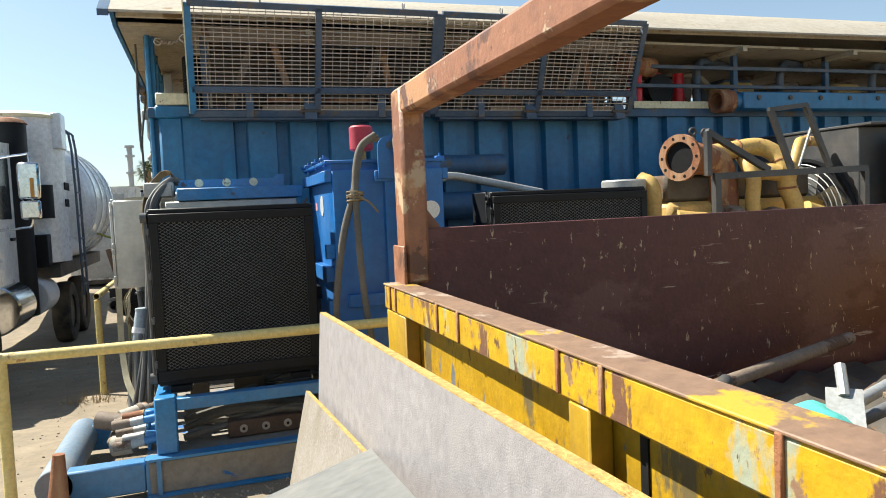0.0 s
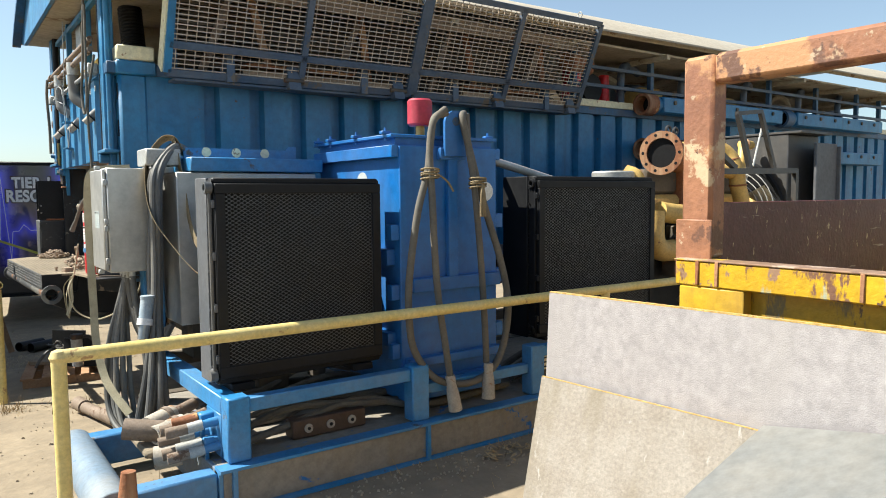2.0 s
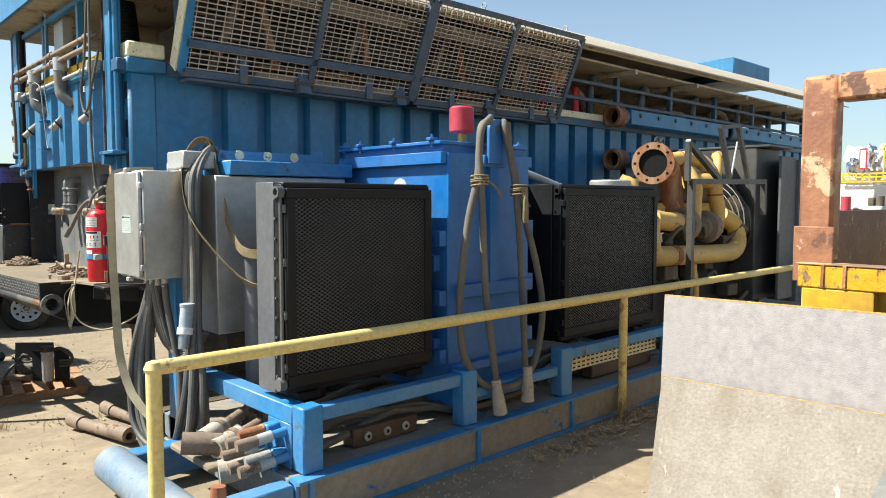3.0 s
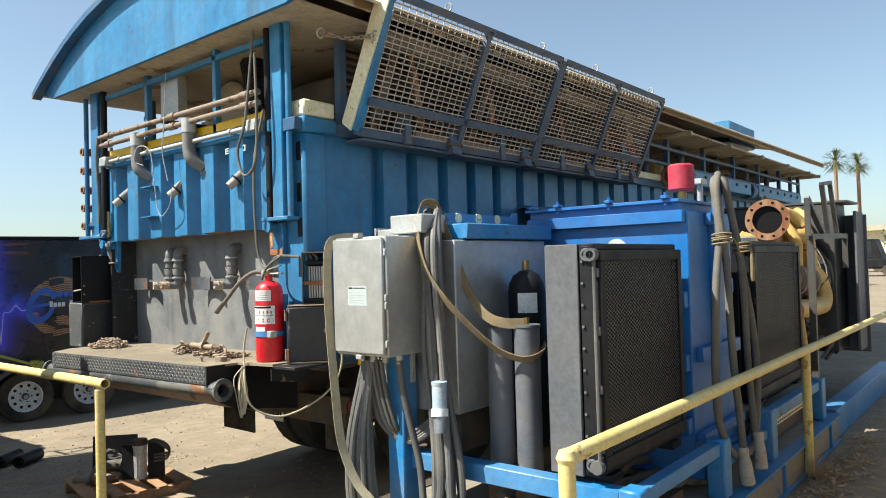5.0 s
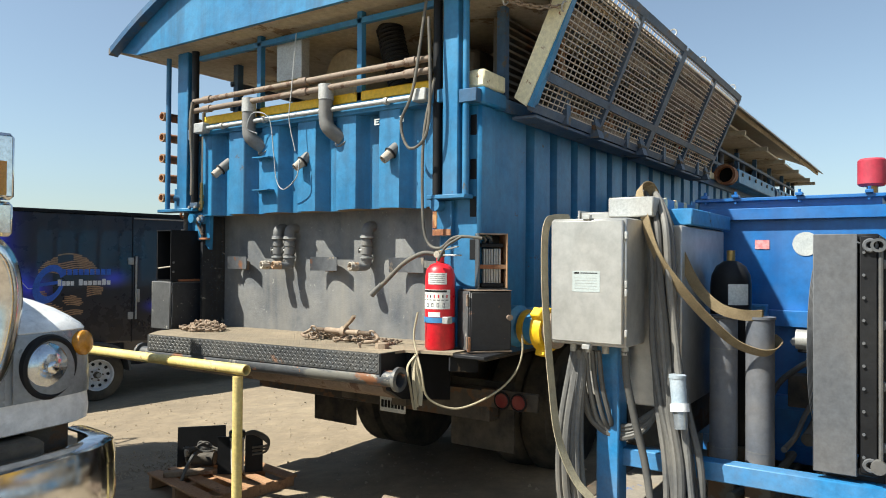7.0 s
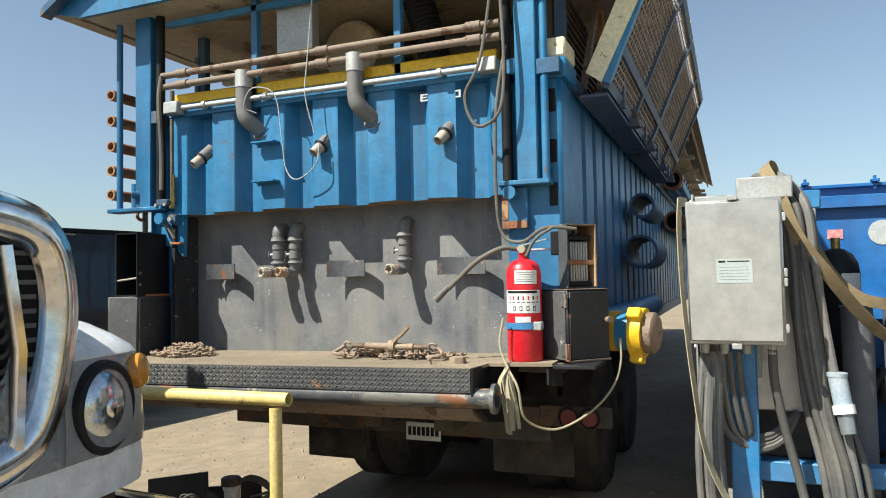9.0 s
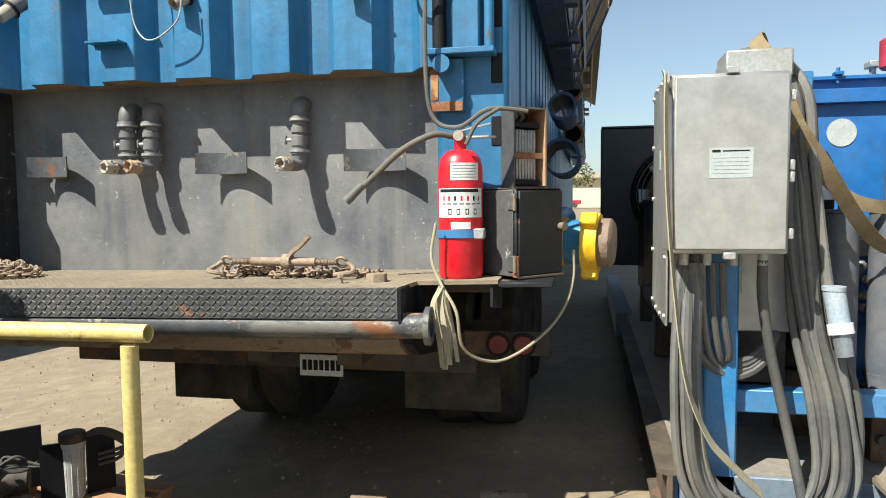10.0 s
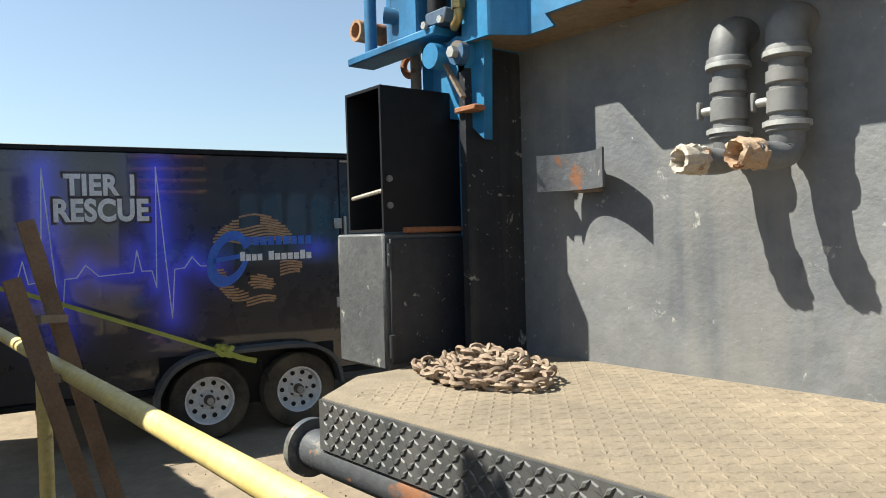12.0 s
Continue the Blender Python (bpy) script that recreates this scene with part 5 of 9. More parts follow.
def radiator(x0, x1, z0, z1, y0, y1, label, side, lead):
    r = thing("radiator", ((x0 + x1) / 2, (y0 + y1) / 2, z0), label, "radiator", "radiators on the skid")
    part("core", B(N(), x0 + 0.03, x1 - 0.03, y0 + 0.05, y0 + 0.12, z0 + 0.05, z1 - 0.05, 0), M_VOID, r)
    for a, b, c, d in ((x0, x1, z1 - 0.05, z1), (x0, x1, z0, z0 + 0.06), (x0, x0 + 0.05, z0 + 0.06, z1 - 0.05), (x1 - 0.05, x1, z0 + 0.06, z1 - 0.05)):
        part("mesh_frame", B(N(), a, b, y0, y0 + 0.03, c, d, 0.003), M_BLACK, r)
    part("front_mesh", honeycomb(N(), x0 + 0.05, x1 - 0.05, z0 + 0.06, z1 - 0.05, y0 + 0.012, 0.032, 0.00125), M_MESH, r, "black expanded metal mesh", False)
    part("side_channel", B(N(), x0 - 0.01, x0 + 0.03, y0 + 0.035, y0 + 0.10, z0 - 0.02, z1 + 0.02, 0.004), M_BLACK, r)
    part("side_channel", B(N(), x1 - 0.03, x1 + 0.01, y0 + 0.035, y0 + 0.10, z0 - 0.02, z1 + 0.02, 0.004), M_BLACK, r)
    part("side_plate", B(N(), x0 - 0.012, x0 + 0.006, y0 + 0.11, y1, z0 - 0.04, z1 + 0.03, 0.004), side, r, "painted side plate")
    part("side_plate", B(N(), x1 - 0.006, x1 + 0.012, y0 + 0.11, y1, z0 - 0.04, z1 + 0.03, 0.004), side, r)
    part("shroud", B(N(), x0 + 0.02, x1 - 0.02, y0 + 0.13, y1 - 0.02, z0, z1, 0.004), M_BLACK, r)
    part("top_tank", B(N(), x0, x1, y0 + 0.03, y0 + 0.12, z1, z1 + 0.03, 0.006), M_BLACK, r)
    part("bottom_tank", B(N(), x0, x1, y0 + 0.03, y0 + 0.12, z0 - 0.035, z0, 0.006), M_BLACK, r)
    for z in (z0 + 0.02, z1 - 0.02):
        part("lift_eye", ring(N(), (x0 - 0.02, y0 + 0.06, z), (1, 0, 0), 0.022, 0.009, 16, 6), side, r)
    for k in range(10):
        z = z0 + 0.05 + (z1 - z0 - 0.1) * k / 9
        part("bolt", C(N(), (x0 - 0.012, y0 + 0.085, z), (x0 - 0.02, y0 + 0.085, z), 0.007, None, 6), side, r)
    for k in range(4):
        z = z0 + 0.1 + (z1 - z0 - 0.2) * k / 3
        part("clip", B(N(), x0 - 0.018, x0 + 0.0, y0 + 0.005, y0 + 0.03, z - 0.02, z + 0.02, 0.003), side, r)
    for x in (x0 + 0.12, x1 - 0.12):
        part("foot", B(N(), x - 0.06, x + 0.06, y0 + 0.01, y1 - 0.03, 0.527, z0 - 0.036, 0.003), M_BLACK, r)
    if lead:
        # lock rod and lug beside the mesh frame, rubber pipe behind
        part("lock_rod", C(N(), (x0 - 0.022, y0 + 0.022, z0 + 0.02), (x0 - 0.022, y0 + 0.022, z1 - 0.03), 0.009, None, 8), M_PLASTIC, r)
        part("corner_lug", C(N(), (x0 - 0.045, y0 + 0.03, z0 + 0.02), (x0 - 0.01, y0 + 0.03, z0 + 0.02), 0.030, None, 18), M_PLASTIC, r)
        part("corner_lug", C(N(), (x0 - 0.045, y0 + 0.03, z1 - 0.02), (x0 - 0.01, y0 + 0.03, z1 - 0.02), 0.030, None, 18, 0.012), M_PLASTIC, r)
    # fan guard behind
    c = Vector(((x0 + x1) / 2, y1 + 0.03, (z0 + z1) / 2))
    for k in range(11):
        part("guard_ring", ring(N(), c, (0, 1, 0), 0.06 + 0.035 * k, 0.003, 32, 4), M_GREYPL, r)
    for a in range(0, 360, 30):
        d = Vector((math.cos(radians(a)), 0, math.sin(radians(a))))
        part("guard_spoke", C(N(), c + d * 0.05, c + d * 0.43 + Vector((0, -0.04, 0)), 0.004, None, 5), M_GREYPL, r)
    part("fan_hub", C(N(), c, c + Vector((0, 0.10, 0)), 0.05), M_GALV, r)
    return r


radiator(-0.335, 0.60, 0.60, 1.575, 4.58, 4.86, "black radiator cooler with expanded mesh front on blue skid", M_GREYPL, True)
radiator(1.79, 2.98, 0.58, 1.60, 4.54, 4.90, "black radiator cooler with mesh front beside the blue tank", M_BLACK, False)


def build_reservoir():
    t = thing("hydraulic_tank", (1.1, 5.2, 0.22), "royal blue hydraulic oil tank with bolted lid and ribs", "tank")
    part("body", B(N(), 0.735, 1.46, 4.59, 5.62, 0.40, 1.80, 0.006), M_ROYAL, t)
    part("base", B(N(), 0.74, 1.455, 4.54, 5.6, 0.30, 0.42, 0.004), M_ROYAL, t)
    part("rim_beam", B(N(), 0.69, 0.734, 4.60, 5.62, 1.73, 1.80, 0.003), M_ROYAL, t)
    part("rim_beam", B(N(), 1.461, 1.50, 4.60, 5.62, 1.73, 1.80, 0.003), M_ROYAL, t)
    part("lid", B(N(), 0.70, 1.49, 4.62, 5.64, 1.845, 1.865, 0.003), M_ROYAL, t)
    part("lid_frame", B(N(), 0.74, 1.46, 4.64, 5.62, 1.80, 1.846, 0), M_ROYAL, t)
    for x in (0.71, 1.48):
        for y in (4.70, 5.05, 5.4, 5.58):
            g = part("lid_clamp", B(N(), x - 0.03, x + 0.03, y - 0.02, y + 0.02, 1.866, 1.885, 0.003), M_ROYAL, t)
            part("clamp_bolt", C(N(), (x, y, 1.83), (x, y, 1.905), 0.009, None, 6), M_ROYAL, g)
    part("front_rib", B(N(), 1.06, 1.13, 4.555, 4.59, 0.98, 1.78, 0.003), M_ROYAL, t)
    part("front_rib", B(N(), 0.80, 1.46, 4.55, 4.588, 0.94, 1.02, 0.003), M_ROYAL, t)
    part("front_rib", B(N(), 0.76, 1.47, 4.54, 4.588, 0.50, 0.55, 0.003), M_ROYAL, t)
    part("front_rib", B(N(), 1.0, 1.19, 4.55, 4.588, 1.72, 1.79, 0.003), M_ROYAL, t)
    for z in (1.30, 0.95, 0.60):
        part("side_lug", B(N(), 1.465, 1.52, 4.60, 4.66, z, z + 0.09, 0.003), M_ROYAL, t)
        part("side_lug", B(N(), 0.68, 0.734, 4.60, 4.66, z - 0.05, z + 0.04, 0.003), M_ROYAL, t)
    part("side_rib", B(N(), 0.68, 0.734, 4.65, 5.58, 1.10, 1.195, 0.003), M_ROYAL, t)
    part("side_rib", B(N(), 0.68, 0.734, 4.65, 5.58, 0.62, 0.70, 0.003), M_ROYAL, t)
    part("bracket", B(N(), 0.60, 0.68, 5.21, 5.34, 1.10, 1.228, 0.004), M_FRAME, t)
    v = thing("valve_block", (0.64, 5.0, 0.65), "black hydraulic valve blocks with steel fittings beside the tank", "valve")
    part("upper_block", B(N(), 0.56, 0.68, 4.89, 5.04, 0.97, 1.056, 0.006), M_BLACK, v)
    part("lower_block", B(N(), 0.56, 0.68, 4.98, 5.09, 0.66, 0.84, 0.006), M_DARK, v)
    part("bracket", B(N(), 0.64, 0.68, 4.95, 5.0, 0.84, 0.97, 0.003), M_DARK, v)
    for y, z in ((5.06, 1.03), (4.98, 0.93), (4.955, 0.86), (4.96, 0.78), (4.96, 0.72)):
        g = part("fitting", C(N(), (0.60, y, z), (0.53, y - 0.01, z), 0.017, None, 8), M_GALV, v)
        part("fitting_nut", C(N(), (0.57, y - 0.004, z), (0.55, y - 0.007, z), 0.024, None, 6), M_GALV, g)
    part("fitting_hose", T(N(), [(0.53, 4.97, 0.93), (0.46, 5.02, 0.9), (0.42, 5.12, 0.80), (0.40, 5.2, 0.60)], 0.016, 8, 6), M_CABLEDK, v)
    part("fitting_hose", T(N(), [(0.53, 4.95, 0.72), (0.40, 4.98, 0.66), (0.2, 5.0, 0.58), (-0.05, 5.02, 0.56)], 0.014, 8, 6), M_CABLE, v)
    part("return_hose", T(N(), [(0.55, 4.92, 0.84), (0.50, 4.90, 0.72), (0.40, 4.93, 0.60), (0.25, 4.95, 0.555)], 0.035, 12, 6), M_HOSE, v)
    # lifting lug with hole
    poly = [(1.02, 1.74), (1.18, 1.74), (1.18, 1.93)] + [(1.10 + 0.08 * math.cos(radians(a)), 1.93 + 0.08 * math.sin(radians(a))) for a in range(15, 180, 15)] + [(1.02, 1.93)]
    g = part("lifting_lug", prism(N(), poly, "y", 4.53, 4.55), M_ROYAL, t)
    part("lug_hole", C(N(), (1.10, 4.528, 1.945), (1.10, 4.552, 1.945), 0.026, None, 18), M_BLUEDK, g)
    g = part("breather", C(N(), (0.955, 4.70, 1.86), (0.955, 4.70, 1.93), 0.028), M_BRASS, t, "brass breather neck")
    part("breather_cap", C(N(), (0.955, 4.70, 1.925), (0.955, 4.70, 2.085), 0.075, None, 24, 0, 0.012), M_REDCAP, g, "faded crimson breather cap")
    g = part("gauge", C(N(), (1.26, 4.70, 1.86), (1.26, 4.70, 1.99), 0.018), M_GALV, t)
    part("gauge_head", B(N(), 1.21, 1.31, 4.67, 4.73, 1.985, 2.02), M_GALV, g)
    part("round_sticker", C(N(), (0.733, 5.02, 1.585), (0.731, 5.02, 1.585), 0.07, None, 28), M_STICKER, t, "white round sticker, scuffed")
    part("warning_sticker", B(N(), 0.731, 0.7335, 5.215, 5.295, 1.555, 1.61, 0), M_PINK, t)
    part("round_sticker", C(N(), (1.37, 4.589, 1.53), (1.37, 4.587, 1.53), 0.06, None, 24), M_LABEL, t)
    # draped hoses over the lug
    h = thing("hose_coil", (1.1, 4.5, 0.3), "dusty rubber hoses draped over the blue tank lug", "hose")
    loop = [(1.02, 4.52, 1.99), (0.92, 4.50, 1.95), (0.87, 4.47, 1.80), (0.835, 4.45, 1.64), (0.765, 4.45, 1.41), (0.705, 4.45, 1.05), (0.70, 4.45, 0.80), (0.735, 4.45, 0.62), (0.85, 4.44, 0.46), (1.0, 4.43, 0.395), (1.17, 4.43, 0.39), (1.32, 4.44, 0.46), (1.41, 4.45, 0.62), (1.435, 4.45, 0.85), (1.37, 4.45, 1.12), (1.28, 4.46, 1.38), (1.21, 4.47, 1.60), (1.15, 4.49, 1.84), (1.13, 4.51, 1.97), (1.18, 4.56, 2.0)]
    part("hose", T(N(), loop, 0.0215, 12, 6), M_HOSE, h)
    part("hose", T(N(), [(1.0, 4.50, 2.01), (0.90, 4.48, 1.93), (0.855, 4.455, 1.76), (0.845, 4.42, 1.50), (0.855, 4.415, 1.2), (0.875, 4.41, 0.92), (0.915, 4.40, 0.64), (0.945, 4.40, 0.46)], 0.0205, 12, 6), M_HOSE, h)
    part("hose", T(N(), [(1.17, 4.52, 1.99), (1.16, 4.49, 1.80), (1.17, 4.45, 1.58), (1.20, 4.44, 1.25), (1.225, 4.44, 0.95), (1.235, 4.43, 0.68), (1.235, 4.42, 0.49)], 0.020, 12, 6), M_HOSE, h)
    for x, z, dx in ((0.945, 0.46, 0.03), (1.235, 0.49, -0.01)):
        part("hose_end", lathe(N(), [(0.028, 0), (0.030, 0.02), (0.027, 0.05), (0.036, 0.10), (0.042, 0.21), (0.036, 0.215)], Matrix.Translation((x, 4.40, z)) @ Vector((dx, -0.01, -0.2)).to_track_quat("Z", "Y").to_matrix().to_4x4(), 16), M_PVCLT, h, "pale hose end fitting")
    for x, z in ((0.845, 1.63), (1.19, 1.58)):
        tie = N()
        for k in range(4):
            ring(tie, (x, 4.44, z + 0.016 * (k - 1.5)), (0.12 * (k % 2) - 0.05, 0.1, 1), 0.050, 0.006, 18, 6)
        part("rope_tie", tie, M_WEBTAN, h, "brown twine tie")
    for k in range(3):
        part("rope_end", T(N(), [(1.19, 4.39, 1.57), (1.17 + 0.012 * k, 4.38, 1.50), (1.165 + 0.016 * k, 4.38, 1.38)], 0.008, 6, 5), M_WEBTAN, h)
    part("rope_end", T(N(), [(0.85, 4.38, 1.63), (0.92, 4.38, 1.59), (0.97, 4.385, 1.53)], 0.006, 6, 5), M_WEBTAN, h)


build_reservoir()


def build_control():
    b = thing("control_box", (-0.50, 5.8, 1.07), "stainless steel control enclosure with latched door on the skid", "control box")
    part("body", B(N(), -0.63, -0.36, 5.61, 5.99, 1.07, 1.685, 0.006), M_STEEL, b)
    d = part("door", B(N(), -0.655, -0.632, 5.62, 5.985, 1.085, 1.675, 0.005), M_STEEL, b)
    part("label_plate", B(N(), -0.6565, -0.655, 5.73, 5.87, 1.33, 1.43, 0), M_LABELGREY, d, "grey-green printed label")
    part("label_print", B(N(), -0.6575, -0.6566, 5.835, 5.862, 1.417, 1.425, 0), M_INK, d)
    part("label_print", B(N(), -0.6575, -0.6566, 5.742, 5.828, 1.419, 1.423, 0), M_INK, d)
    for k in range(5):
        part("label_print", B(N(), -0.6573, -0.6566, 5.745, 5.858, 1.345 + k * 0.013, 1.3464 + k * 0.013, 0), M_GALV, d)
    for z in (1.60, 1.37, 1.33, 1.14):
        part("latch", B(N(), -0.652, -0.63, 5.598, 5.612, z - 0.018, z + 0.018, 0.003), M_GALV, b)
    for y, z in ((5.80, 1.69), (5.80, 1.065)):
        part("latch", B(N(), -0.66, -0.63, y - 0.02, y + 0.02, z - 0.012, z + 0.012, 0.003), M_GALV, b)
    part("mount", B(N(), -0.36, -0.33, 5.70, 5.90, 0.9, 1.6), M_GALV, b)
    part("mount_tube", B(N(), -0.40, -0.33, 5.73, 5.83, 1.08, 1.12), M_FRAME, b)
    for y in (5.66, 5.76, 5.85, 5.93):
        part("cable_gland", C(N(), (-0.50, y, 1.07), (-0.50, y, 1.02), 0.018), M_GALV, b)
    # stainless cabinet behind
    c = thing("cabinet", (0.05, 5.65, 0.52), "large stainless steel cabinet behind the control box", "cabinet")
    part("body", B(N(), -0.28, 0.62, 5.45, 5.80, 0.74, 1.66, 0.006), M_STEEL, c)
    g = part("back_box", B(N(), -0.335, 0.20, 5.806, 5.965, 0.775, 1.735, 0.006), M_STEEL, c)
    part("cover_plate", B(N(), -0.345, 0.21, 5.967, 5.977, 0.765, 1.745, 0.002), M_STEEL, g, "bolted stainless cover plate")
    for x in (-0.32, 0.185):
        for z in (0.80, 1.03, 1.26, 1.49, 1.71):
            part("bolt", C(N(), (x, 5.977, z), (x, 5.985, z), 0.011, None, 6), M_GALV, g)
    for z in (0.785, 1.725):
        for x in (-0.15, 0.02):
            part("bolt", C(N(), (x, 5.977, z), (x, 5.985, z), 0.011, None, 6), M_GALV, g)
    part("name_plate", B(N(), -0.12, -0.06, 5.9775, 5.979, 1.38, 1.46, 0), M_LABELGREY, g)
    part("plinth", B(N(), -0.2, 0.5, 5.5, 5.75, 0.521, 0.74, 0), M_DARK, c)
    part("shelf", B(N(), -0.20, 0.66, 5.42, 5.83, 1.665, 1.75, 0.006), M_FRAME, c, "bright blue channel")
    bm = N()
    prism(bm, [(-0.19, 1.752), (0.55, 1.752), (0.55, 1.84), (0.50, 1.84), (0.48, 1.815), (-0.19, 1.815)], "y", 5.60, 5.61)
    g = part("hanger_plate", bm, M_FRAME, c)
    for x in (-0.05, 0.14, 0.33):
        part("plate_hole", C(N(), (x, 5.597, 1.79), (x, 5.613, 1.79), 0.03, None, 16), M_CREAM, g)
    part("small_box", B(N(), -0.42, -0.22, 5.55, 5.78, 1.70, 1.80, 0.006), M_GALV, c)


build_control()


def build_accumulators():
    for x, y in ((-0.125, 5.285), (-0.125, 5.115)):
        a = thing("filter_cylinder", (x, y, 0.53), "dark grey cylinder canister standing on the skid", "cylinder", "canisters on the skid")
        part("body", C(N(), (x, y, 0.46), (x, y, 1.20), 0.066, None, 28, 0, 0.004), M_CAN, a)
        part("cap", C(N(), (x, y, 1.20), (x, y, 1.212), 0.071, None, 28), M_CAN, a)
        part("seam", C(N(), (x, y, 1.045), (x, y, 1.05), 0.0672, None, 28), M_PVC, a)
        part("seam", C(N(), (x, y, 0.555), (x, y, 0.56), 0.0672, None, 28), M_PVC, a)
        part("plug", C(N(), (x, y, 1.21), (x, y, 1.245), 0.015, None, 8), M_BRASS, a)
        part("foot", B(N(), x - 0.06, x + 0.06, y - 0.06, y + 0.06, 0.12, 0.462, 0.004), M_DARK, a)
    a = thing("accumulator", (0.20, 5.32, 0.5), "black pressure bottle with white label", "bottle")
    part("bottle", lathe(N(), [(0.09, 0.5), (0.105, 0.55), (0.105, 1.36), (0.098, 1.41), (0.075, 1.455), (0.04, 1.48), (0.022, 1.485)], Matrix.Translation((0.20, 5.32, 0)), 32), M_BLACK, a)
    part("valve", C(N(), (0.20, 5.32, 1.485), (0.20, 5.32, 1.54), 0.022, None, 10), M_BRASS, a)
    part("bottle_label", prism(N(), [(0.20 + 0.107 * math.cos(radians(d)), 5.32 + 0.107 * math.sin(radians(d))) for d in range(185, 246, 10)] + [(0.20 + 0.104 * math.cos(radians(d)), 5.32 + 0.104 * math.sin(radians(d))) for d in range(245, 184, -10)], "z", 1.25, 1.36), M_LABEL, a)
    part("foot", B(N(), 0.10, 0.30, 5.22, 5.42, 0.12, 0.502, 0.004), M_DARK, a)


build_accumulators()


M_PLUG = surf("blue-grey plug plastic", (0.27, 0.34, 0.40), (0.33, 0.39, 0.44), 9, 0.45, 0, 0.05, 60, None, 0, 4, None, 0, DUST, 0.2)


def build_cables():
    h = thing("cable_bundle", (-0.45, 5.5, 0.15), "grey power cables hung in a bundle beside the control box", "cable")
    r = random.Random(11)
    u = r.uniform
    for k in range(12):
        a, b = (k - 5.5) * 0.010, u(-.045, .03)
        wide = u(-0.07, 0.06)
        fan = (k - 5.5) * 0.013
        low = 0.06 + u(0, 0.10)
        pts = [(-0.12, 5.70 + a, 1.77), (-0.24, 5.63 + a * .8, 1.80 + u(-.01, .03)), (-0.35 + b, 5.545 + a, 1.66), (-0.375 + b, 5.52 + a, 1.40), (-0.39 + b + u(-.01, .01), 5.50 + a + u(-.015, .015), 1.10), (-0.41 + b, 5.46 + fan, 0.80), (-0.43 + b + wide * .5, 5.40 + fan + u(-.02, .02), 0.50), (-0.45 + b + wide, 5.40 + fan, 0.24), (-0.49 + wide, 5.52 + fan, low - 0.02), (-0.53 + wide * 1.2, 5.74 + fan, low - 0.01), (-0.54 + wide * 1.3, 5.89 + fan * .7, 0.26), (-0.53 + wide, 5.925 + fan * .6, 0.60), (-0.50, 5.91 + fan * .5, 0.95), (-0.47, 5.90 + fan * .4, 1.06)]
        part("cable", T(N(), pts, r.choice([0.012, 0.014, 0.016, 0.018]), 9, 7), r.choice([M_CABLE, M_CABLE, M_CABLEDK, M_CABLE]), h)
    # one heavy cable drops straight from the box
    part("cable", T(N(), [(-0.50, 5.66, 1.04), (-0.49, 5.655, 0.90), (-0.47, 5.62, 0.70), (-0.46, 5.57, 0.48), (-0.50, 5.52, 0.22), (-0.55, 5.50, 0.05)], 0.019, 10, 7), M_CABLE, h)
    for k in range(4):
        y = 5.90 - 0.035 * k
        z = 0.595 + 0.018 * k
        part("cable", T(N(), [(-0.50, y, 1.03), (-0.475, y - 0.01, 0.85), (-0.44, y - 0.04, 0.68), (-0.40, 5.76, z), (-0.37, 5.68, z), (-0.34, 5.61, z + 0.05), (-0.30, 5.56, 0.74)], 0.013 if k else 0.018, 8, 6), M_CABLE, h)
    q0, q1 = Vector((-0.475, 5.415, 0.93)), Vector((-0.515, 5.385, 0.70))
    g = part("plug", C(N(), q0, q0.lerp(q1, 0.52), 0.037, 0.036, 18), M_PLUG, h, "blue-grey and white cable plug")
    part("plug_cap", C(N(), q0 + Vector((0, 0, 0.015)), q0, 0.040, None, 18), M_PLUG, g)
    part("plug_collar", C(N(), q0.lerp(q1, 0.50), q0.lerp(q1, 0.66), 0.043, None, 18), M_LETTER, g)
    part("plug_tail", C(N(), q0.lerp(q1, 0.66), q1, 0.033, 0.030, 18), M_BEZEL, g)
    s = thing("strap", (-0.3, 5.4, 1.2), "tan webbing strap looped over cables and canisters", "strap")
    part("webbing", ribbon(N(), [(-0.20, 5.60, 1.79), (-0.24, 5.63, 1.868), (-0.31, 5.655, 1.85), (-0.40, 5.605, 1.72), (-0.425, 5.535, 1.52), (-0.41, 5.435, 1.37), (-0.34, 5.325, 1.22), (-0.27, 5.215, 1.10), (-0.225, 5.12, 1.052), (-0.185, 5.055, 1.048), (-0.10, 5.035, 1.075), (-0.05, 5.07, 1.10)], 0.058, 0.004, 8, (1, 0, 0)), M_WEBTAN, s)
    part("webbing", ribbon(N(), [(-0.24, 5.64, 1.872), (-0.235, 5.57, 1.76), (-0.225, 5.49, 1.56), (-0.225, 5.40, 1.37), (-0.225, 5.30, 1.262), (-0.215, 5.20, 1.225), (-0.17, 5.10, 1.22)], 0.052, 0.004, 8, (1, 0, 0)), M_WEBTAN, s)
    part("webbing", ribbon(N(), [(-0.42, 5.99, 1.70), (-0.56, 6.012, 1.692), (-0.645, 6.012, 1.66), (-0.668, 6.015, 1.53), (-0.67, 6.005, 1.24), (-0.67, 5.975, 0.90), (-0.67, 5.935, 0.62), (-0.65, 5.86, 0.43), (-0.62, 5.78, 0.33), (-0.55, 5.66, 0.20)], 0.046, 0.004, 8, (1, 0, 0)), M_WEB, s)


build_cables()


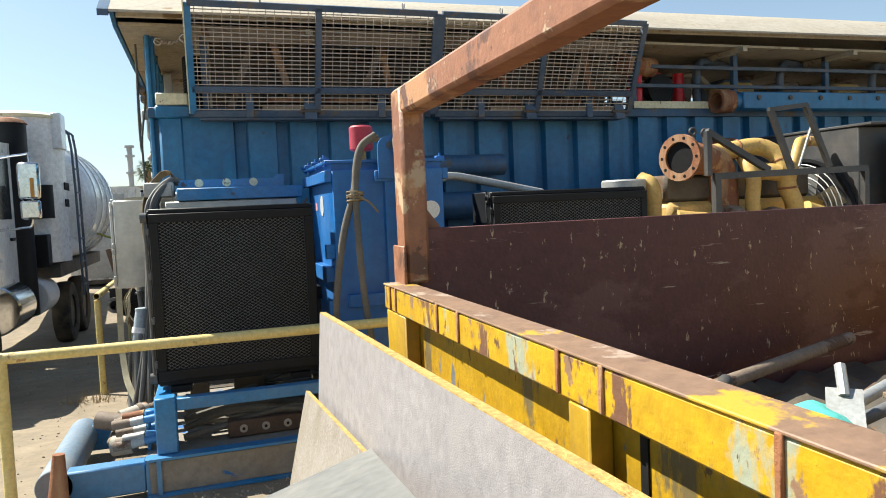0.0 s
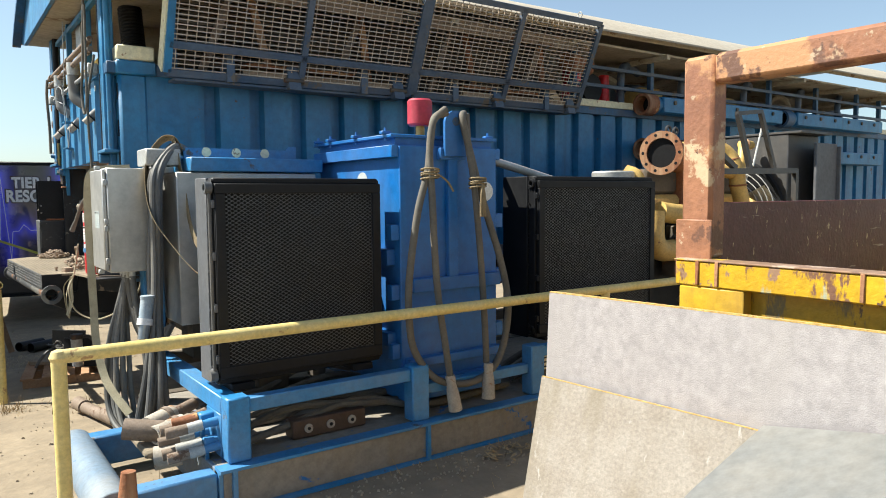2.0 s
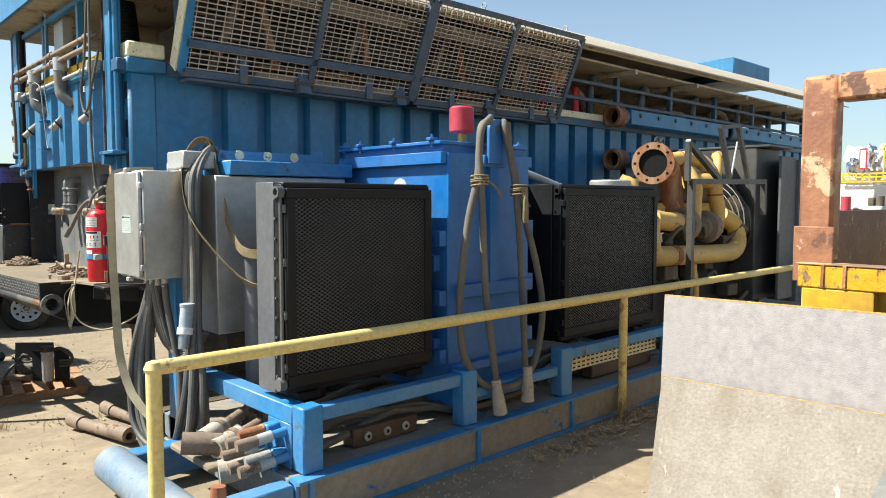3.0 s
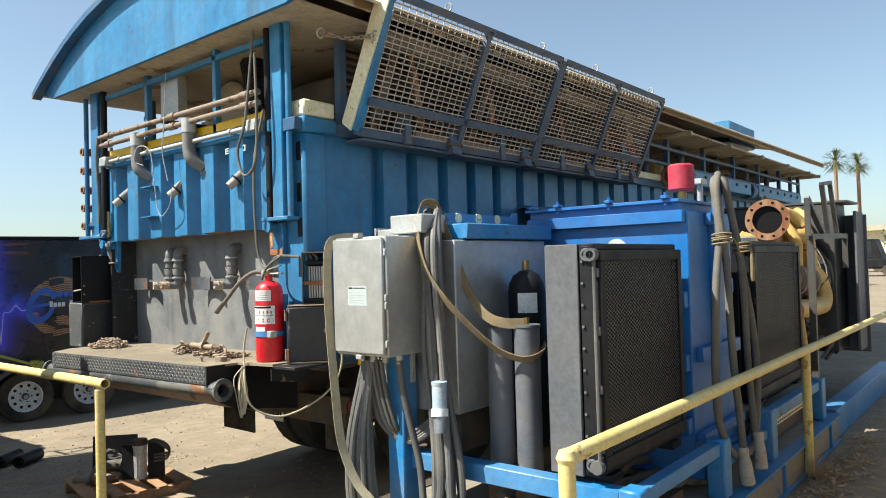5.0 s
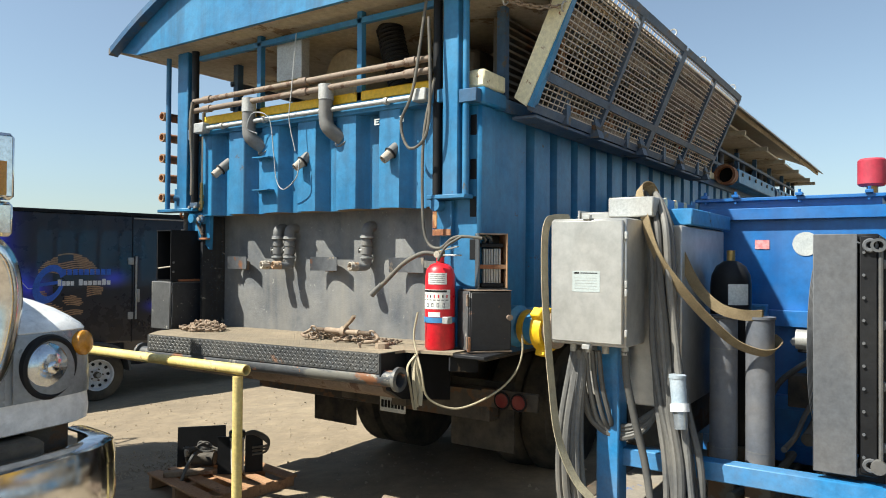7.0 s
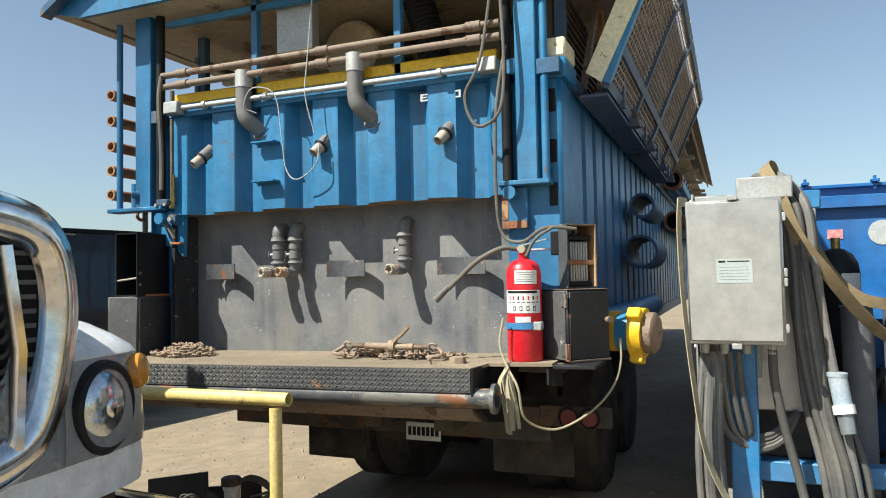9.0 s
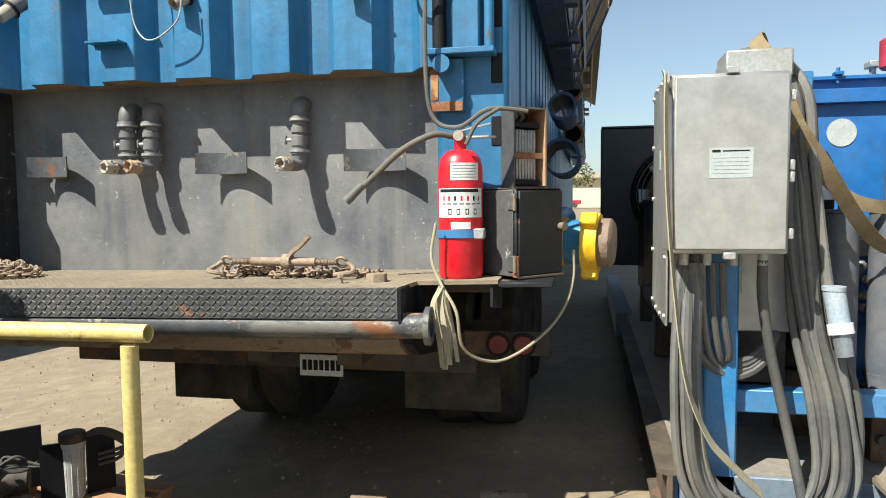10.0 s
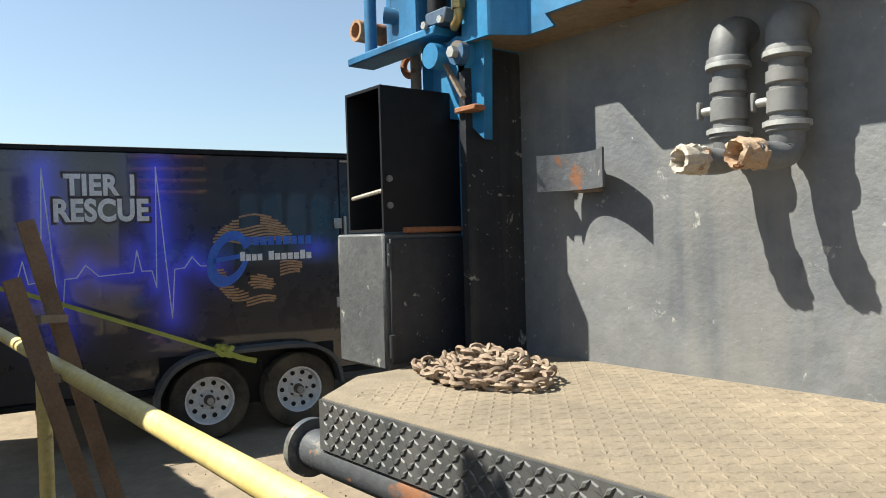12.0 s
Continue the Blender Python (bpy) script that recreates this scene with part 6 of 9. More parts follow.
# ---- the yellow engine set behind the second radiator ----
M_SHROUD = surf("dark shroud sheet", (0.030, 0.032, 0.036), (0.042, 0.045, 0.050), 3, 0.4, 0, 0.06, 60, None, 0, 4, None, 0, DUST, 0.12)
M_BAR = surf("black frame tube paint", (0.028, 0.029, 0.032), (0.045, 0.046, 0.048), 5, 0.45, 0, 0.08, 60, (0.16, 0.12, 0.09), -0.02, 9, None, 0, DUST, 0.12)


def build_engine():
    e = thing("engine_set", (4.2, 5.2, 0), "yellow diesel engine with exhaust pipes in a black frame", "engine")
    part("base_beam", B(N(), 3.4, 6.6, 4.40, 4.55, 0.0, 0.24, 0.006), M_FRAME, e)
    part("base_beam", B(N(), 3.4, 6.6, 5.88, 6.02, 0.0, 0.24, 0.006), M_FRAMEDUST, e)
    part("block", B(N(), 3.3, 5.3, 4.95, 5.7, 0.24, 1.25, 0.04), M_BLACK, e)
    part("block_upper", B(N(), 3.5, 5.2, 5.0, 5.6, 1.25, 1.5, 0.04), M_ENGINE, e)
    part("air_pipe", T(N(), [(3.30, 4.80, 1.36), (3.28, 4.78, 1.15), (3.36, 4.78, 1.05), (3.6, 4.78, 1.035), (4.6, 4.78, 1.01), (4.86, 4.78, 1.03), (4.98, 4.80, 1.13), (4.95, 4.84, 1.29), (4.75, 4.88, 1.38)], 0.088, 20, 8), M_ENGINE, e, "thick yellow air pipe")
    part("pipe_band", C(N(), (3.62, 4.78, 1.035), (3.70, 4.78, 1.033), 0.095, None, 20), M_RUSTY, e)
    part("air_pipe", T(N(), [(3.45, 4.86, 1.36), (3.58, 4.84, 1.34), (3.72, 4.84, 1.33), (3.86, 4.86, 1.33)], 0.085, 18, 6), M_ENGINE, e)
    part("air_pipe", T(N(), [(4.20, 4.86, 1.30), (4.19, 4.85, 1.50), (4.21, 4.86, 1.66), (4.22, 4.95, 1.80), (4.30, 5.08, 1.86)], 0.058, 16, 8), M_ENGINE, e)
    part("air_pipe", T(N(), [(4.60, 4.85, 1.22), (4.60, 4.83, 1.42), (4.52, 4.82, 1.58), (4.50, 4.83, 1.72), (4.47, 4.90, 1.86), (4.36, 4.98, 1.93), (4.15, 5.04, 1.91), (3.9, 5.10, 1.88)], 0.072, 16, 8), M_ENGINE, e)
    part("air_pipe", T(N(), [(4.56, 4.84, 1.60), (4.64, 4.86, 1.80), (4.72, 4.90, 1.93), (4.84, 4.98, 1.97), (5.05, 5.02, 1.97)], 0.042, 12, 6), M_ENGINE, e)
    for c, d in (((4.52, 4.82, 1.58), (-0.1, 0, 1)), ((4.49, 4.87, 1.80), (-0.1, 0.3, 1)), ((4.20, 5.03, 1.915), (1, -0.2, 0)), ((4.90, 4.99, 1.97), (1, 0.1, 0))):
        part("pipe_band", ring(N(), c, d, 0.072 if c[0] < 4.8 else 0.045, 0.010, 20, 6), M_RUSTY, e)
    part("pipe_elbow", T(N(), [(4.46, 4.83, 1.70), (4.36, 4.9, 1.72), (4.25, 5.0, 1.70)], 0.07, 16, 6), M_ENGINE, e)
    part("air_pipe", T(N(), [(3.35, 5.0, 1.3), (3.35, 5.0, 1.62), (3.3, 5.1, 1.7)], 0.06, 14, 6), M_ENGINE, e)
    part("drain_pipe", T(N(), [(4.10, 4.82, 0.96), (4.12, 4.80, 0.70), (4.16, 4.80, 0.40)], 0.035, 12, 6), M_ENGINE, e)
    for x, z, y in ((3.98, 1.30, 4.85), (4.38, 1.27, 4.84)):
        part("turbo", lathe(N(), [(0.06, -0.13), (0.10, -0.11), (0.105, -0.06), (0.15, -0.045), (0.16, 0.0), (0.15, 0.05), (0.10, 0.06), (0.09, 0.11), (0.07, 0.13)], Matrix.Translation((x, y, z)) @ Matrix.Rotation(math.pi / 2, 4, "Y"), 24), M_PIPE, e, "brown rusted turbocharger")
    part("exhaust", T(N(), [(3.60, 4.95, 1.84), (3.85, 5.02, 1.84), (4.02, 5.06, 1.78), (4.06, 5.06, 1.60), (4.02, 5.0, 1.35)], 0.13, 20, 8), M_RUSTY, e, "rusted exhaust elbow")
    f = part("exhaust_flange", flange(N(), (3.56, 4.93, 1.85), (-1, -0.35, 0), 0.185, 0.125, 0.03), M_RUSTY, e, "rusted bolted flange")
    ax = Vector((-1, -0.35, 0)).normalized()
    # the mouth's inner shade is a black disc closing the pipe
    part("exhaust_bore", C(N(), Vector((3.56, 4.93, 1.85)) - ax * 0.02, Vector((3.56, 4.93, 1.85)) - ax * 0.01, 0.124, None, 24), M_VOID, f, "black disc for the unlit inside of the pipe mouth")
    tilt = ax.to_track_quat("Z", "Y").to_matrix()
    for k in range(10):
        p = Vector((3.56, 4.93, 1.85)) + tilt @ Vector((math.cos(k * math.pi / 5), math.sin(k * math.pi / 5), 0)) * 0.155
        # black spots drawn on the flange for the dark of its holes
        part("bolt_hole", C(N(), p + ax * 0.0145, p + ax * 0.0165, 0.013, None, 10), M_VOID, f)
    for bar, (p, q) in enumerate((((3.63, 4.6, 0.24), (3.63, 4.6, 1.69)), ((3.60, 4.6, 1.683), (5.12, 4.6, 1.71)), ((5.10, 4.6, 1.71), (5.10, 4.6, 1.38)), ((3.55, 4.6, 2.02), (4.12, 4.6, 1.72)), ((3.56, 4.6, 2.02), (3.56, 4.6, 1.69)), ((4.145, 4.6, 2.18), (4.345, 4.6, 1.72)), ((4.49, 4.6, 2.22), (4.73, 4.6, 1.73)), ((4.13, 4.6, 2.18), (4.50, 4.6, 2.22)))):
        bm = N()
        half = 0.0255 - 0.0012 * bar
        sweep(bm, [p, q], [(-half, -half), (half, -half), (half, half), (-half, half)])
        part("frame_bar", bm, M_BAR, e)
    part("cooler_panel", B(N(), 5.35, 5.74, 4.53, 4.56, 0.50, 1.975, 0.006), M_GREYPL, e, "dark grey cooler shroud")
    c = part("cooler_core", B(N(), 5.15, 5.72, 4.70, 6.12, 0.50, 2.06, 0.01), M_SHROUD, e)
    part("cooler_top", B(N(), 5.14, 5.73, 4.57, 6.12, 2.062, 2.085, 0.004), M_SHROUD, e)
    # flat black disc on the core paints the dark behind the fan
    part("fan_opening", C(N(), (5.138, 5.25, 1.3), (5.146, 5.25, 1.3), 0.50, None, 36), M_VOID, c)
    for x, y, z in ((3.74, 5.0, 2.06), (3.88, 5.03, 2.055)):
        lug = part("lifting_lug", ring(N(), (x, y, z), (0, 1, 0), 0.028, 0.012, 16, 6), M_BAR, e)
        part("lug_stem", B(N(), x - 0.018, x + 0.018, y - 0.01, y + 0.01, z - 0.13, z - 0.025, 0.003), M_BAR, lug)
    part("support_strut", C(N(), (4.46, 4.64, 1.74), (4.62, 4.66, 2.08), 0.010, None, 8), M_GALV, e)
    part("fan_shroud", ring(N(), (5.13, 5.25, 1.3), (1, 0, 0), 0.52, 0.03, 36, 6), M_BLACK, c)
    for k in range(8):
        part("fan_guard_ring", ring(N(), (5.06, 5.25, 1.3), (1, 0, 0), 0.12 + 0.052 * k, 0.005, 32, 4), M_GALV, c)
    for k in range(7):
        an = k * 2 * math.pi / 7
        d = Vector((0, math.cos(an), math.sin(an)))
        w = Vector((0.05, -math.sin(an) * 0.09, math.cos(an) * 0.09))
        bm = N()
        o = Vector((5.10, 5.25, 1.3))
        vs = [bm.verts.new(v) for v in (o + d * 0.1 - w, o + d * 0.46 - w, o + d * 0.46 + w, o + d * 0.1 + w)]
        up = [bm.verts.new(v.co + Vector((0.004, 0, 0))) for v in vs]
        bm.faces.new(vs)
        bm.faces.new(up[::-1])
        for i in range(4):
            bm.faces.new((vs[i], vs[(i + 1) % 4], up[(i + 1) % 4], up[i]))
        part("fan_blade", bm, M_GALV, c)
    part("side_panel", B(N(), 5.745, 5.765, 4.50, 4.80, 0.45, 1.95, 0.005), M_GREYPL, e)
    part("rocker_cover", B(N(), 3.5, 5.0, 5.05, 5.5, 1.5, 1.72, 0.03), M_DARK, e)
    part("air_cleaner", C(N(), (3.15, 5.1, 1.45), (3.15, 5.1, 1.695), 0.17, 0.175, 24, 0, 0.012), M_GALV, e, "flat grey air cleaner lid")
    r = random.Random(9)
    for k in range(16):
        x, z = r.uniform(3.4, 5.3), r.uniform(0.4, 1.2)
        if k % 2:
            part("engine_part", B(N(), x, x + r.uniform(0.08, 0.25), 4.82, 4.96, z, z + r.uniform(0.08, 0.2), 0.01), r.choice([M_DARK, M_ENGINE, M_BLACK, M_DARK]), e)
        else:
            part("engine_hose", T(N(), [(x, 4.85, z), (x + 0.1, 4.75, z + 0.15), (x + 0.25, 4.8, z + 0.05), (x + 0.35, 4.95, z + 0.2)], 0.018, 8), M_HOSE, e)
    part("delivery_hose", T(N(), [(1.5, 4.9, 1.70), (1.62, 4.95, 1.76), (1.9, 5.0, 1.72), (2.4, 5.05, 1.62)], 0.03, 10, 6), M_GALV, e)


build_engine()

# ---- yellow pipe rails ----
def build_rails():
    r = thing("pipe_rail", (2.6, 4.3, 0), "pale yellow painted pipe guard rail", "railing", "yellow pipe rails")
    part("top_pipe", T(N(), [(-1.06, 4.352, 0.862), (2.0, 4.35, 0.862), (6.45, 4.37, 0.852)], 0.030, 16, 2), M_RAIL, r)
    part("elbow", lathe(N(), [(0.0, -0.036), (0.026, -0.026), (0.037, 0), (0.026, 0.026), (0.0, 0.036)], Matrix.Translation((-1.07, 4.352, 0.860)), 16), M_RAIL, r)
    for x in (-1.07, 2.22, 6.45):
        part("post", C(N(), (x, 4.352, -0.05), (x, 4.352, 0.845), 0.030), M_RAIL, r)
    r = thing("pipe_rail", (-1.15, 10, 0), "pale yellow painted pipe guard rail, open ended", "railing", "yellow pipe rails")
    part("top_pipe", C(N(), (-1.065, 7.74, 0.822), (-1.14, 13.4, 0.80), 0.032, None, 18, 0.006), M_RAIL, r)
    for y in (7.81, 11.0, 13.3):
        part("post", C(N(), (-1.07 - 0.0125 * (y - 7.8), y, -0.36), (-1.07 - 0.0125 * (y - 7.8), y, 0.78), 0.030), M_RAIL, r)
    s = solo("bollard_stub", C(N(), (-0.85, 4.31, 0.0), (-0.83, 4.32, 0.335), 0.06, 0.03), M_RUSTY, "rusted steel stub beside the yellow rail", "stub")


build_rails()


# ---- the yellow scrap bin with its boards ----
def build_bin():
    b = thing("scrap_bin", (1.8, 1.2, 0), "chipped yellow steel scrap bin with rusted top edge", "skip")
    part("side_wall", B(N(), 0.598, 0.61, -1.2, 2.55, 0.1, 1.22, 0), M_GRIMY, b, "grimy yellow side sheet")
    part("top_edge", B(N(), 0.548, 0.628, -1.2, 2.575, 1.205, 1.286, 0.005), M_EDGE, b, "chipped yellow top edge worn to rust and primer")
    part("cap_top", B(N(), 0.545, 0.630, -1.2, 2.578, 1.2865, 1.292, 0.002), M_CAPTOP, b, "rust-brown worn cap")
    for y in (2.49, 2.42, 1.985, 1.82, 1.30, 1.155, 0.79, 0.50, 0.1):
        part("weld_bar", B(N(), 0.5425, 0.549, y - 0.006, y + 0.006, 1.21, 1.289, 0.002), M_RUSTY, b)
    for y0, y1 in ((2.33, 2.56), (1.205, 1.275), (0.45, 0.52), (-0.30, -0.23)):
        part("side_rib", B(N(), 0.55, 0.598, y0, y1, 0.1, 1.204, 0.004), M_SAFETY, b)
    part("gap_strip", B(N(), 0.594, 0.599, 1.105, 1.125, 0.4, 1.18, 0), M_INK, b, "black slit")
    part("lower_rail", B(N(), 0.565, 0.599, 1.30, 2.30, 0.96, 1.03, 0.004), M_SAFETY, b)
    part("far_wall", B(N(), 0.61, 3.2, 2.56, 2.575, 0.1, 1.20, 0), M_SAFETY, b)
    part("near_wall", B(N(), 0.61, 3.2, -1.2, -1.185, 0.1, 1.29, 0), M_SAFETY, b)
    part("right_wall", B(N(), 3.2, 3.215, -1.2, 2.57, 0.1, 1.29, 0), M_SAFETY, b)
    part("floor_plate", B(N(), 0.61, 3.2, -1.2, 2.56, 0.08, 0.12, 0), M_RUSTY, b)
    part("skid_foot", B(N(), 0.65, 0.75, -1.1, 2.5, 0.0, 0.08, 0), M_RUSTY, b)
    part("skid_foot", B(N(), 3.0, 3.1, -1.1, 2.5, 0.0, 0.08, 0), M_RUSTY, b)
    p = solo("plank", B(N(), 0.66, 3.19, 2.52, 2.545, 0.30, 1.475, 0.002), M_PLY, "scratched maroon film-faced plywood sheet standing in the bin", "board")
    g = thing("rusted_frame", (0.66, 1.5, 1.29), "rusted square tube frame with flaking paint above the bin", "frame")
    part("upright", B(N(), 0.607, 0.692, 2.485, 2.60, 1.29, 1.955, 0.012), M_FLAKE, g)
    part("cross_tube", B(N(), 0.607, 0.692, -1.1, 2.485, 1.86, 1.955, 0.012), M_FLAKE, g)
    part("lower_plate", B(N(), 0.595, 0.606, 2.475, 2.61, 1.22, 1.42, 0.004), M_FLAKE, g)
    part("gusset", prism(N(), [(0.692, 1.47), (0.76, 1.47), (0.692, 1.56)], "y", 2.55, 2.56), M_FLAKE, g)
    # boards leaning on the bin
    m = Matrix.Translation((0.383, 3.0, 1.145)) @ Matrix.Rotation(radians(2.0), 4, "Z") @ Matrix.Rotation(radians(-0.7), 4, "X") @ Matrix.Rotation(radians(4), 4, "Y")
    t = thing("white_board", (0.45, 2.0, 0), "white coated chipboard sheet leaning on the yellow bin", "board", "boards leaning on the bin")
    part("face", B(N(), 0, 0.024, -3.0, 0, -1.13, 0, 0.0, m), M_BOARD, t)
    part("raw_edge", B(N(), 0.0, 0.024, -3.0, 0.0, 0.0005, 0.005, 0, m), M_CHIP, t, "raw chipboard edge")
    m2 = Matrix.Translation((0.306, 2.96, 0.85)) @ Matrix.Rotation(radians(4.2), 4, "Z") @ Matrix.Rotation(radians(13), 4, "Y")
    t = thing("white_board", (0.35, 2.0, 0), "weathered pale board leaning low on the white sheet", "board", "boards leaning on the bin")
    part("face", B(N(), 0, 0.016, -0.80, 0, -0.86, 0, 0.0, m2), M_BOARDTAN, t)
    part("raw_edge", B(N(), 0.0, 0.016, -0.80, 0.0, 0.0005, 0.003, 0, m2), M_CHIP, t)
    # grey sheet metal box with a sloping lid
    t = thing("sheet_metal_box", (0.1, 1.3, 0), "dusty grey sheet metal box with a sloping lid beside the boards", "box")
    bm = N()
    lo = [(0.30, 2.10), (-0.10, 2.10), (-0.10, 1.02), (0.30, 1.02)]
    vs = [bm.verts.new((x, y, 0.0)) for x, y in lo] + [bm.verts.new(v) for v in ((0.362, 2.13, 0.845), (-0.10, 2.13, 0.705), (-0.16, 1.02, 0.94), (0.30, 1.02, 1.075))]
    for q in ((0, 1, 5, 4), (1, 2, 6, 5), (2, 3, 7, 6), (3, 0, 4, 7), (0, 3, 2, 1), (4, 5, 6, 7)):
        bm.faces.new([vs[k] for k in q])
    part("body", bm, M_BOARDGREY, t, "", False)
    bm = N()
    prof = [Vector((0.385, 2.16, 0.863)), Vector((0.06, 2.155, 0.768)), Vector((-0.17, 2.152, 0.685))]
    run = Vector((-0.11, -0.971, 0.213)) * 1.18
    top = [bm.verts.new(v) for v in prof] + [bm.verts.new(v + run) for v in prof]
    bot = [bm.verts.new(v.co - Vector((0, 0, 0.012))) for v in top]
    for k in (0, 1):
        bm.faces.new((top[k], top[k + 1], top[k + 4], top[k + 3]))
        bm.faces.new((bot[k], bot[k + 3], bot[k + 4], bot[k + 1]))
        bm.faces.new((top[k], bot[k], bot[k + 1], top[k + 1]))
        bm.faces.new((top[k + 3], top[k + 4], bot[k + 4], bot[k + 3]))
    bm.faces.new((top[0], top[3], bot[3], bot[0]))
    bm.faces.new((top[2], bot[2], bot[5], top[5]))
    part("lid", bm, M_BOARDGREY, t, "", False)


M_EDGE = chipped("chipped yellow edge", ((0.51, 0.305, 0.006), (0.44, 0.25, 0.007)), [((0.31, 0.33, 0.24), 1.7, 0.575, (1, 1.6, 0.6)), ((0.15, 0.07, 0.04), 5.0, 0.565, (1, 1.8, 0.8)), ((0.24, 0.14, 0.085), 13, 0.60, (1, 1, 0.7)), ((0.10, 0.05, 0.03), 30, 0.63, (1, 1, 0.5))])
M_CAPTOP = chipped("worn rusted cap", ((0.25, 0.15, 0.09), (0.19, 0.115, 0.075)), [((0.50, 0.31, 0.03), 2.4, 0.575, (1.5, 1.2, 1)), ((0.37, 0.27, 0.20), 6, 0.56, (1, 1, 1)), ((0.15, 0.085, 0.055), 11, 0.62, (1, 1, 1))])
M_GRIMY = chipped("grimy yellow sheet", ((0.46, 0.275, 0.008), (0.38, 0.22, 0.010)), [((0.16, 0.12, 0.05), 2.6, 0.55, (1, 1.6, 0.5)), ((0.14, 0.16, 0.19), 6, 0.61, (1, 2.0, 0.7)), ((0.22, 0.075, 0.03), 8, 0.62, (1, 1, 0.4)), ((0.12, 0.07, 0.03), 22, 0.62, (1, 1, 0.4))])
M_FLAKE = chipped("flaking rusted tube", ((0.31, 0.135, 0.066), (0.22, 0.092, 0.05)), [((0.42, 0.215, 0.10), 2.0, 0.52, (1.4, 1, 1)), ((0.47, 0.34, 0.21), 3.6, 0.595, (1, 1, 1)), ((0.13, 0.06, 0.036), 5, 0.585, (1, 1, 1)), ((0.40, 0.29, 0.19), 16, 0.62, (1, 1, 1)), ((0.10, 0.05, 0.03), 24, 0.64, (1, 1, 1))])
M_BOARDGREY = surf("grey sheet", (0.125, 0.13, 0.128), (0.16, 0.162, 0.157), 3, 0.5, 0, 0.05, 60, None, 0, 4, None, 0, DUST, 0.2)
M_PLY = chipped("scratched maroon film-faced plywood", ((0.085, 0.022, 0.023), (0.112, 0.034, 0.032)), [((0.14, 0.055, 0.048), 1.2, 0.52, (0.5, 1, 1)), ((0.33, 0.20, 0.12), 5, 0.665, (0.6, 1, 1)), ((0.48, 0.34, 0.21), 24, 0.632, (1.6, 1, 0.6)), ((0.36, 0.27, 0.22), 30, 0.64, (0.10, 1, 1))])
build_bin()


def build_scrap():
    r = random.Random(21)
    bm = N()
    n, m = 26, 24
    g = [[bm.verts.new((0.63 + 2.54 * i / n, -0.1 + 2.6 * j / m, 0.80 + 0.10 * noise.noise((i * 0.6, j * 0.6, 3)) + 0.05 * noise.noise((i * 1.9, j * 1.9, 8)))) for j in range(m + 1)] for i in range(n + 1)]
    for i in range(n):
        for j in range(m):
            bm.faces.new((g[i][j], g[i + 1][j], g[i + 1][j + 1], g[i][j + 1]))
    rim = [g[i][0] for i in range(n + 1)] + [g[n][j] for j in range(1, m + 1)] + [g[i][m] for i in range(n - 1, -1, -1)] + [g[0][j] for j in range(m - 1, 0, -1)]
    low = [bm.verts.new((v.co.x, v.co.y, 0.12)) for v in rim]
    for k in range(len(rim)):
        bm.faces.new((rim[k], rim[(k + 1) % len(rim)], low[(k + 1) % len(rim)], low[k]))
    solo("scrap_mound", bm, M_DARK, "dark heap of mixed scrap filling the bin", "scrap", "scrap in the bin")
    for (x0, y0, z0), (x1, y1, z1), rad, mm in (((1.38, 1.95, 0.87), (1.58, 2.10, 0.93), 0.024, M_CABLEDK), ((1.44, 1.80, 0.86), (1.50, 1.93, 0.93), 0.022, M_BLACK), ((1.60, 1.76, 0.87), (2.10, 1.88, 0.93), 0.020, M_GALV), ((1.50, 1.62, 0.90), (2.1, 1.70, 0.97), 0.018, M_PVC), ((1.30, 1.85, 0.88), (1.42, 1.70, 0.93), 0.03, M_CABLEDK), ((1.9, 1.4, 0.9), (2.5, 1.7, 1.0), 0.03, M_PIPE), ((1.6, 2.2, 0.88), (2.4, 2.35, 0.95), 0.025, M_PIPE)):
        solo("scrap_pipe", C(N(), (x0, y0, z0), (x1, y1, z1), rad, None, 12, 0.006), mm, "scrap pipe length thrown in the bin", "pipe", "scrap in the bin")
    bm = N()
    lathe(bm, [(0.0, 0), (0.10, 0.0), (0.13, 0.04), (0.12, 0.085), (0.07, 0.115), (0, 0.12)], Matrix.Translation((1.45, 1.62, 0.865)) @ Matrix.Rotation(radians(40), 4, "Z") @ Matrix.Diagonal((1.2, 0.75, 1, 1)), 24)
    for v in bm.verts:
        v.co += Vector((noise.noise(v.co * 14), noise.noise(v.co * 14 + Vector((5, 0, 0))), noise.noise(v.co * 14 + Vector((0, 5, 0))))) * 0.02
    solo("canvas_bundle", bm, M_TEAL, "turquoise canvas bundle in the bin", "bundle", "scrap in the bin")
    bm = N()
    sweep(bm, [(1.46, 1.52, 0.88), (1.60, 1.66, 1.0)], [(-0.045, -0.006), (0.045, -0.006), (0.045, 0.006), (-0.045, 0.006)])
    C(bm, (1.58, 1.64, 0.99), (1.62, 1.69, 1.06), 0.015, None, 8)
    solo("clamp_bracket", bm, M_GALV, "bright bent steel clamp bracket on the scrap", "bracket", "scrap in the bin")
    bm = N()
    for k in range(34):
        ring(bm, (1.36 + 0.008 * k, 1.46 - 0.008 * k, 0.93), (1, -1, 0), 0.020, 0.004, 12, 4)
    solo("coil_spring", bm, M_PIPE, "brown coil spring on the scrap heap", "spring", "scrap in the bin")
    solo("plywood_scrap", B(N(), 1.55, 1.95, 1.35, 1.58, 0.90, 0.915, 0.002, Matrix.Rotation(0.08, 4, "X")), M_PLANK, "broken plywood scrap on the heap", "board", "scrap in the bin")


build_scrap()


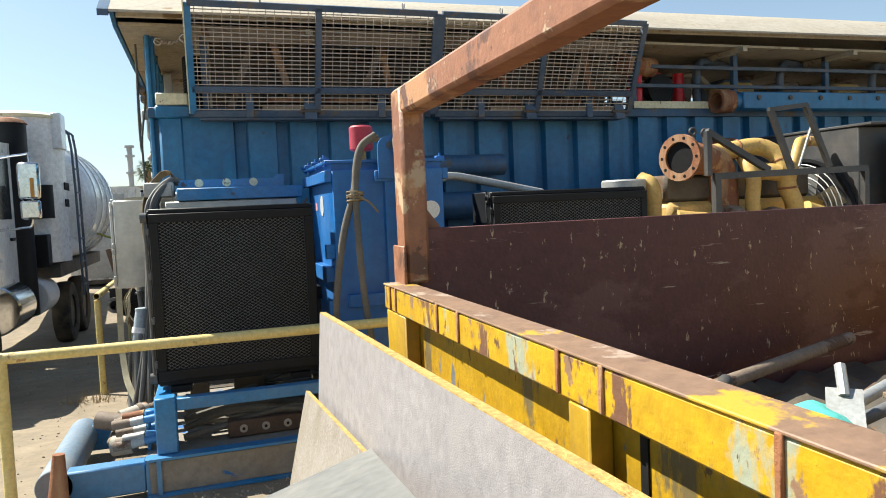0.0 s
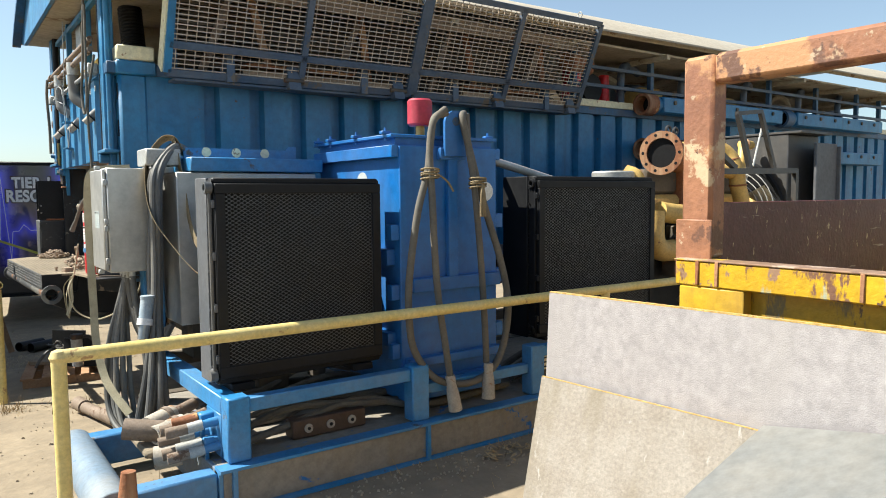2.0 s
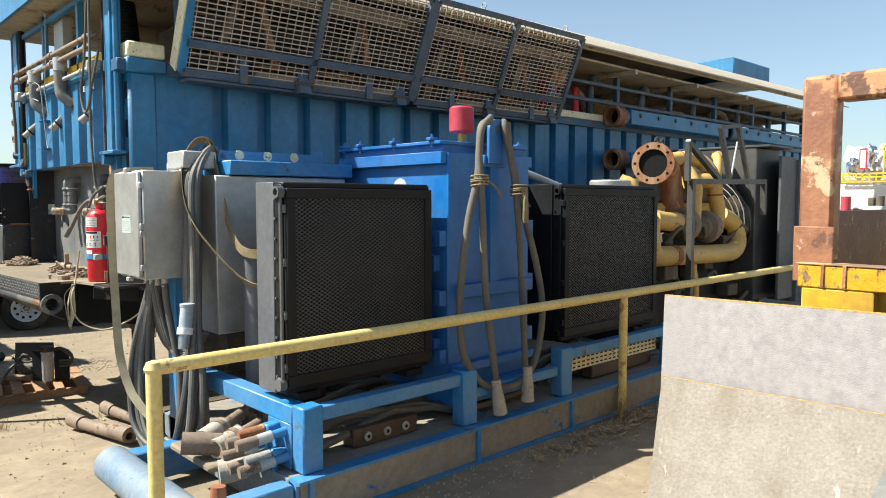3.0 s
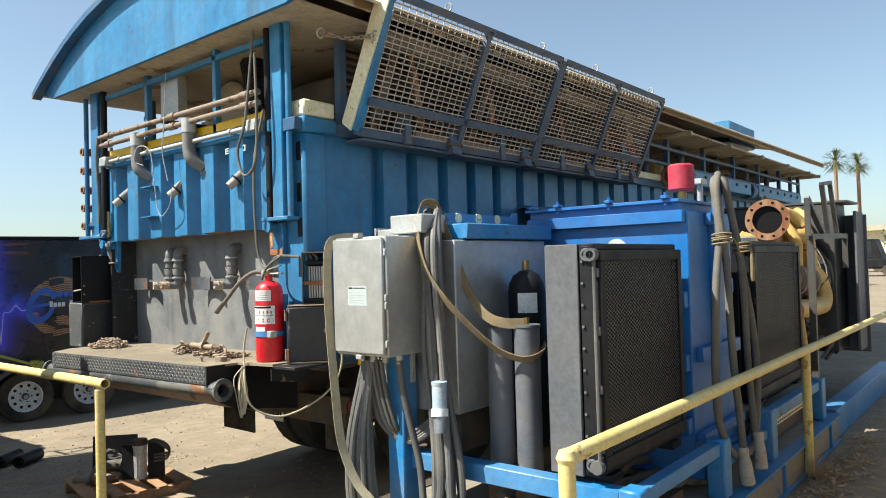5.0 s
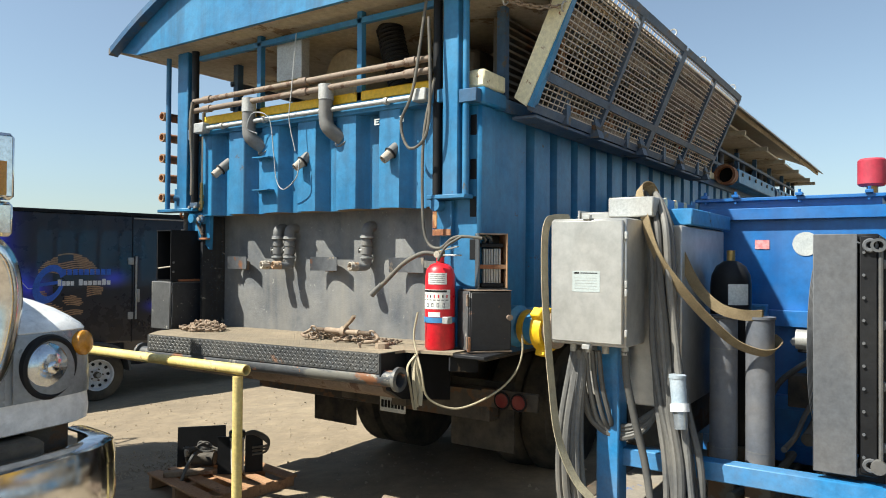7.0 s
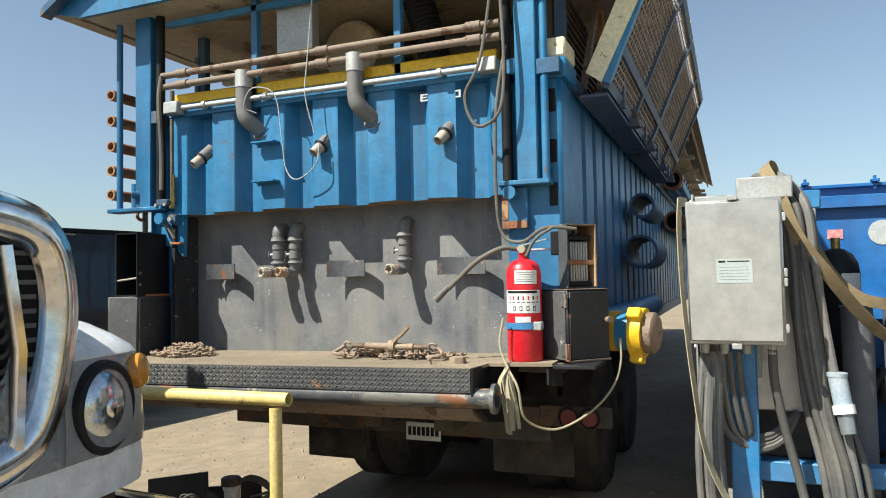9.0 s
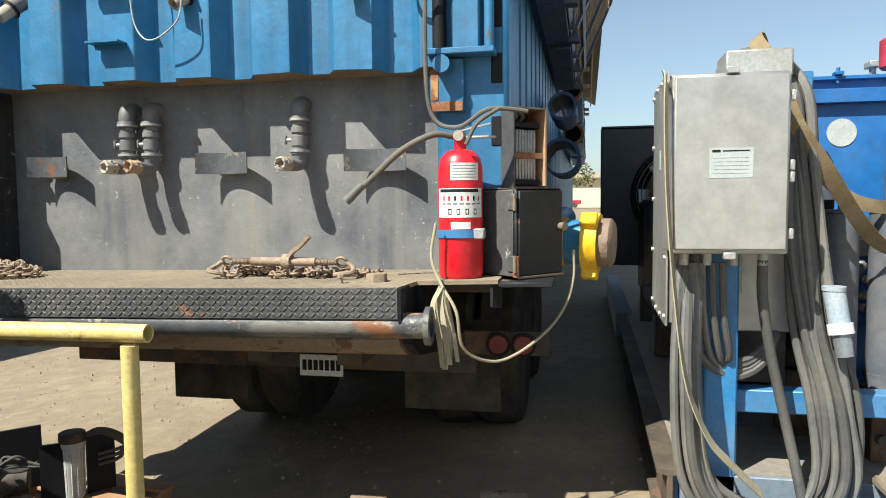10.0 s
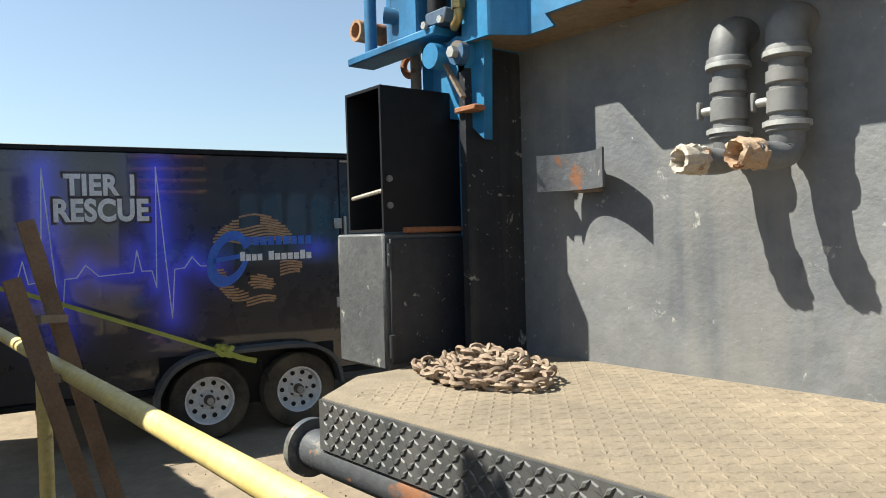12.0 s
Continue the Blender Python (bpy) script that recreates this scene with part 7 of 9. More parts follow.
# ---- things on the deck ----
def extinguisher():
    e = thing("fire_extinguisher", (-0.53, 6.75, 0.94), "red dry powder fire extinguisher in a blue strap on the deck", "fire extinguisher")
    x, y = -0.53, 6.75
    part("cylinder", lathe(N(), [(0.080, 0.942), (0.086, 0.955), (0.086, 1.36), (0.078, 1.40), (0.055, 1.425), (0.03, 1.435)], Matrix.Translation((x, y, 0)), 36), M_RED, e)
    part("neck", C(N(), (x, y, 1.43), (x, y, 1.47), 0.024), M_RED, e)
    g = part("valve", B(N(), x - 0.025, x + 0.025, y - 0.02, y + 0.02, 1.465, 1.505, 0.006), M_BRASS, e)
    part("gauge", C(N(), (x - 0.026, y, 1.485), (x - 0.04, y, 1.485), 0.02), M_PVCLT, g)
    part("handle", B(N(), x - 0.012, x + 0.012, y - 0.14, y - 0.01, 1.475, 1.485, 0.003), M_GALV, e)
    bm = N()
    sweep(bm, [(x, y + 0.02, 1.50), (x, y - 0.12, 1.53)], [(-0.012, -0.003), (0.012, -0.003), (0.012, 0.003), (-0.012, 0.003)])
    part("lever", bm, M_GALV, e)
    part("hose", T(N(), [(x - 0.01, y + 0.02, 1.485), (x - 0.04, y + 0.10, 1.49), (x - 0.06, y + 0.22, 1.43), (x - 0.08, y + 0.34, 1.32), (x - 0.09, y + 0.40, 1.27)], 0.013, 10, 6), M_HOSE, e)
    part("nozzle", C(N(), (x - 0.083, y + 0.365, 1.305), (x - 0.098, y + 0.43, 1.24), 0.015, 0.019, 14), M_CABLE, e)

    def wrap(name, z0, z1, a0, a1, mat, lab="", out=0.0875):
        bm = N()
        n = 16
        lo, hi = [], []
        for k in range(n + 1):
            a = radians(a0 + (a1 - a0) * k / n)
            c, s = math.cos(a) * out, math.sin(a) * out
            lo.append(bm.verts.new((x + c, y + s, z0)))
            hi.append(bm.verts.new((x + c, y + s, z1)))
        for k in range(n):
            bm.faces.new((lo[k], lo[k + 1], hi[k + 1], hi[k]))
        return part(name, bm, mat, e, lab)
    wrap("inspection_label", 1.315, 1.38, 165, 240, M_LABEL, "white inspection label")
    for k in range(5):
        wrap("label_print", 1.325 + k * 0.011, 1.3275 + k * 0.011, 170, 231, M_PVC, "", 0.0879)
    wrap("instruction_label", 1.175, 1.285, 120, 255, M_LABEL, "white instruction label with black heading")
    wrap("label_print", 1.270, 1.282, 130, 240, M_INK, "", 0.0879)
    for a in range(142, 240, 16):
        wrap("label_print", 1.238, 1.256, a, a + 5, M_RED if a % 3 else M_INK, "", 0.0879)
        wrap("label_print", 1.224, 1.229, a - 3, a + 8, M_PVC, "", 0.0879)
    for a in (158, 180, 202, 224):
        wrap("label_print", 1.186, 1.208, a, a + 9, M_INK, "", 0.0879)
        wrap("label_print", 1.190, 1.204, a + 2, a + 7, M_LABEL, "", 0.0881)
    wrap("brand_patch", 1.131, 1.158, 165, 215, M_LETTER, "white patch", 0.0877)
    bm = N()
    C(bm, (x, y, 1.098), (x, y, 1.128), 0.092, None, 32, 0.004)
    part("strap", bm, M_FRAME, e, "blue steel strap")
    part("strap_buckle", B(N(), x - 0.07, x - 0.02, y - 0.10, y - 0.06, 1.093, 1.133, 0.004), M_GALV, e)
    part("bracket", B(N(), x + 0.086, x + 0.125, y - 0.03, y + 0.03, 0.92, 1.35, 0.003), M_FRAME, e)
    part("stand", C(N(), (x, y, 0.921), (x, y, 0.944), 0.07, None, 24), M_BLACK, e)
    return e


bottle = extinguisher()
bottle.location += Vector((0.03, 0.006, 0.024))


def link_mesh(L=0.036, w=0.0125, r=0.0056):
    bm = N()
    pts, n, sec = [], 5, 5
    for q in (1, -1):
        for k in range(n):
            a = -math.pi / 2 + math.pi * k / (n - 1)
            pts.append(Vector((q * (L / 2 - w) + q * w * math.cos(a), q * w * math.sin(a), 0)))
    rings, m = [], len(pts)
    for i in range(m):
        side = (pts[(i + 1) % m] - pts[i - 1]).normalized().cross(Vector((0, 0, 1)))
        rings.append([bm.verts.new(pts[i] + (side * math.cos(2 * math.pi * k / sec) + Vector((0, 0, 1)) * math.sin(2 * math.pi * k / sec)) * r) for k in range(sec)])
    for i in range(m):
        a, b = rings[i], rings[(i + 1) % m]
        for k in range(sec):
            bm.faces.new((a[k], a[(k + 1) % sec], b[(k + 1) % sec], b[k]))
    return finish(bm, "chain link", M_CHAIN)


LINK = link_mesh()


def chain_along(owner, pts, r):
    path = smoothed(pts, 12)
    o = origin_of(owner)
    dist, n = 0.0, 0
    for a, b in zip(path, path[1:]):
        dist += (b - a).length
        while dist > 0.027:
            dist -= 0.027
            d = (b - a).normalized()
            up = Vector((r.uniform(-.5, .5), r.uniform(-.5, .5), 1)) if n % 2 else Vector((-d.y, d.x, 0.35))
            z = (up - d * up.dot(d)).normalized()
            y = z.cross(d)
            ob = new("link", LINK)
            ob.parent = owner
            ob.matrix_local = Matrix.Translation(b - o + Vector((0, 0, r.uniform(0, 0.004)))) @ Matrix((d, y, z)).transposed().to_4x4()
            n += 1


def chain_pile(cx, cy, rx, ry, h, label, loops=7):
    r = random.Random(int(cx * 100) + 50)
    owner = thing("chain", (cx, cy, 0.94), label, "chain", "chains on the deck")
    pts = []
    for k in range(loops * 9):
        f = k / (loops * 9)
        a = k * 0.72 + r.uniform(-.3, .3)
        R = 1.0 - 0.62 * f + r.uniform(-.38, .12)
        pts.append((cx + rx * R * math.cos(a), cy + ry * R * math.sin(a), 0.95 + h * f * r.uniform(0.75, 1.05)))
    chain_along(owner, pts, r)
    owner.location.z += deck_z(cy) - 0.94
    return owner


chain_pile(-0.53, 8.83, 0.135, 0.20, 0.060, "heap of dusty rusted load chain on the deck", 6)


def safety_chain():
    owner = thing("safety_chain", (-0.2, 6.2, 3.0), "slack steel chain tying the mesh guard back", "chain")
    a, b = Vector((-0.10, 6.173, 2.950)), Vector((-0.30, 6.448, 2.983))
    chain_along(owner, [a, a.lerp(b, 0.5) - Vector((0, 0, 0.025)), b], random.Random(3))
    part("shackle", ring(N(), a, (0, 1, 0.3), 0.028, 0.006, 18, 6), M_GALV, owner)
    part("shackle", ring(N(), b, (0, 1, 0.3), 0.028, 0.006, 18, 6), M_GALV, owner)


safety_chain()


def load_binder():
    b = thing("load_binder", (-0.52, 7.55, 0.94), "rusted ratchet load binder lying on a chain heap", "load binder")
    ax = Vector((-0.02, -1, 0)).normalized()
    c = Vector((-0.52, 7.53, 1.005))
    part("barrel", C(N(), c - ax * 0.14, c + ax * 0.14, 0.018, None, 18), M_CHAIN, b)
    part("ratchet", C(N(), c + ax * 0.0, c + ax * 0.035, 0.032, None, 14), M_CHAIN, b)
    bm = N()
    sweep(bm, smoothed([c + ax * 0.02 + Vector((-0.01, 0, 0.01)), c + ax * 0.045 + Vector((-0.012, 0, 0.04)), c + ax * 0.085 + Vector((-0.02, 0, 0.068)), c + ax * 0.125 + Vector((-0.03, 0, 0.105))], 4), [(-0.013, -0.007), (0.013, -0.007), (0.013, 0.007), (-0.013, 0.007)])
    part("handle", bm, M_CHAIN, b)
    for s in (1, -1):
        g = part("screw", C(N(), c + ax * s * 0.14, c + ax * s * 0.23, 0.011, None, 12), M_CHAIN, b)
        th = N()
        for k in range(14):
            ring(th, c + ax * s * (0.145 + k * 0.006), ax, 0.0115, 0.0022, 12, 4)
        part("thread", th, M_CHAIN, g)
        part("eye", ring(N(), c + ax * s * 0.25, (1, 0, 0.6), 0.022, 0.007, 18, 6), M_CHAIN, g)
        hk = c + ax * s * 0.27
        part("hook", T(N(), [hk, hk + ax * s * 0.03 + Vector((-0.01, 0, -0.02)), hk + ax * s * 0.04 + Vector((-0.05, 0, -0.035)), hk + ax * s * 0.0 + Vector((-0.07, 0, -0.04)), hk - ax * s * 0.03 + Vector((-0.06, 0, -0.045))], 0.010, 8, 5), M_CHAIN, g)
    r = random.Random(4)
    owner = thing("chain", (-0.5, 7.5, 0.94), "rusted load chain spread under the binder on the deck", "chain", "chains on the deck")
    pts = [(-0.50 + r.uniform(-.09, .09), 7.84 - 0.68 * k / 34 + r.uniform(-.05, .05), 0.950 + r.uniform(0, 0.03)) for k in range(35)]
    chain_along(owner, pts, r)
    for ob in (b, owner):
        ob.location.z += deck_z(7.5) - 0.94
        ob.location.y -= 0.045
    pts = [(-0.45 + r.uniform(-.07, .07), 7.25 + 0.5 * k / 20 + r.uniform(-.04, .04), 0.953 + r.uniform(0, 0.02)) for k in range(21)]
    chain_along(owner, pts, r)
    solo("hex_nut", C(N(), (-0.66, 7.05, 0.962), (-0.66, 7.05, 0.993), 0.042, 0.040, 6), M_CHAIN, "large rusty nut lying on the deck", "nut")
    bm = N()
    C(bm, (-0.72, 7.17, 0.961), (-0.72, 7.17, 0.982), 0.008, None, 10)
    C(bm, (-0.72, 7.17, 0.982), (-0.72, 7.17, 0.992), 0.013, None, 6)
    solo("bolt", bm, M_CHAIN, "small rusty bolt standing on the deck", "bolt")


load_binder()


def loose_lines():
    # grey cable looping from the open box down past the deck edge, with a frayed rag
    h = thing("electric_cable", (-0.5, 6.55, 0.8), "dusty grey cord hanging from the tank corner with a frayed rag", "cable")
    part("cord", T(N(), [(-0.45, 6.84, 2.55), (-0.50, 6.88, 2.2), (-0.49, 6.89, 1.75), (-0.48, 6.86, 1.58), (-0.50, 6.76, 1.545), (-0.52, 6.66, 1.60), (-0.50, 6.60, 1.61), (-0.46, 6.5, 1.60)], 0.009, 8, 6), M_HOSE, h)
    part("cord", T(N(), [(-0.52, 6.60, 1.61), (-0.56, 6.68, 1.55), (-0.58, 6.72, 1.47)], 0.008, 8, 6), M_HOSE, h)
    part("cord", T(N(), [(-0.615, 6.83, 1.18), (-0.63, 6.845, 1.05), (-0.66, 6.80, 0.95), (-0.70, 6.74, 0.86), (-0.67, 6.72, 0.72), (-0.58, 6.63, 0.655), (-0.50, 6.54, 0.67), (-0.40, 6.43, 0.745), (-0.33, 6.36, 0.84), (-0.30, 6.33, 0.95), (-0.30, 6.33, 1.06)], 0.006, 8, 6), M_WEB, h)
    r = random.Random(2)
    for k in range(5):
        y = 6.775 + 0.012 * k
        part("rag_strip", ribbon(N(), [(-0.67, 6.80, 0.95), (-0.70 + r.uniform(-.02, .02), y, 0.88), (-0.70 + r.uniform(-.02, .02), y - 0.02, 0.78), (-0.70 + r.uniform(-.02, .02), y - 0.025 + r.uniform(-.02, .02), 0.66 + r.uniform(-.03, .03))], 0.022, 0.003, 5), M_WEB, h, "frayed pale rag")
    w = thing("wiring", (-0.48, 7.3, 2.0), "thin white wires hanging on the rear panel", "wire")
    part("wire", T(N(), [(-0.49, 7.95, 3.0), (-0.49, 7.99, 2.62), (-0.50, 8.0, 2.42), (-0.49, 7.95, 2.20)], 0.0038, 6, 6), M_WIREGREY, w)
    part("wire", T(N(), [(-0.46, 8.36, 2.36), (-0.50, 8.42, 2.40), (-0.50, 8.36, 2.50), (-0.48, 8.22, 2.45), (-0.47, 8.18, 2.2), (-0.46, 8.16, 2.02), (-0.47, 8.08, 1.95), (-0.48, 7.95, 2.02), (-0.47, 7.93, 2.14)], 0.0038, 6, 6), M_WIREGREY, w)
    part("wire", T(N(), [(-0.50, 6.86, 3.05), (-0.51, 6.95, 2.5), (-0.51, 7.04, 2.3), (-0.51, 6.98, 2.14), (-0.51, 6.86, 2.2), (-0.51, 6.83, 2.45), (-0.50, 6.85, 2.9)], 0.009, 8, 8), M_HOSE, w)
    part("wire", T(N(), [(-0.49, 9.05, 2.66), (-0.50, 9.06, 2.5), (-0.49, 9.05, 2.2), (-0.49, 9.05, 1.95)], 0.013, 8, 5), M_HOSE, w)


loose_lines()


# ---- pallet with a filter pump, pipes and litter ----
M_PALLET = surf("sunburnt pallet timber", (0.30, 0.155, 0.075), (0.38, 0.22, 0.12), 7, 0.85, 0, 0.3, 60, (0.20, 0.12, 0.075), 0.02, 6)
M_CLEAR = surf("scuffed clear plastic", (0.62, 0.62, 0.60), (0.48, 0.48, 0.46), 14, 0.25, 0, 0.05)


def build_yard():
    g0 = -0.205
    p = thing("pallet", (-0.47, 8.70, g0), "broken brown timber pallet on the dirt", "pallet")
    m = Matrix.Translation((-0.47, 8.70, g0)) @ Matrix.Rotation(radians(-9), 4, "Z")
    for y in (-0.38, 0.0, 0.36):
        part("stringer", B(N(), -0.36, 0.36, y - 0.02, y + 0.02, 0.0, 0.092, 0.003, m), M_PALLET, p)
    for k, w in enumerate((0.10, 0.085, 0.10, 0.07, 0.10)):
        part("board", B(N(), -0.37 + k * 0.16, -0.37 + k * 0.16 + w, -0.42, 0.40, 0.093, 0.11, 0.002, m @ Matrix.Rotation(radians((k * 7 % 5 - 2) * 0.6), 4, "Z")), M_PALLET, p)
    f = thing("filter_pump", (-0.42, 8.75, g0 + 0.11), "dark water filter unit with clear canister on the pallet", "filter")
    z0 = g0 + 0.112

    def plate(x0, y0, x1, y1, h, name, lean=0.0):
        bm = N()
        d = Vector((x1 - x0, y1 - y0, 0))
        n = Vector((-d.y, d.x, 0)).normalized() * 0.008
        base = [Vector((x0, y0, z0)) - n, Vector((x1, y1, z0)) - n, Vector((x1, y1, z0)) + n, Vector((x0, y0, z0)) + n]
        lo = [bm.verts.new(v) for v in base]
        hi = [bm.verts.new(v + Vector((0, 0, h)) + n * lean) for v in base]
        for k in range(4):
            bm.faces.new((lo[k], lo[(k + 1) % 4], hi[(k + 1) % 4], hi[k]))
        bm.faces.new(lo)
        bm.faces.new(hi)
        return part(name, bm, M_BLACK, f)
    plate(-0.56, 9.09, -0.30, 8.86, 0.29, "back_plate", 3)
    plate(-0.50, 8.70, -0.43, 8.60, 0.27, "mount_plate")
    plate(-0.355, 8.575, -0.255, 8.50, 0.28, "mount_plate")
    c0 = Vector((-0.405, 8.605, z0))
    part("canister", lathe(N(), [(0.040, 0.0), (0.046, 0.012), (0.050, 0.24), (0.056, 0.25), (0.056, 0.265)], Matrix.Translation(c0), 24), M_CLEAR, f, "scuffed clear canister")
    for k in range(12):
        a = k * math.pi / 6
        d = Vector((math.cos(a), math.sin(a), 0))
        part("canister_rib", C(N(), c0 + d * 0.045 + Vector((0, 0, 0.02)), c0 + d * 0.049 + Vector((0, 0, 0.235)), 0.003, None, 5), M_CLEAR, f)
    part("canister_head", C(N(), c0 + Vector((0, 0, 0.265)), c0 + Vector((0, 0, 0.31)), 0.058, None, 20, 0, 0.006), M_DARK, f)
    q0 = c0 + Vector((0.09, -0.05, 0.27))
    for k in range(3):
        part("hose", T(N(), [q0 - Vector((0.06, -0.04, 0.0)), q0 + Vector((0.0, -0.03, 0.03 - 0.01 * k)), q0 + Vector((0.07, -0.10, -0.03 - 0.015 * k)), q0 + Vector((0.06, -0.09, -0.12 + 0.02 * k)), q0 + Vector((-0.01, -0.02, -0.14 + 0.025 * k))], 0.009, 8, 6), M_CABLEDK, f)
    c1 = Vector((-0.52, 8.93, z0 + 0.085))
    part("pulley", ring(N(), c1, (1, 0.9, 0), 0.062, 0.013, 24, 6), M_DARK, f)
    part("pulley_hub", C(N(), c1 - Vector((0.02, 0.018, 0)), c1 + Vector((0.12, 0.10, 0)), 0.02), M_DARK, f)
    for a in range(3):
        d = Vector((-0.67 * math.cos(a * 1.05), 0.74 * math.cos(a * 1.05), math.sin(a * 1.05)))
        part("pulley_spoke", C(N(), c1 - d * 0.06, c1 + d * 0.06, 0.006, None, 6), M_DARK, f)
    part("pump_motor", C(N(), (-0.42, 8.83, z0 + 0.075), (-0.52, 8.98, z0 + 0.08), 0.055, None, 18, 0, 0.006), M_DARK, f)
    part("pressure_gauge", C(N(), (-0.57, 8.985, z0 + 0.12), (-0.545, 8.975, z0 + 0.12), 0.028, None, 16), M_PVCLT, f)
    rr = random.Random(19)
    for k in range(6):
        part("hose", T(N(), [(-0.60 + rr.uniform(-.04, .04), 8.90 + rr.uniform(-.06, .06), z0 + 0.16 + rr.uniform(-.03, .04)), (-0.54, 8.80 + rr.uniform(-.05, .05), z0 + 0.20 + rr.uniform(-.05, .03)), (-0.47, 8.72 + rr.uniform(-.04, .04), z0 + 0.17), (-0.42, 8.66, z0 + 0.24)], 0.007, 7, 6), rr.choice([M_CABLE, M_CABLEDK]), f)
    part("hose", T(N(), [(-0.52, 8.86, z0 + 0.15), (-0.62, 8.82, z0 + 0.14), (-0.70, 8.80, z0 + 0.06), (-0.74, 8.79, z0 - 0.01)], 0.013, 8, 6), M_CABLE, f)
    solo("timber_offcut", B(N(), -0.17, 0.17, -0.035, 0.035, 0.0, 0.035, 0.004, Matrix.Translation((-0.63, 8.86, z0)) @ Matrix.Rotation(radians(-38), 4, "Z")), M_PLANK, "grey timber offcut lying on the pallet", "timber")
    for (x0, y0), (x1, y1), mm in (((-0.63, 7.08), (-0.50, 6.30), M_PIPE), ((-0.34, 7.28), (-0.27, 6.52), M_PIPE)):
        q = thing("pipe_offcut", ((x0 + x1) / 2, (y0 + y1) / 2, 0), "brown rusted drill pipe offcut lying on the dirt", "pipe", "pipes on the ground")
        h0, h1 = gz(x0, y0), gz(x1, y1)
        part("tube", C(N(), (x0, y0, 0.055 + h0), (x1, y1, 0.055 + h1), 0.042, None, 20, 0.012), mm, q)
        d = Vector((x1 - x0, y1 - y0, 0)).normalized()
        part("collar", C(N(), Vector((x0, y0, 0.065 + h0)), Vector((x0, y0, 0.065 + h0)) + d * 0.16, 0.052, None, 20, 0.016), mm, q)
        part("collar", C(N(), Vector((x1, y1, 0.065 + h1)) - d * 0.2, Vector((x1, y1, 0.065 + h1)), 0.052, None, 20, 0.02), mm, q)
    # timber trestle leaning by the rail
    t = thing("timber_trestle", (-1.0, 11.0, 0), "worn timber trestle leaning beside the yellow rail", "trestle")
    for p0, p1 in (((-0.80, 10.62, -0.26), (-1.19, 10.75, 1.385)), ((-0.92, 10.40, -0.25), (-1.27, 10.55, 1.17))):
        bm = N()
        sweep(bm, [p0, p1], [(-0.03, -0.018), (0.03, -0.018), (0.03, 0.018), (-0.03, 0.018)], (0, 1, 0))
        part("timber", bm, M_WOOD, t)
    for p0, p1 in (((-1.04, 10.66, 0.78), (-1.16, 10.50, 0.80)), ((-1.09, 10.69, 1.00), (-1.21, 10.53, 1.02))):
        bm = N()
        sweep(bm, [p0, p1], [(-0.03, -0.015), (0.03, -0.015), (0.03, 0.015), (-0.03, 0.015)])
        part("cross_piece", bm, M_PLANK, t)
    for x0, y0, x1, y1 in ((-0.72, 10.7, -0.46, 10.95), (-0.62, 10.5, -0.36, 10.72)):
        solo("tube_offcut", C(N(), (x0, y0, height(x0, y0) + 0.06), (x1, y1, height(x1, y1) + 0.06), 0.055, None, 18, 0.008), M_BLACK, "short black tube offcut on the dirt", "pipe", "pipes on the ground")
    # gravel, litter and dry grass
    r = random.Random(31)
    bm = N()

    def stone(x, y, s0):
        a, g = r.uniform(0, 6.28), height(x, y)
        vs = [bm.verts.new((x + s0 * math.cos(a + q) * r.uniform(.7, 1.2), y + s0 * math.sin(a + q) * r.uniform(.7, 1.2), g - 0.006)) for i, q in enumerate((0, 1.26, 2.51, 3.77, 5.03))]
        top = [bm.verts.new((x + s0 * 0.55 * math.cos(a + q + 0.3), y + s0 * 0.55 * math.sin(a + q + 0.3), g + s0 * r.uniform(0.35, 0.8) + 0.002)) for q in (0, 1.26, 2.51, 3.77, 5.03)]
        for i in range(5):
            bm.faces.new((vs[i], vs[(i + 1) % 5], top[(i + 1) % 5], top[i]))
        bm.faces.new(top)
    for k in range(5200):
        stone(r.uniform(-4, 4.5), r.uniform(2.6, 13), r.choice([0.003, 0.004, 0.005, 0.006, 0.008, 0.013]) * r.uniform(0.7, 1.4))
    for k in range(2600):
        u = r.uniform(-1, 1)
        x = r.uniform(-3.5, 0.5)
        stone(x, 9.55 - 0.35 * x + r.gauss(0, 0.10) + (0.42 if u > 0 else 0), r.uniform(0.004, 0.011))
    for k in range(900):
        stone(r.uniform(-0.6, 6.3), r.gauss(4.22, 0.10), r.uniform(0.004, 0.012))
    solo("gravel", bm, M_STONE, "scattered pale stones on the dirt", "gravel", kind="stuff", smooth=False)
    bm = N()
    for cx, cy, n, sp in ((2.18, 4.28, 420, 0.28), (2.9, 4.25, 160, 0.35), (1.2, 4.28, 90, 0.5), (-1.14, 7.5, 120, 0.16), (-0.6, 4.75, 90, 0.14), (-0.55, 7.3, 50, 0.3)):
        for k in range(n):
            x, y = r.gauss(cx, sp), r.gauss(cy, sp * 0.45)
            h = r.uniform(0.02, 0.16) * (1 if k % 3 == 0 else 0.2)
            dx, dy = r.uniform(-.06, .06), r.uniform(-.06, .06)
            g = height(x, y)
            a, b = bm.verts.new((x, y, g)), bm.verts.new((x + 0.006, y + 0.003, g))
            c1 = bm.verts.new((x + dx, y + dy, g + h + 0.012))
            bm.faces.new((a, b, c1))
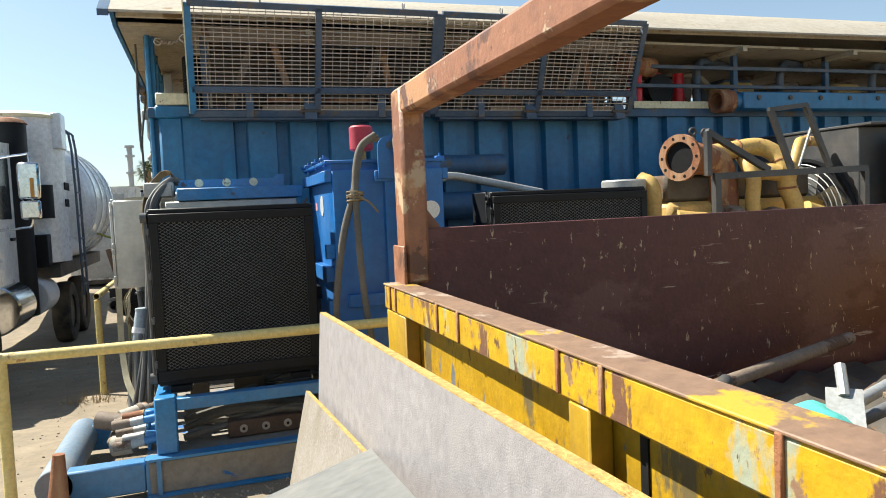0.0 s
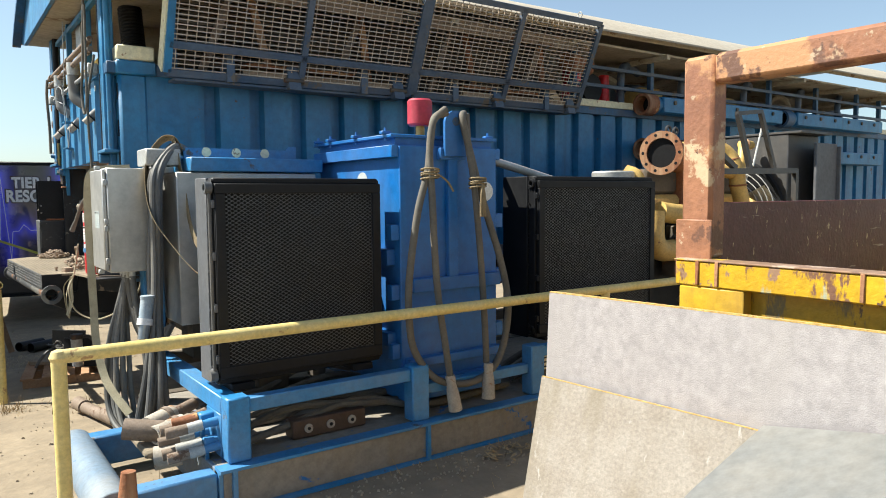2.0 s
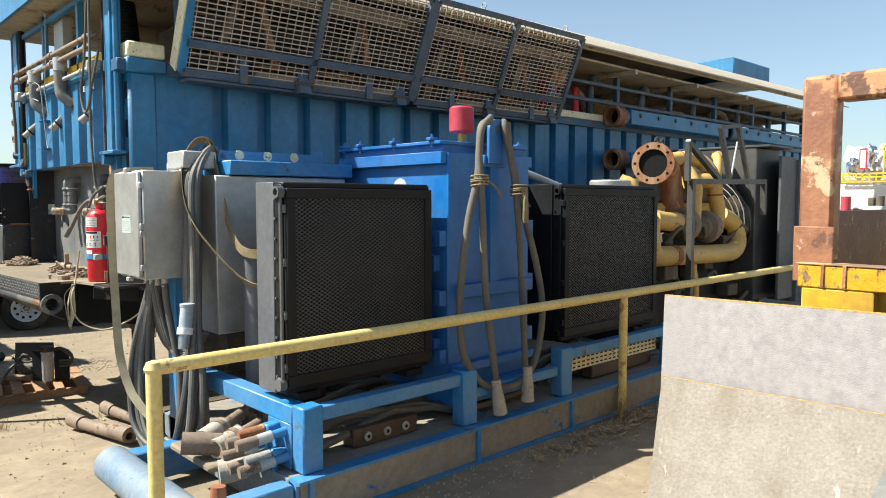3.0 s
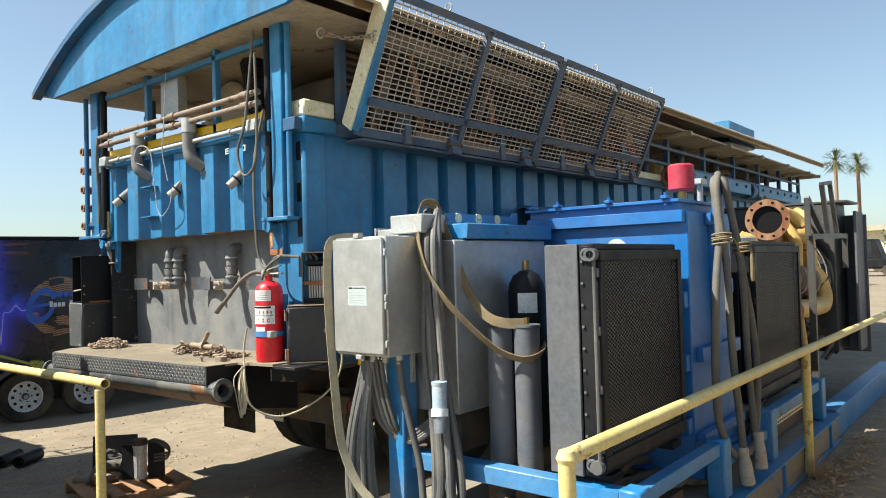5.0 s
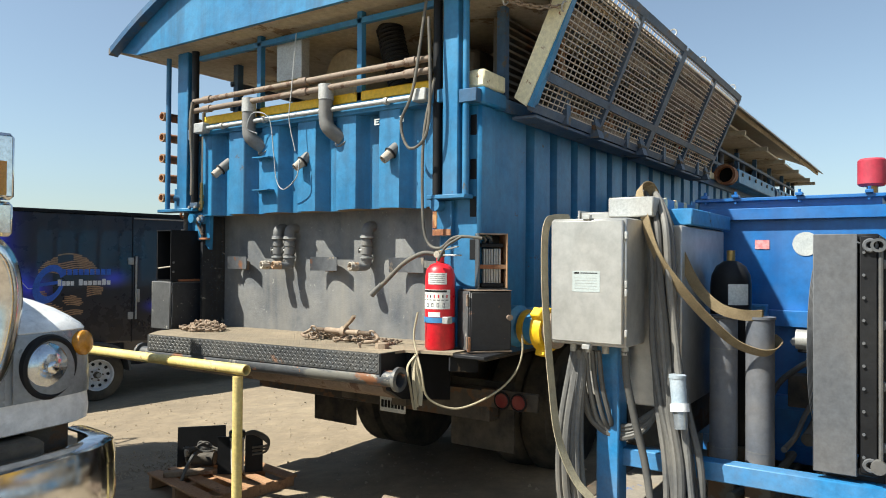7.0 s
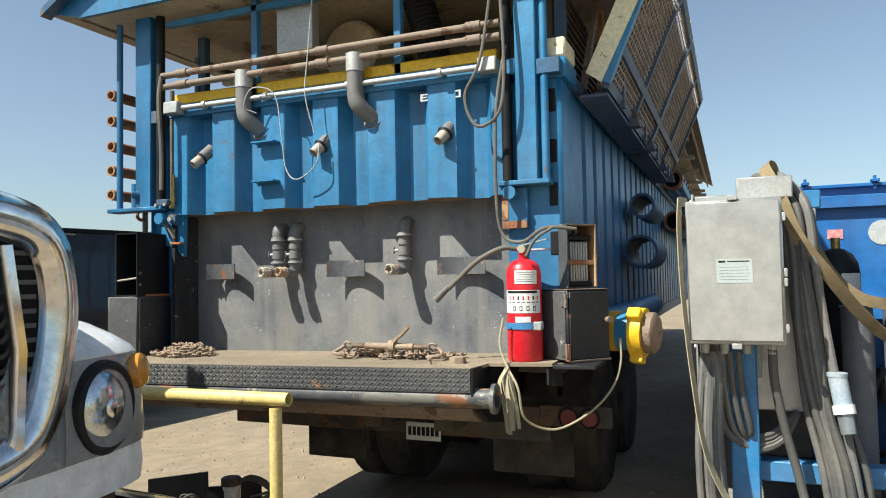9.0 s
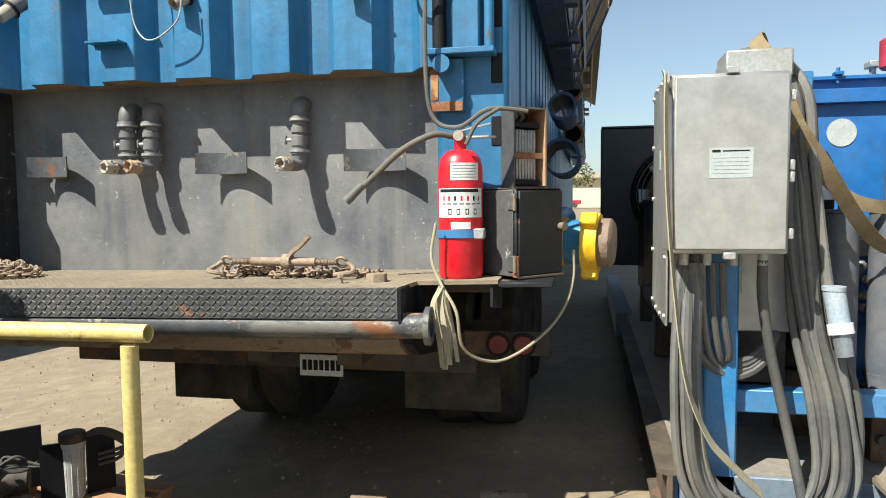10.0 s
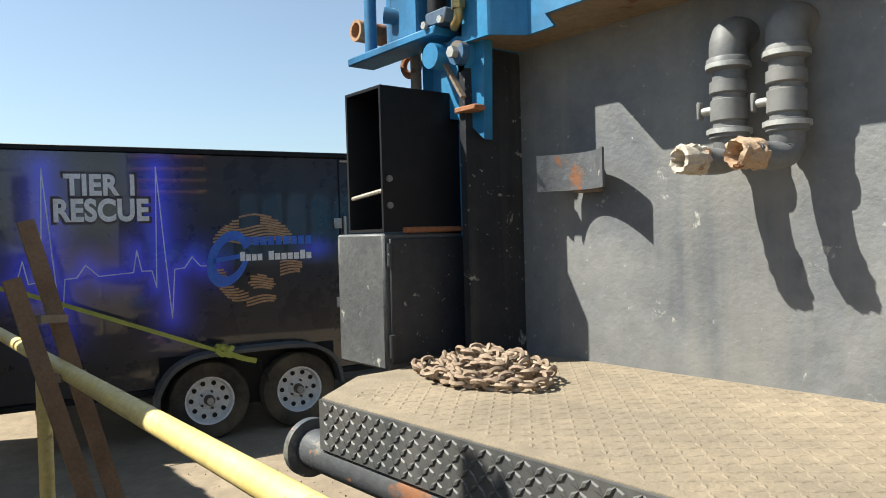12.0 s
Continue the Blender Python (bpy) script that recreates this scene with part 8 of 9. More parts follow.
    for k in range(170):
        a, d = r.uniform(0, 6.28), abs(r.gauss(0, 0.11))
        x, y = 2.22 + d * math.cos(a) * 1.5 - 0.05, 4.30 + d * math.sin(a) * 0.7
        h, w = r.uniform(0.05, 0.24) * (1.25 - min(1.0, d / 0.3)), r.uniform(0.0015, 0.003)
        q, lean = r.uniform(0, 6.28), r.uniform(0.1, 0.6) * h
        bm.faces.new([bm.verts.new(v) for v in ((x - w, y, -0.01), (x + w, y, -0.01), (x + lean * math.cos(q), y + lean * math.sin(q), h + 0.01))])
    for k in range(420):
        x, y = r.uniform(1.0, 3.6), 4.30 - abs(r.gauss(0, 0.10)) - 0.10 * math.exp(-((r.random() - 0.5) / 0.3) ** 2)
        q, l, w, z = r.uniform(0, 6.28), r.uniform(0.012, 0.045), r.uniform(0.004, 0.012), r.uniform(0.008, 0.03)
        u, v = Vector((math.cos(q), math.sin(q), r.uniform(-0.3, 0.3))) * l, Vector((-math.sin(q), math.cos(q), r.uniform(-0.4, 0.4))) * w
        o = Vector((x, y, z))
        bm.faces.new([bm.verts.new(c) for c in (o - u, o - v, o + u, o + v)])
    solo("dry_grass", bm, M_DRY, "dry grass tufts and leaf litter", "grass", kind="stuff", smooth=False)


build_yard()


# ---- vehicles and distance ----
def wheel(parent, x, y, z, r, w, axis, rim_mat, rim_label, rim_r=0.6):
    q = Matrix.Translation((x, y, z)) @ (Matrix.Rotation(math.pi / 2, 4, "Y") if axis == "x" else Matrix.Rotation(-math.pi / 2, 4, "X"))
    h = w / 2
    t = part("tyre", lathe(N(), [(r * rim_r, -h * 0.8), (r * 0.8, -h), (r * 0.95, -h * 0.85), (r, -h * 0.5), (r, h * 0.5), (r * 0.95, h * 0.85), (r * 0.8, h), (r * rim_r, h * 0.8)], q, 36, True), M_RUBBER, parent, "black tyre")
    rim = lathe(N(), [(0.0, -h * 0.35), (r * 0.2, -h * 0.4), (r * 0.25, -h * 0.2), (r * rim_r * 0.85, -h * 0.25), (r * rim_r * 0.93, -h * 0.78), (r * rim_r, -h * 0.82), (r * rim_r, h * 0.6), (0, h * 0.6)], q, 30)
    g = part("rim", rim, rim_mat, t, rim_label)
    return t, q


def fit_letters(name, body, x0, x1, z0, z1, y, mat, parent, label, bold=0.02):
    """Upright letters on a wall that faces -y, stretched to a box."""
    cu = bpy.data.curves.new(name, "FONT")
    cu.body, cu.size, cu.extrude, cu.offset, cu.space_character = body, 1.0, 0.003, bold, 1.06
    tmp = bpy.data.objects.new(name, cu)
    scene.collection.objects.link(tmp)
    me = bpy.data.meshes.new_from_object(tmp.evaluated_get(bpy.context.evaluated_depsgraph_get()))
    bpy.data.objects.remove(tmp)
    bpy.data.curves.remove(cu)
    xs, ys = [v.co.x for v in me.vertices], [v.co.y for v in me.vertices]
    kx, ky = (x1 - x0) / (max(xs) - min(xs)), (z1 - z0) / (max(ys) - min(ys))
    o = origin_of(parent)
    for v in me.vertices:
        v.co = Vector((x0 + (v.co.x - min(xs)) * kx, y - v.co.z * 0.3, z0 + (v.co.y - min(ys)) * ky)) - o
    me.materials.clear()
    me.materials.append(mat)
    ob = new(name, me)
    ob.parent = parent
    return tagged(ob, label)


def rescue_trailer():
    y0, x0, x1 = 12.6, -1.085, 3.6
    t = thing("cargo_trailer", (0.45, y0, 0), "black enclosed tandem axle trailer with blue pulse line graphics", "trailer")
    part("body", B(N(), x0, x1, y0, y0 + 2.1, 0.26, 1.955, 0.03), M_TRAILER, t)
    part("roof_trim", B(N(), x0 - 0.01, x1 + 0.01, y0 - 0.012, y0 + 0.03, 1.935, 1.972, 0.004), M_BLACK, t)
    part("lower_trim", B(N(), x0 - 0.01, x1 + 0.01, y0 - 0.010, y0 + 0.03, 0.24, 0.28, 0.004), M_BLACK, t)
    part("wheel_box", B(N(), -0.02, 1.26, y0 - 0.012, y0 - 0.002, 0.10, 0.50, 0), M_INK, t)
    for x in (0.298, 0.951):
        w, q = wheel(t, x, y0 - 0.03, 0.175, 0.285, 0.19, "y", M_LETTER, "white steel rim with round holes", 0.60)
        for k in range(10):
            a = 2 * math.pi * k / 10
            c = Vector((x + 0.122 * math.cos(a), y0 - 0.063, 0.175 + 0.122 * math.sin(a)))
            part("rim_hole", C(N(), c, c + Vector((0, 0.008, 0)), 0.017, None, 12), M_BLACK, w)
        part("hub", C(N(), (x, y0 - 0.115, 0.175), (x, y0 - 0.05, 0.175), 0.034, 0.038, 16), M_DARK, w)
        part("hub_cap", C(N(), (x, y0 - 0.135, 0.175), (x, y0 - 0.112, 0.175), 0.024, None, 14), M_GALV, w)
        for k in range(5):
            a = 2 * math.pi * k / 5
            part("lug_nut", C(N(), (x + 0.062 * math.cos(a), y0 - 0.085, 0.175 + 0.062 * math.sin(a)), (x + 0.062 * math.cos(a), y0 - 0.055, 0.175 + 0.062 * math.sin(a)), 0.009, None, 6), M_DARK, w)
    fender = N()
    pts = [(-0.06, y0 - 0.08, 0.16), (-0.04, y0 - 0.08, 0.27), (0.04, y0 - 0.08, 0.40), (0.16, y0 - 0.08, 0.475), (0.32, y0 - 0.08, 0.505), (0.62, y0 - 0.08, 0.515), (0.98, y0 - 0.08, 0.51), (1.14, y0 - 0.08, 0.46), (1.24, y0 - 0.08, 0.36), (1.28, y0 - 0.08, 0.20)]
    sweep(fender, smoothed(pts, 4), [(-0.085, -0.014), (0.085, -0.014), (0.085, 0.014), (-0.085, 0.014)], (0, 0, 1))
    part("fender", fender, M_PLASTIC, t, "dusty black double fender")
    yy = y0 - 0.004
    for dy, grow, mat in ((0.0045, 0.016, M_SHADE), (0.008, 0.0, M_LETTER)):
        fit_letters("lettering", "TIER 1", -0.569 - grow, -0.136 + grow, 1.637 - grow, 1.782 + grow, y0 - dy, mat, t, "bold silver letters", 0.05 if grow else 0.04)
        fit_letters("lettering", "RESCUE", -0.633 - grow, -0.049 + grow, 1.459 - grow, 1.618 + grow, y0 - dy, mat, t, "bold silver letters", 0.05 if grow else 0.04)
    line = [(-0.90, 1.05), (-0.862, 1.05), (-0.82, 1.21), (-0.79, 1.06), (-0.749, 1.069), (-0.721, 0.97), (-0.695, 1.814), (-0.609, 0.733), (-0.581, 1.082), (-0.511, 1.088), (-0.456, 1.17), (-0.377, 1.092), (-0.162, 1.107), (-0.137, 1.259), (-0.109, 1.114), (-0.043, 1.113), (-0.016, 0.993), (0.002, 1.835), (0.08, 0.77), (0.107, 1.117), (0.174, 1.124), (0.226, 1.2), (0.282, 1.132), (0.36, 1.13)]

    def trace(w, dy, mat, name):
        bm = N()
        for (xa, za), (xb, zb) in zip(line, line[1:]):
            d = Vector((xb - xa, 0, zb - za))
            n = Vector((-d.z, 0, d.x)).normalized() * w
            a, b = Vector((xa, y0 - dy, za)), Vector((xb, y0 - dy, zb))
            bm.faces.new([bm.verts.new(v) for v in (a - n, b - n, b + n, a + n)])
            bm.faces.new([bm.verts.new(b + Vector((math.cos(k * math.pi / 7) * w, 0, math.sin(k * math.pi / 7) * w))) for k in range(14)])
        part(name, bm, mat, t, "", False)
    # airbrushed halo of the printed line: one thin print sheet, its ink densest along the line
    nx, nz = 96, 84
    ax, bx, az, bz = -0.98, 0.52, 0.50, 1.93
    pa = np.array(line[:-1])
    pb = np.array(line[1:])
    ab = pb - pa
    bm = N()
    lay = bm.verts.layers.float.new("ink")
    grid = []
    for i in range(nx + 1):
        row = []
        for j in range(nz + 1):
            p = np.array((ax + (bx - ax) * i / nx, az + (bz - az) * j / nz))
            f = np.clip(((p - pa) * ab).sum(1) / (ab * ab).sum(1), 0, 1)
            d = np.sqrt((((pa + ab * f[:, None]) - p) ** 2).sum(1)).min()
            v = bm.verts.new((p[0], y0 - 0.003, p[1]))
            v[lay] = math.exp(-(d / 0.088) ** 1.25)
            row.append(v)
        grid.append(row)
    for i in range(nx):
        for j in range(nz):
            q = (grid[i][j], grid[i + 1][j], grid[i + 1][j + 1], grid[i][j + 1])
            if max(v[lay] for v in q) > 0.002:
                bm.faces.new(q)
    for v in [v for v in bm.verts if not v.link_faces]:
        bm.verts.remove(v)
    part("pulse_halo", bm, M_INKBLUE, t, "", False)
    trace(0.0035, 0.0062, M_LINE, "pulse_line")
    # round logo as plain shapes
    cx, cz, R = 0.685, 1.16, 0.345

    def inside(u, v):
        rr = u * u + v * v
        if rr > 1:
            return 0
        if v > 0.36 and not (abs(u + 0.12) < 0.22 and 0.72 < v < 0.9):
            return 1
        if u > 0.52 and -0.36 < v < -0.08:
            return 2
        if rr > 0.5 and u < -0.2 and -0.85 < v < -0.12:
            return 3
        if ((u - 0.1) / 0.28) ** 2 + ((v + 0.5) / 0.18) ** 2 < 1:
            return 4
        return 5 if v < -0.8 and -0.25 < u < 0.4 else 0

    pieces = {k: N() for k in range(1, 6)}
    for k in range(34):
        v0 = -1 + 2 * k / 33
        for i in range(40):
            u0 = -1 + 2 * i / 40
            if inside(u0 + 0.025, v0):
                bm = pieces[inside(u0 + 0.025, v0)]
                za = cz + R * v0 + 0.014 * math.sin(u0 * 6 + k * 0.25)
                zb = cz + R * v0 + 0.014 * math.sin((u0 + 0.05) * 6 + k * 0.25)
                xa, xb = cx + R * u0, cx + R * (u0 + 0.05)
                bm.faces.new([bm.verts.new(q) for q in ((xa, y0 - 0.0062, za - 0.007), (xb, y0 - 0.0062, zb - 0.007), (xb, y0 - 0.0062, zb + 0.007), (xa, y0 - 0.0062, za + 0.007))])
    for bm in pieces.values():
        part("logo_patch", bm, M_EAGLE, t, "tan striped print", False)
    bm = N()
    last = None
    for k in range(33):
        a = radians(-20 + 340 * k / 32 + 45)
        w = 0.028 + 0.018 * math.sin(math.pi * k / 32)
        ca, sa = math.cos(a), math.sin(a)
        ro, ri = 1.0, 1.0 - w / 0.11
        pr = []
        for q in (ro, ri):
            u, v = 0.148 * ca * q, 0.205 * sa * q
            pr.append(bm.verts.new((0.478 + u + v * 0.22, y0 - 0.0085, 1.175 + v)))
        if last:
            bm.faces.new((last[0], pr[0], pr[1], last[1]))
        last = pr
    bm.faces.new([bm.verts.new(q) for q in ((0.36, y0 - 0.0085, 1.145), (0.60, y0 - 0.0085, 1.180), (0.61, y0 - 0.0085, 1.215), (0.365, y0 - 0.0085, 1.180))])
    part("logo_swirl", bm, M_LOGO, t, "blue swirl", False)
    for xa, xb, za, zb, count, mat in ((0.60, 1.12, 1.268, 1.332, 9, M_LOGO), (0.565, 0.735, 1.155, 1.222, 4, M_LETTER), (0.775, 1.115, 1.155, 1.222, 7, M_LETTER)):
        step = (xb - xa) / count
        for k in range(count):
            low = zb if mat == M_LOGO or k in (0, 5) else zb - 0.018
            part("logo_bar", B(N(), xa + step * k, xa + step * (k + 0.80), y0 - 0.009, y0 - 0.006, za, low, 0), mat, t)
    # glints on the skin, painted as two soft blots of blue colour
    for gx, gz0, rx, rz, top in ((1.14, 1.23, 0.24, 0.15, 0.62), (1.64, 0.90, 0.26, 0.12, 0.5)):
        bm = N()
        lay = bm.verts.layers.float.new("ink")
        rings = []
        for k in range(13):
            f = k / 12
            row = [bm.verts.new((gx + rx * f * math.cos(q * math.pi / 14), y0 - 0.0015, gz0 + rz * f * math.sin(q * math.pi / 14))) for q in range(28)]
            for v in row:
                v[lay] = top * max(0.0, math.exp(-(2.1 * f) ** 2) - 0.012)
            rings.append(row)
        for p, q in zip(rings[1:], rings[2:]):
            for k in range(28):
                bm.faces.new((p[k], p[(k + 1) % 28], q[(k + 1) % 28], q[k]))
        bm.faces.new(rings[1])
        for v in rings[0]:
            bm.verts.remove(v)
        part("logo_glint", bm, M_INKBLUE, t, "", False)
    part("end_trim", B(N(), x0 - 0.012, x0 + 0.03, y0 - 0.008, y0 + 0.02, 0.26, 1.95, 0.003), M_GALV, t)
    part("drip_rail", B(N(), 1.36, 1.95, y0 - 0.02, y0 - 0.001, 1.90, 1.915, 0.003), M_PVCLT, t)
    part("door_seam", B(N(), 1.343, 1.353, y0 - 0.004, y0 - 0.0005, 0.5, 1.93, 0), M_VOID, t)
    part("lock_rod", C(N(), (1.385, y0 - 0.02, 0.76), (1.385, y0 - 0.02, 1.475), 0.012, None, 10), M_GALV, t)
    for z in (1.42, 0.80):
        part("door_hinge", B(N(), 1.30, 1.36, y0 - 0.016, y0 - 0.001, z - 0.04, z + 0.04, 0.003), M_GALV, t)
    part("lock_handle", B(N(), 1.395, 1.425, y0 - 0.035, y0 - 0.01, 0.95, 1.10, 0.006), M_GALV, t)
    s = thing("ratchet_strap", (0.45, y0, 0), "yellow-green webbing strap tied along the black trailer", "strap")
    ys = y0 - 0.17
    part("webbing", ribbon(N(), [(-1.7, ys, 1.36), (-0.93, ys, 1.05), (-0.70, ys, 0.97), (0.28, ys, 0.565), (0.38, ys, 0.525)], 0.028, 0.004, 4, (0, 1, 0)), M_STRAPG, s)
    part("webbing", ribbon(N(), [(0.40, ys, 0.52), (0.52, ys, 0.465), (0.62, ys, 0.435)], 0.036, 0.005, 4, (0, 1, 0)), M_STRAPG, s)
    rr = random.Random(6)
    for k in range(9):
        part("knot_turn", ribbon(N(), [(0.39 + rr.uniform(-.06, .06), ys - rr.uniform(0, 0.03), 0.53 + rr.uniform(-.05, .05)) for _ in range(4)], 0.03, 0.005, 4, (0, 1, 0)), M_STRAPG, s)
    part("strap_hook", T(N(), [(0.62, ys, 0.43), (0.66, ys, 0.42), (0.65, ys, 0.37), (0.69, ys, 0.33), (0.70, ys, 0.27)], 0.006, 6, 5), M_BLACK, s)
    for ob in (t, s):
        ob.location = (0.741, 13.631, -0.289)
        ob.rotation_euler = (0, 0, radians(-10.5))
        ob.scale = (1.2, 1.2, 1.2)


def blue_ink():
    """Violet blue print on the trailer skin, as dense as the sheet's ink; also colours the painted glints."""
    m = M_TRAILER.copy()
    m.name = "violet blue print ink"
    nt = m.node_tree
    bs = nt.nodes["Principled BSDF"]
    at = nt.nodes.new("ShaderNodeAttribute")
    at.attribute_name = "ink"
    x = nt.nodes.new("ShaderNodeMix")
    x.data_type = "RGBA"
    nt.links.new(at.outputs["Fac"], x.inputs[0])
    nt.links.new(bs.inputs["Base Color"].links[0].from_socket, x.inputs[6])
    x.inputs[7].default_value = (0.09, 0.10, 1.0, 1)
    nt.links.new(x.outputs[2], bs.inputs["Base Color"])
    return m


M_INKBLUE = blue_ink()
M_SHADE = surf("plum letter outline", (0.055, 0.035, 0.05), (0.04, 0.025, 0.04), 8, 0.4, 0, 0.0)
M_STRAPG = surf("yellow green webbing", (0.45, 0.46, 0.10), (0.38, 0.40, 0.08), 20, 0.9, 0, 0.3, 200)
rescue_trailer()


def vacuum_truck():
    t = thing("vacuum_truck", (-3.3, 11.5, 0), "white vacuum tank truck with chrome grille, parked", "truck")
    xl, xr = -2.12, -4.42
    cx = (xl + xr) / 2
    # hood and fenders, drawn over one plan line and its mirror
    plan = smoothed([(-3.27, 7.44), (-2.95, 7.445), (-2.62, 7.465), (-2.42, 7.49), (-2.25, 7.515), (-2.13, 7.56), (-2.085, 7.635), (-2.07, 7.80), (-2.06, 8.3), (-2.10, 9.0)], 4)
    heart = Vector((-3.0, 8.9, 0))

    def loft(profile, sx, first=0, last=None):
        bm = N()
        rows = []
        for p in plan[first:last]:
            d = (heart - Vector((p.x, p.y, 0)))
            d.z = 0
            d.normalize()
            row = []
            for inset, z in profile:
                q = Vector((p.x, p.y, 0)) + d * inset
                row.append(bm.verts.new((q.x if sx > 0 else 2 * cx - q.x, q.y, z)))
            rows.append(row)
        for r0, r1 in zip(rows, rows[1:]):
            for k in range(len(profile) - 1):
                bm.faces.new((r0[k], r0[k + 1], r1[k + 1], r1[k]))
        return bm
    for sx in (1, -1):
        fd = part("fender", loft([(0.035, 1.15), (0.022, 1.165), (0.04, 1.185), (0.09, 1.215), (0.16, 1.25), (0.26, 1.285), (0.42, 1.325), (0.65, 1.36), (0.9, 1.38)], sx), M_TRUCK, t, "white curved fender")
        part("light_panel", loft([(0.05, 0.875), (0.0, 0.885), (-0.004, 0.94), (0.004, 1.02), (0.012, 1.10), (0.026, 1.165)], sx, 6, 29), M_BEZEL, fd, "glossy grey headlight panel")
        part("lower_panel", loft([(0.03, 0.755), (0.006, 0.765), (0.0, 0.82), (0.008, 0.885)], sx, 0, 29), M_TRUCK, fd)
        if sx > 0:
            hx, hy = -2.315, 7.525
        else:
            hx, hy = 2 * cx + 2.315, 7.525
        q = Matrix.Translation((hx, hy, 1.015)) @ Vector((0.25 * sx, -1, 0.02)).to_track_quat("Z", "Y").to_matrix().to_4x4()
        g = part("headlight_bezel", lathe(N(), [(0.108, -0.02), (0.112, 0.018), (0.122, 0.026), (0.134, 0.018), (0.146, -0.02)], q, 36, True), M_BLACK, fd)
        h = part("headlight", lathe(N(), [(0.109, -0.01), (0.105, 0.008), (0.08, 0.022), (0.045, 0.03), (0.0, 0.033)], q, 32), M_LENS, fd, "round clear headlight")
        part("bulb_shade", lathe(N(), [(0.03, 0.030), (0.022, 0.036), (0.0, 0.038)], q, 20), M_CHROME, h)
        sxx = -2.145 if sx > 0 else 2 * cx + 2.145
        q = Matrix.Translation((sxx, 7.565, 1.10)) @ Vector((0.75 * sx, -1, 0.1)).to_track_quat("Z", "Y").to_matrix().to_4x4()
        part("turn_signal", lathe(N(), [(0.058, -0.03), (0.058, 0.012), (0.045, 0.026), (0.02, 0.034), (0.0, 0.036)], q @ Matrix.Diagonal((1.15, 0.95, 1, 1)), 24), M_AMBER, fd, "amber turn signal")
    # hood: rounded sections growing back to the cab
    bm = N()
    rows = []
    for y, hw, zt, zb in ((7.47, 0.79, 1.585, 0.89), (7.55, 0.82, 1.61, 0.88), (7.9, 0.86, 1.66, 0.9), (8.5, 0.92, 1.72, 0.9), (9.02, 0.96, 1.77, 0.9)):
        row = []
        for k in range(25):
            a = math.pi * k / 24
            c, q = math.cos(a), math.sin(a)
            row.append(bm.verts.new((cx + hw * math.copysign(abs(c) ** 0.42, c), y, zb + 0.30 + (zt - zb - 0.30) * q ** 0.5)))
        row = [bm.verts.new((cx + hw, y, zb))] + row + [bm.verts.new((cx - hw, y, zb))]
        rows.append(row)
    for p, q in zip(rows, rows[1:]):
        for k in range(len(p) - 1):
            bm.faces.new((p[k], p[k + 1], q[k + 1], q[k]))
    part("hood", bm, M_TRUCK, t, "white rounded hood")
    g = part("grille", B(N(), cx - 0.74, cx + 0.74, 7.48, 7.54, 0.92, 1.52, 0.05), M_VOID, t)
    for k in range(9):
        x = cx - 0.60 + k * 0.15
        bm = N()
        sweep(bm, [(x + 0.02, 7.46, 0.96), (x + 0.005, 7.43, 1.22), (x - 0.02, 7.45, 1.47)], [(-0.035, -0.012), (-0.02, -0.022), (0.02, -0.022), (0.035, -0.012), (0.035, 0.01), (-0.035, 0.01)], (1, 0, 0))
        part("grille_bar", bm, M_CHROME, g)
    for k in range(14):
        part("grille_mesh", B(N(), cx - 0.70, cx + 0.70, 7.475, 7.478, 0.97 + 0.037 * k, 0.982 + 0.037 * k, 0), M_PLASTIC, g)
    loop = [(0.0, 0.915), (0.40, 0.92), (0.60, 0.945), (0.70, 1.02), (0.755, 1.20), (0.765, 1.36), (0.72, 1.49), (0.60, 1.545), (0.35, 1.565), (0.0, 1.57)]
    loop = loop + [(-u, v) for u, v in reversed(loop[1:-1])]
    rim = N()
    path = smoothed([(cx + u, 7.43 + 0.05 * (u / 0.75) ** 2, v) for u, v in loop + loop[:2]], 5)
    sweep(rim, path, [(0.060 * math.cos(a * math.pi / 6), 0.045 * math.sin(a * math.pi / 6)) for a in range(12)], (0, 1, 0))
    part("grille_surround", rim, M_CHROME, g, "wide chrome grille surround")
    bm = N()
    sec = [(-0.03, -0.16), (0.022, -0.15), (0.032, -0.09), (0.03, 0.08), (0.02, 0.145), (-0.02, 0.16), (-0.08, 0.16), (-0.08, 0.15), (-0.03, 0.145)]
    path = smoothed([(2 * cx + 2.02, 7.75, 0.53), (2 * cx + 2.05, 7.48, 0.53), (2 * cx + 2.35, 7.33, 0.53), (cx, 7.25, 0.53), (-2.35, 7.33, 0.53), (-2.12, 7.43, 0.53), (-2.055, 7.52, 0.53), (-2.03, 7.75, 0.53)], 5)
    sweep(bm, path, sec)
    part("bumper", bm, M_CHROME, t, "chrome front bumper")
    part("bumper_bracket", B(N(), cx - 0.9, cx + 0.9, 7.42, 7.7, 0.45, 0.74, 0.02), M_DARK, t)
    part("splash_panel", B(N(), cx - 1.1, cx + 1.1, 7.62, 7.66, 0.5, 1.1, 0.02), M_DARK, t)
    # cab
    part("cab", prism(N(), [(9.0, 0.75), (9.0, 1.78), (9.45, 2.52), (10.5, 2.58), (10.5, 0.75)], "x", xr + 0.20, xl - 0.20), M_TRUCK, t)
    part("side_window", prism(N(), [(9.35, 1.62), (9.65, 2.35), (10.35, 2.38), (10.35, 1.62)], "x", xl - 0.20, xl - 0.194), M_GLASS, t)
    part("windscreen", prism(N(), [(9.06, 1.84), (9.43, 2.46), (9.40, 2.48), (9.02, 1.84)], "x", xr + 0.30, xl - 0.30), M_GLASS, t)
